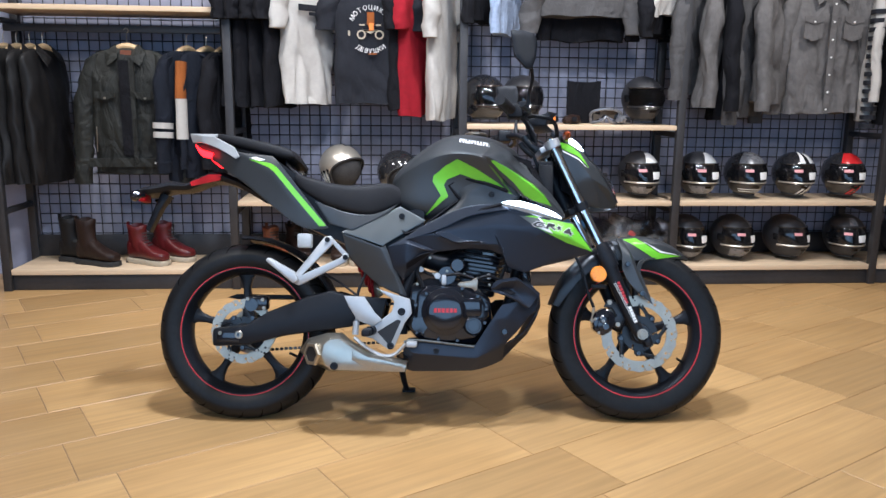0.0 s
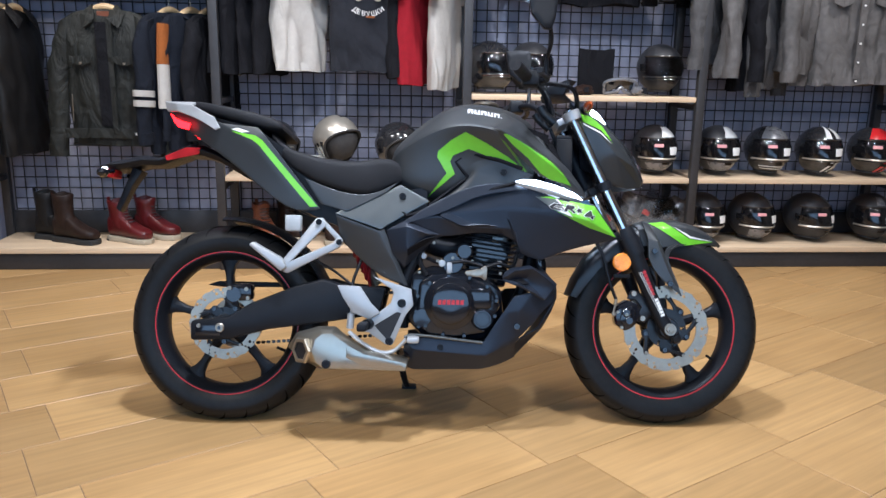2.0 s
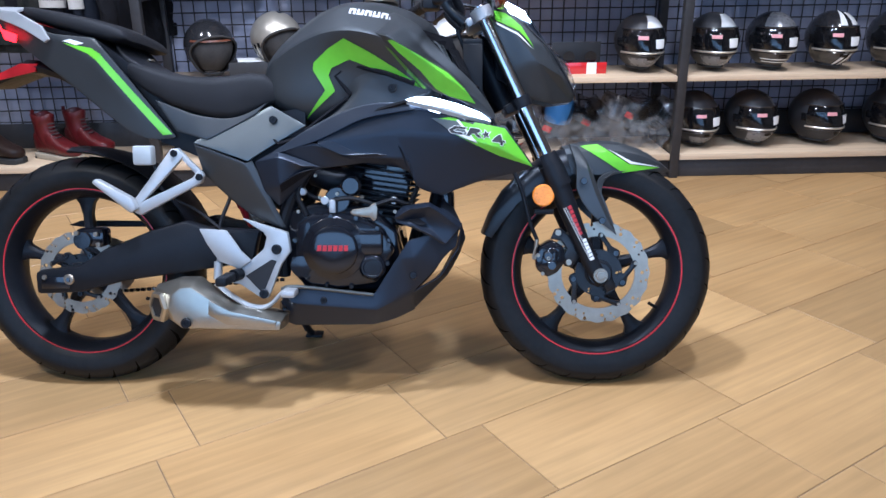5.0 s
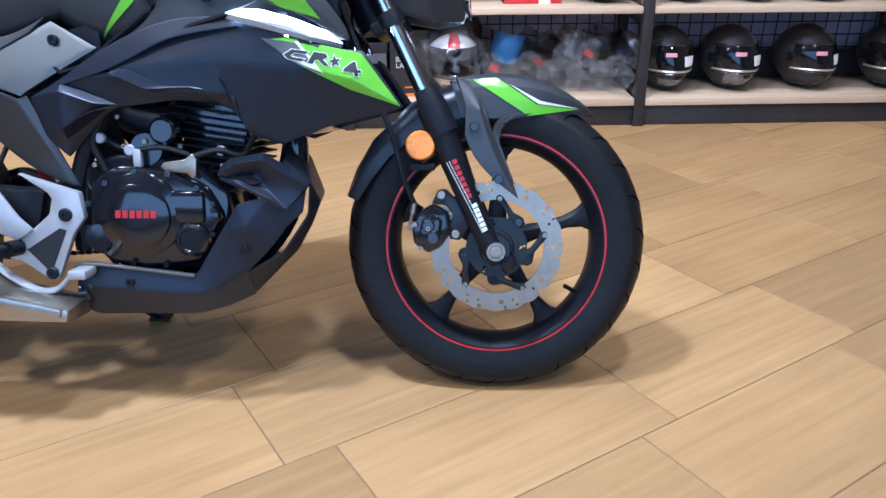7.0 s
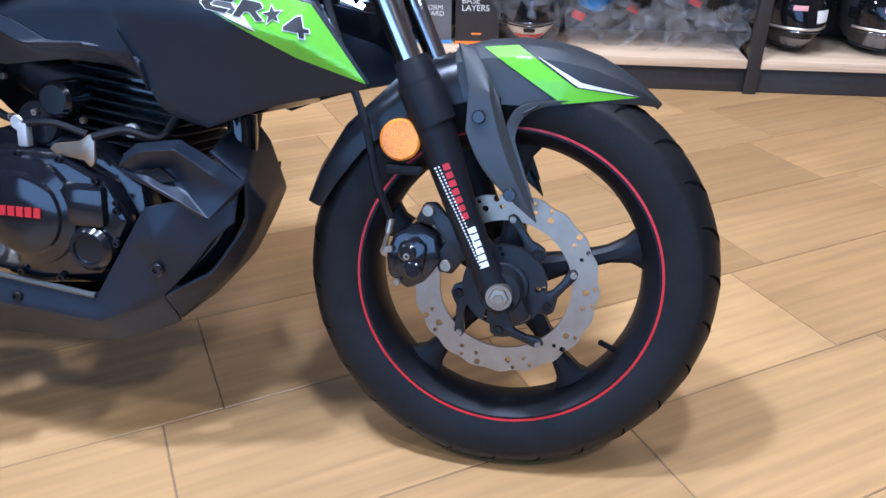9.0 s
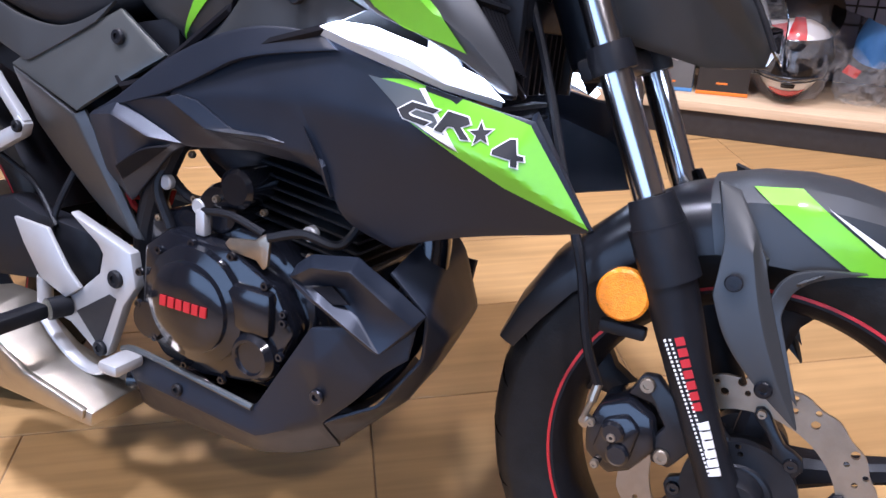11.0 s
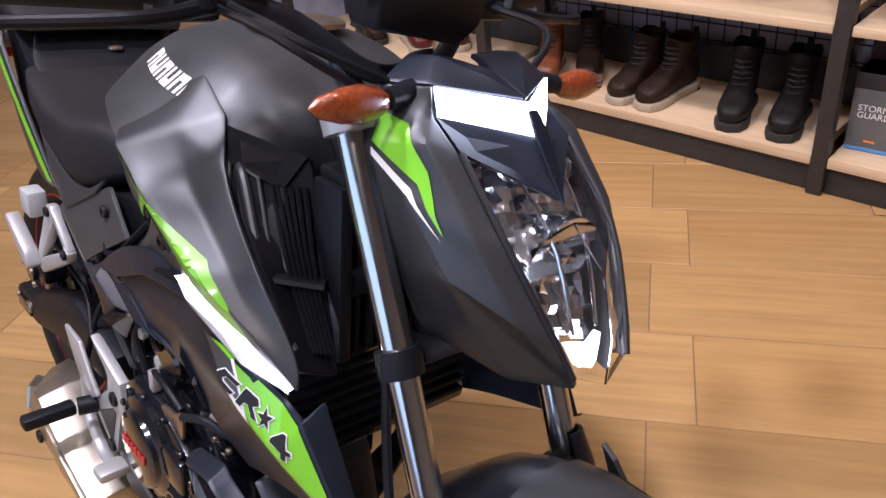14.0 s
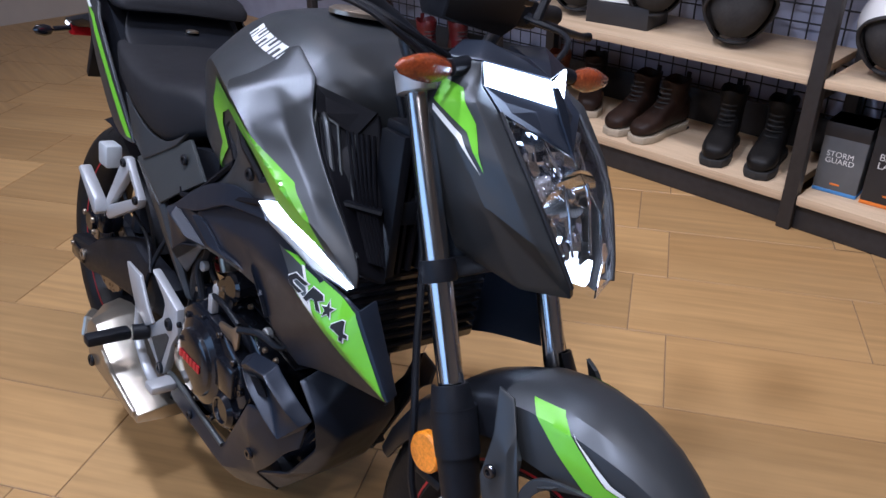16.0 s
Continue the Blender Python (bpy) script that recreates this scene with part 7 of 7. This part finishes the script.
pouch = solid("folded_bag", bevel(prism([(-0.10, 0), (-0.102, 0.255), (-0.05, 0.248), (0.04, 0.246), (0.103, 0.256), (0.10, 0)], 0, 0.03), 0.006), M["cloth_black"], on_rack(0.77, 0.30, Z3), "flat black fabric bag leaning on the grid", "bag")
goggles = thing("goggles", on_rack(0.86, 0.12, Z3, -4), "riding goggles with pale frame on upper shelf", "goggles")
part("goggle_frame", tube([(-0.08, 0.03, 0.01), (-0.085, 0.0, 0.07), (0, -0.02, 0.09), (0.085, 0.0, 0.07), (0.08, 0.03, 0.01), (0.025, -0.01, 0.02), (0, -0.015, 0.045), (-0.025, -0.01, 0.02), (-0.08, 0.03, 0.01)], 0.009, 8, 4), M["h_grey"], goggles)
part("goggle_lens", shell({"a": (-0.075, 0.01, 0.07), "b": (0, -0.012, 0.085), "c": (0.075, 0.01, 0.07), "d": (0.07, 0.02, 0.02), "e": (0, -0.005, 0.05), "f": (-0.07, 0.02, 0.02)}, [("a", "b", "e", "f"), ("b", "c", "d", "e")], 0.003, 0), M["visor"], goggles)
for a, w, c in ((0.52, 0.12, "cloth_black"), (0.66, 0.11, "leather_brown"), (0.96, 0.08, "h_grey")):
    g = thing("riding_glove", on_rack(a, 0.14, Z3, rng.uniform(-20, 20)), "folded dark riding glove on upper shelf", "glove", "gloves")
    bm = bmesh.new()
    bmesh.ops.create_icosphere(bm, subdivisions=3, radius=1)
    for v in bm.verts:
        d = 1 + 0.25 * noise.noise(v.co * 2 + Vector((a * 9, 0, 0)))
        v.co = Vector((v.co.x * w / 2 * d, v.co.y * 0.07 * d, max(v.co.z, -0.8) * 0.03 * d + 0.026))
    part("palm", bm, M[c], g)
    part("cuff_strap", box((0.02, -0.06, 0.03), (0.03, 0.02, 0.03), 0.004), M["orange" if c == "cloth_black" else "cloth_black"], g)


# ---- clothes ----
def garment(m, name, label, material, width=0.46, length=0.68, thick=0.11, sleeve=0.22, drop=0.0, seed=0, category="shirt", collar=None, group="clothes", hem=0.96, hanger="pine", fold=0.024, sleeve_r=0.075, splay=0.03):
    """A shirt or jacket on its hanger; the hook's foot is the origin and the front faces -y."""
    t = thing(name, m, label, category, group)
    off = Vector((seed * 5.3, seed * 2.1, 0))

    def crease(x, z, back):
        q = Vector((x * 7 + z * 1.5, z * 1.8 - x * 1.2, back)) + off
        ridge = 1 - 2 * abs(noise.noise(q * 1.7))
        return 0.9 * noise.noise(q) + 0.55 * ridge * ridge * (1 if ridge > 0 else -1) + 0.3 * noise.noise(Vector((x * 26, z * 7, back)) + off)
    rings = []
    n, rows = 64, 40
    for j in range(rows + 1):
        f = j / rows
        if f < 0.12:
            w = width * (0.30 + 0.70 * math.sin(f / 0.12 * math.pi / 2) ** 0.8)
            z = -0.075 - 0.075 * (f / 0.12) ** 1.5
        else:
            w = width * (1 - (1 - hem) * (f - 0.12))
            z = -0.15 - (length - 0.075) * (f - 0.12) / 0.88
        th = thick * (0.35 + 0.65 * min(1, f * 4))
        ring = []
        for i in range(n):
            a = 2 * math.pi * i / n
            c, s = math.cos(a), math.sin(a)
            x = w / 2 * math.copysign(abs(c) ** 0.75, c)
            y = th / 2 * math.copysign(abs(s) ** 0.8, s)
            y += fold * (0.35 + 0.9 * f) * crease(x, z, 1.5 if s > 0 else 0)
            x += fold * 0.6 * noise.noise(Vector((z * 6, seed, s)))
            zz = z + (0.020 * f * noise.noise(Vector((x * 6, seed * 3.0, s)))) * (f > 0.9)
            ring.append((x, y, zz))
        rings.append(ring)
    part("body", loft(rings), M[material], t, angle=70)
    if sleeve:
        for s in (-1, 1):
            sx = width / 2 - 0.035
            rings = []
            for k in range(25):
                f = k / 24
                px = s * (sx + (0.045 + drop) * math.sin(min(1, f * 2.2) * math.pi / 2) + splay * f)
                py = 0.02 * noise.noise(Vector((f * 3, seed, s))) - 0.015 * f
                r = sleeve_r * (1 - 0.30 * f) * (0.72 + 0.28 * min(1, f * 6))
                ring = []
                for i in range(20):
                    a = 2 * math.pi * i / 20
                    d = 1 + 0.22 * noise.noise(Vector((math.cos(a) * 1.5, f * sleeve * 16, math.sin(a) * 1.5)) + off) + 0.10 * noise.noise(Vector((math.cos(a) * 3, f * sleeve * 40, math.sin(a) * 3)) + off)
                    ring.append((px + r * d * math.cos(a), py + 0.72 * r * d * math.sin(a), -0.118 - sleeve * f - 0.02 * s * math.cos(a) * (1 - f)))
                rings.append(ring)
            part("sleeve", loft(rings), M[material], t, angle=70)
            if sleeve > 0.4:
                e = (px, py, -0.118 - sleeve)
                part("cuff", tube([(e[0], e[1], e[2] + 0.055), (e[0], e[1], e[2] - 0.006)], [r * 1.12, r * 1.06], 18, 1, 0.75), M[material], t)
    if collar:
        for s in (-1, 1):
            part("collar", shell({"a": (s * 0.060, 0.0, -0.045), "b": (s * 0.115, -0.035, -0.095), "c": (s * 0.090, -0.078, -0.175), "d": (s * 0.030, -0.070, -0.125), "e": (s * 0.075, -0.060, -0.110)}, [("a", "b", "e"), ("b", "c", "e"), ("c", "d", "e"), ("d", "a", "e")], 0.006, 0.002), M[collar], t)
    else:
        part("neck_band", tube([(0.085 * math.cos(a), -0.01 + 0.04 * math.sin(a), -0.085 - 0.035 * max(0, -math.sin(a))) for a in np.linspace(0, 2 * math.pi, 17)], 0.008, 6, 1), M[material], t)
    h = part("hanger", tube([(-width * 0.34, 0, -0.145), (-0.07, -0.004, -0.082), (0, -0.006, -0.060), (0.07, -0.004, -0.082), (width * 0.34, 0, -0.145)], [0.008, 0.014, 0.018, 0.014, 0.008], 10), M[hanger], t)
    part("hook", tube([(0, 0, -0.05), (0, 0, 0.0), (0.012, 0, 0.022), (0, 0, 0.036), (-0.014, 0, 0.026)], 0.0025, 6), M["steel"], h)
    return t


def front_patch(t, name, x, z, w, h, y, material, label="", pointed=False):
    o = [(-w / 2, h / 2), (w / 2, h / 2), (w / 2, -h / 2 + (0.02 if pointed else 0)), (0, -h / 2), (-w / 2, -h / 2 + (0.02 if pointed else 0))]
    return part(name, moved(bevel(prism(o, -0.003, 0.003), 0.001, 1), Matrix.Translation((x, y, z))), M[material], t, label)


RAIL1, RAIL2 = 1.48, 1.88
for i, a in enumerate((-2.62, -2.56, -2.49, -2.42, -2.35)):
    garment(on_rack(a, 0.21, RAIL1 - 0.06, 68 + 3 * i), "vest", "black leather riding vest on a wooden hanger", "leather_black", 0.40, 0.745, 0.10, 0, seed=i + 1, category="vest", group="hanging vests", collar="leather_black")
jacket = garment(on_rack(-1.865, 0.13, RAIL1 - 0.055, -3), "denim_jacket", "black waxed denim jacket on a wooden hanger", "denim_black", 0.44, 0.69, 0.13, 0.70, seed=11, category="jacket", collar="denim_black", sleeve_r=0.066, fold=0.018, splay=0.06)
for s in (-1, 1):
    front_patch(jacket, "chest_pocket", s * 0.11, -0.335, 0.11, 0.05, -0.083, "denim_black", pointed=True)
    front_patch(jacket, "pocket_button", s * 0.11, -0.345, 0.012, 0.012, -0.089, "steel")
    part("zip", tube([(s * 0.17, -0.075, -0.50), (s * 0.175, -0.075, -0.64)], 0.003, 6, 1), M["steel"], jacket)
# black strip fills the jacket's open front
front_patch(jacket, "shirt_front", 0.0, -0.40, 0.060, 0.52, -0.076, "cloth_black", "black strip down the open front")
front_patch(jacket, "placket", 0.042, -0.42, 0.026, 0.56, -0.080, "denim_black")
front_patch(jacket, "waist_band", 0.0, -0.70, 0.44, 0.05, -0.076, "denim_black")
front_patch(jacket, "label_tab", 0.16, -0.70, 0.04, 0.012, -0.082, "card")
front_patch(jacket, "neck_label", 0, -0.125, 0.06, 0.08, -0.03, "leather_tan")
cardi = garment(on_rack(-1.56, 0.20, RAIL1 - 0.06, 62), "cardigan", "navy knit cardigan with white sleeve bands", "cloth_navy", 0.40, 0.72, 0.12, 0.62, seed=21, category="cardigan", sleeve_r=0.06)
for z in (-0.47, -0.52):
    for s in (-1, 1):
        part("sleeve_band", tube([(s * 0.228, -0.010, z), (s * 0.230, -0.010, z - 0.032)], [0.063, 0.062], 16, 1, 0.75), M["cloth_white"], cardi, "white knitted band")
blok = garment(on_rack(-1.45, 0.20, RAIL1 - 0.06, 60), "sweatshirt", "rust, white and black panelled sweatshirt hanging sideways", "cloth_navy", 0.40, 0.70, 0.10, 0.60, seed=22, category="sweatshirt", sleeve_r=0.028)
part("rust_panel", tube([(-0.204, 0.0, -0.14), (-0.222, 0.0, -0.34)], [0.034, 0.035], 16, 2, 0.75), M["cloth_orange"], blok, "rust shoulder panel")
part("white_panel", tube([(-0.222, -0.004, -0.34), (-0.230, -0.008, -0.56)], [0.035, 0.037], 16, 2, 0.75), M["cloth_white"], blok, "white sleeve panel")
garment(on_rack(-1.37, 0.23, RAIL1 - 0.06, 72), "sweatshirt", "black sweatshirt hanging sideways on the rail", "cloth_black", 0.38, 0.70, 0.10, 0.60, seed=23, category="sweatshirt", sleeve_r=0.06)
for i, a in enumerate((-1.24, -1.18, -1.11, -1.04)):
    garment(on_rack(a, 0.21, RAIL2 - 0.055, 66 + 2 * i), "t_shirt", "black cotton t-shirt hanging sideways on the rail", "cloth_black", 0.40, 0.71, 0.09, 0.20, seed=31 + i, group="hanging t-shirts")
white = garment(on_rack(-0.88, 0.17, RAIL2 - 0.055, 42), "t_shirt", "off-white t-shirt with a dark chest mark", "cloth_white", 0.34, 0.69, 0.11, 0.24, seed=41, fold=0.036, group="hanging t-shirts")
front_patch(white, "chest_mark", 0.0, -0.245, 0.24, 0.034, -0.090, "cloth_dark", "dark maker mark as a plain bar")
front_patch(white, "chest_mark", 0.0, -0.275, 0.10, 0.02, -0.090, "cloth_dark")
tee = garment(on_rack(-0.52, 0.13, RAIL2 - 0.055, 0), "t_shirt", "charcoal t-shirt with a round printed emblem", "cloth_dark", 0.42, 0.685, 0.12, 0.24, seed=51, group="hanging t-shirts")
emblem = front_patch(tee, "emblem", 0.002, -0.265, 0.040, 0.085, -0.077, "cloth_orange", "orange and cream printed emblem as plain shapes", True)
front_patch(tee, "emblem", 0.006, -0.300, 0.026, 0.040, -0.079, "orange")
front_patch(tee, "emblem", 0.0, -0.330, 0.085, 0.014, -0.077, "sole_white", "", True)
for sx in (-1, 1):
    part("emblem_ring", lathe([(0.017, -0.081), (0.025, -0.081), (0.025, -0.076), (0.017, -0.076)], (sx * 0.050, 0, -0.342), "Y", 28, closed=True), M["sole_white"], tee)
    front_patch(tee, "emblem", sx * 0.045, -0.290, 0.030, 0.008, -0.077, "sole_white")
    front_patch(tee, "emblem", sx * 0.118, -0.335, 0.010, 0.026, -0.077, "sole_white")
front_patch(tee, "emblem", 0.012, -0.445, 0.045, 0.010, -0.079, "cloth_orange")
for text, r, a0, step in (("МОТОЦИКЛЫ", 0.112, 152, -15.5), ("ДЕВУШКИ", 0.122, 236, 11.5)):
    for i, ch in enumerate(text):
        a = radians(a0 + step * i)
        rot = math.degrees(a) - 90 if step < 0 else math.degrees(a) + 90
        lettering(ch, 0.034, "card", tee, Matrix.Translation((r * math.cos(a), -0.084, -0.31 + r * math.sin(a))) @ Matrix.Rotation(radians(-rot), 4, "Y") @ Matrix.Translation((-0.011, 0, 0)), "printed_letter")
for ob in tee.children:
    if ob.name.startswith(("emblem", "printed_letter")):
        ob.location.z -= 0.042
front_patch(tee, "hem_tag", 0.15, -0.735, 0.014, 0.018, -0.076, "card")
garment(on_rack(-0.25, 0.20, RAIL2 - 0.055, 60), "t_shirt", "red cotton t-shirt hanging sideways on the rail", "cloth_red", 0.38, 0.75, 0.10, 0.24, seed=61, group="hanging t-shirts")
garment(on_rack(-0.31, 0.22, RAIL2 - 0.055, 64), "t_shirt", "black cotton t-shirt hanging sideways on the rail", "cloth_black", 0.40, 0.72, 0.10, 0.24, seed=62, group="hanging t-shirts")
garment(on_rack(-0.10, 0.18, RAIL2 - 0.055, 62), "t_shirt", "white cotton t-shirt hanging sideways on the rail", "cloth_white", 0.34, 0.775, 0.09, 0.28, seed=63, group="hanging t-shirts")
garment(on_rack(0.12, 0.21, RAIL2 - 0.055, 62), "jacket", "black cotton jacket hanging sideways on the rail", "cloth_black", 0.40, 0.22, 0.10, 0.20, seed=71, category="jacket", group="hanging jackets", sleeve_r=0.06)
garment(on_rack(0.26, 0.21, RAIL2 - 0.055, 62), "jacket", "pale blue denim jacket hanging sideways on the rail", "cloth_blue", 0.34, 0.29, 0.08, 0.25, seed=72, category="jacket", group="hanging jackets", sleeve_r=0.05)
garment(on_rack(0.75, 0.22, RAIL2 - 0.055, 0), "jacket", "black jacket hanging open on the rail", "cloth_black", 0.46, 0.315, 0.10, 0.27, seed=73, category="jacket", group="hanging jackets", sleeve_r=0.06)
garment(on_rack(0.69, 0.12, RAIL2 - 0.055, 0), "jacket", "dark grey short jacket hanging on the rail", "cloth_grey", 0.54, 0.185, 0.11, 0.24, seed=74, category="jacket", group="hanging jackets")
garment(on_rack(1.14, 0.19, RAIL2 - 0.055, 58), "jacket", "black jacket with pale lining hanging sideways", "cloth_black", 0.36, 0.28, 0.12, 0.26, seed=75, category="jacket", group="hanging jackets")
garment(on_rack(1.19, 0.12, RAIL2 - 0.055, 40), "shirt", "pale grey shirt hanging sideways on the rail", "cloth_white", 0.26, 0.17, 0.08, 0.15, seed=76, group="hanging shirts", sleeve_r=0.045)
for i, (a, c, l, turn, sl) in enumerate(((1.40, "cloth_grey", 0.62, 48, 0.60), (1.51, "cloth_shirt", 0.68, 66, 0.64), (1.60, "cloth_black", 0.76, 72, 0.66), (1.70, "cloth_grey", 0.74, 46, 0.74), (1.86, "cloth_shirt", 0.66, 52, 0.66))):
    garment(on_rack(a, 0.20, RAIL2 - 0.055, turn, 2 - i), "sweatshirt", "grey long-sleeved top hanging sideways on the rail" if i % 2 == 0 else "dark long-sleeved top hanging sideways on the rail", c, 0.42, l, 0.13, sl, seed=81 + i, category="sweatshirt", group="hanging tops", sleeve_r=0.074, fold=0.050, splay=0.01 + 0.03 * (i % 3))
shirt = garment(on_rack(2.17, 0.14, RAIL2 - 0.055, -4), "denim_shirt", "grey washed denim shirt on a hanger", "cloth_shirt", 0.46, 0.72, 0.13, 0.68, seed=91, collar="cloth_shirt", sleeve_r=0.068, fold=0.042, splay=0.05)
front_patch(shirt, "placket", 0, -0.44, 0.035, 0.64, -0.090, "cloth_shirt")
for k in range(7):
    front_patch(shirt, "button", 0, -0.17 - 0.1 * k, 0.010, 0.010, -0.095, "card")
for s in (-1, 1):
    front_patch(shirt, "chest_pocket", s * 0.115, -0.31, 0.11, 0.14, -0.088, "cloth_shirt", pointed=True)
    front_patch(shirt, "pocket_flap", s * 0.115, -0.262, 0.115, 0.05, -0.094, "cloth_shirt", pointed=True)
    front_patch(shirt, "button", s * 0.115, -0.27, 0.010, 0.010, -0.099, "card")
check = garment(on_rack(2.49, 0.18, RAIL2 - 0.055, 64), "checked_shirt", "black and white checked shirt hanging sideways", "cloth_white", 0.36, 0.76, 0.08, 0.60, seed=95, group="hanging shirts", sleeve_r=0.05)
for k in range(14):
    part("check_band", tube([(-0.178, 0, -0.20 - 0.05 * k), (-0.178, 0, -0.225 - 0.05 * k)], 0.056, 12, 1, 0.78), M["cloth_dark"], check)
garment(on_rack(2.66, 0.20, RAIL2 - 0.055, 60), "jacket", "black jacket hanging sideways on the rail", "cloth_black", 0.42, 0.78, 0.12, 0.66, seed=96, category="jacket", group="hanging jackets", sleeve_r=0.066)

# ---- floor tiles ----
TILE_OFF = (0.116, 0.014)
tile_bm = box((0, 0, -0.005), (L_TILE - 0.0028, W_TILE - 0.0028, 0.01), 0.0012, 1)
tile_me = finish(tile_bm, "tile", M["tile"])
spot, far = [], []
for k in range(-24, 18):
    for j in range(-16, 18):
        s = S_ROW + W_TILE * (k + 0.5)
        r = TILE_OFF[k % 2] + L_TILE * (j + 0.5)
        p = U * r + N * s
        if -4.5 < p.x < 5.7 and -4.6 < p.y < 2.7:
            (spot if -2.4 < p.x < 3.9 and -1.75 < p.y < 2.1 else far).append(p)
turn = Matrix.Rotation(math.atan2(U.y, U.x), 4, "Z")
for p in spot[:300]:
    ob = new("tile", tile_me)
    ob.parent = floor
    ob.matrix_world = Matrix.Translation(p) @ turn
rest = bmesh.new()
for p in far + spot[300:]:
    vs = [rest.verts.new(p + U * a * (L_TILE / 2 - 0.002) + N * b * (W_TILE / 2 - 0.002)) for a, b in ((-1, -1), (1, -1), (1, 1), (-1, 1))]
    rest.faces.new(vs)
tagged(part("far_tile", rest, M["tile"], floor), kind="stuff")
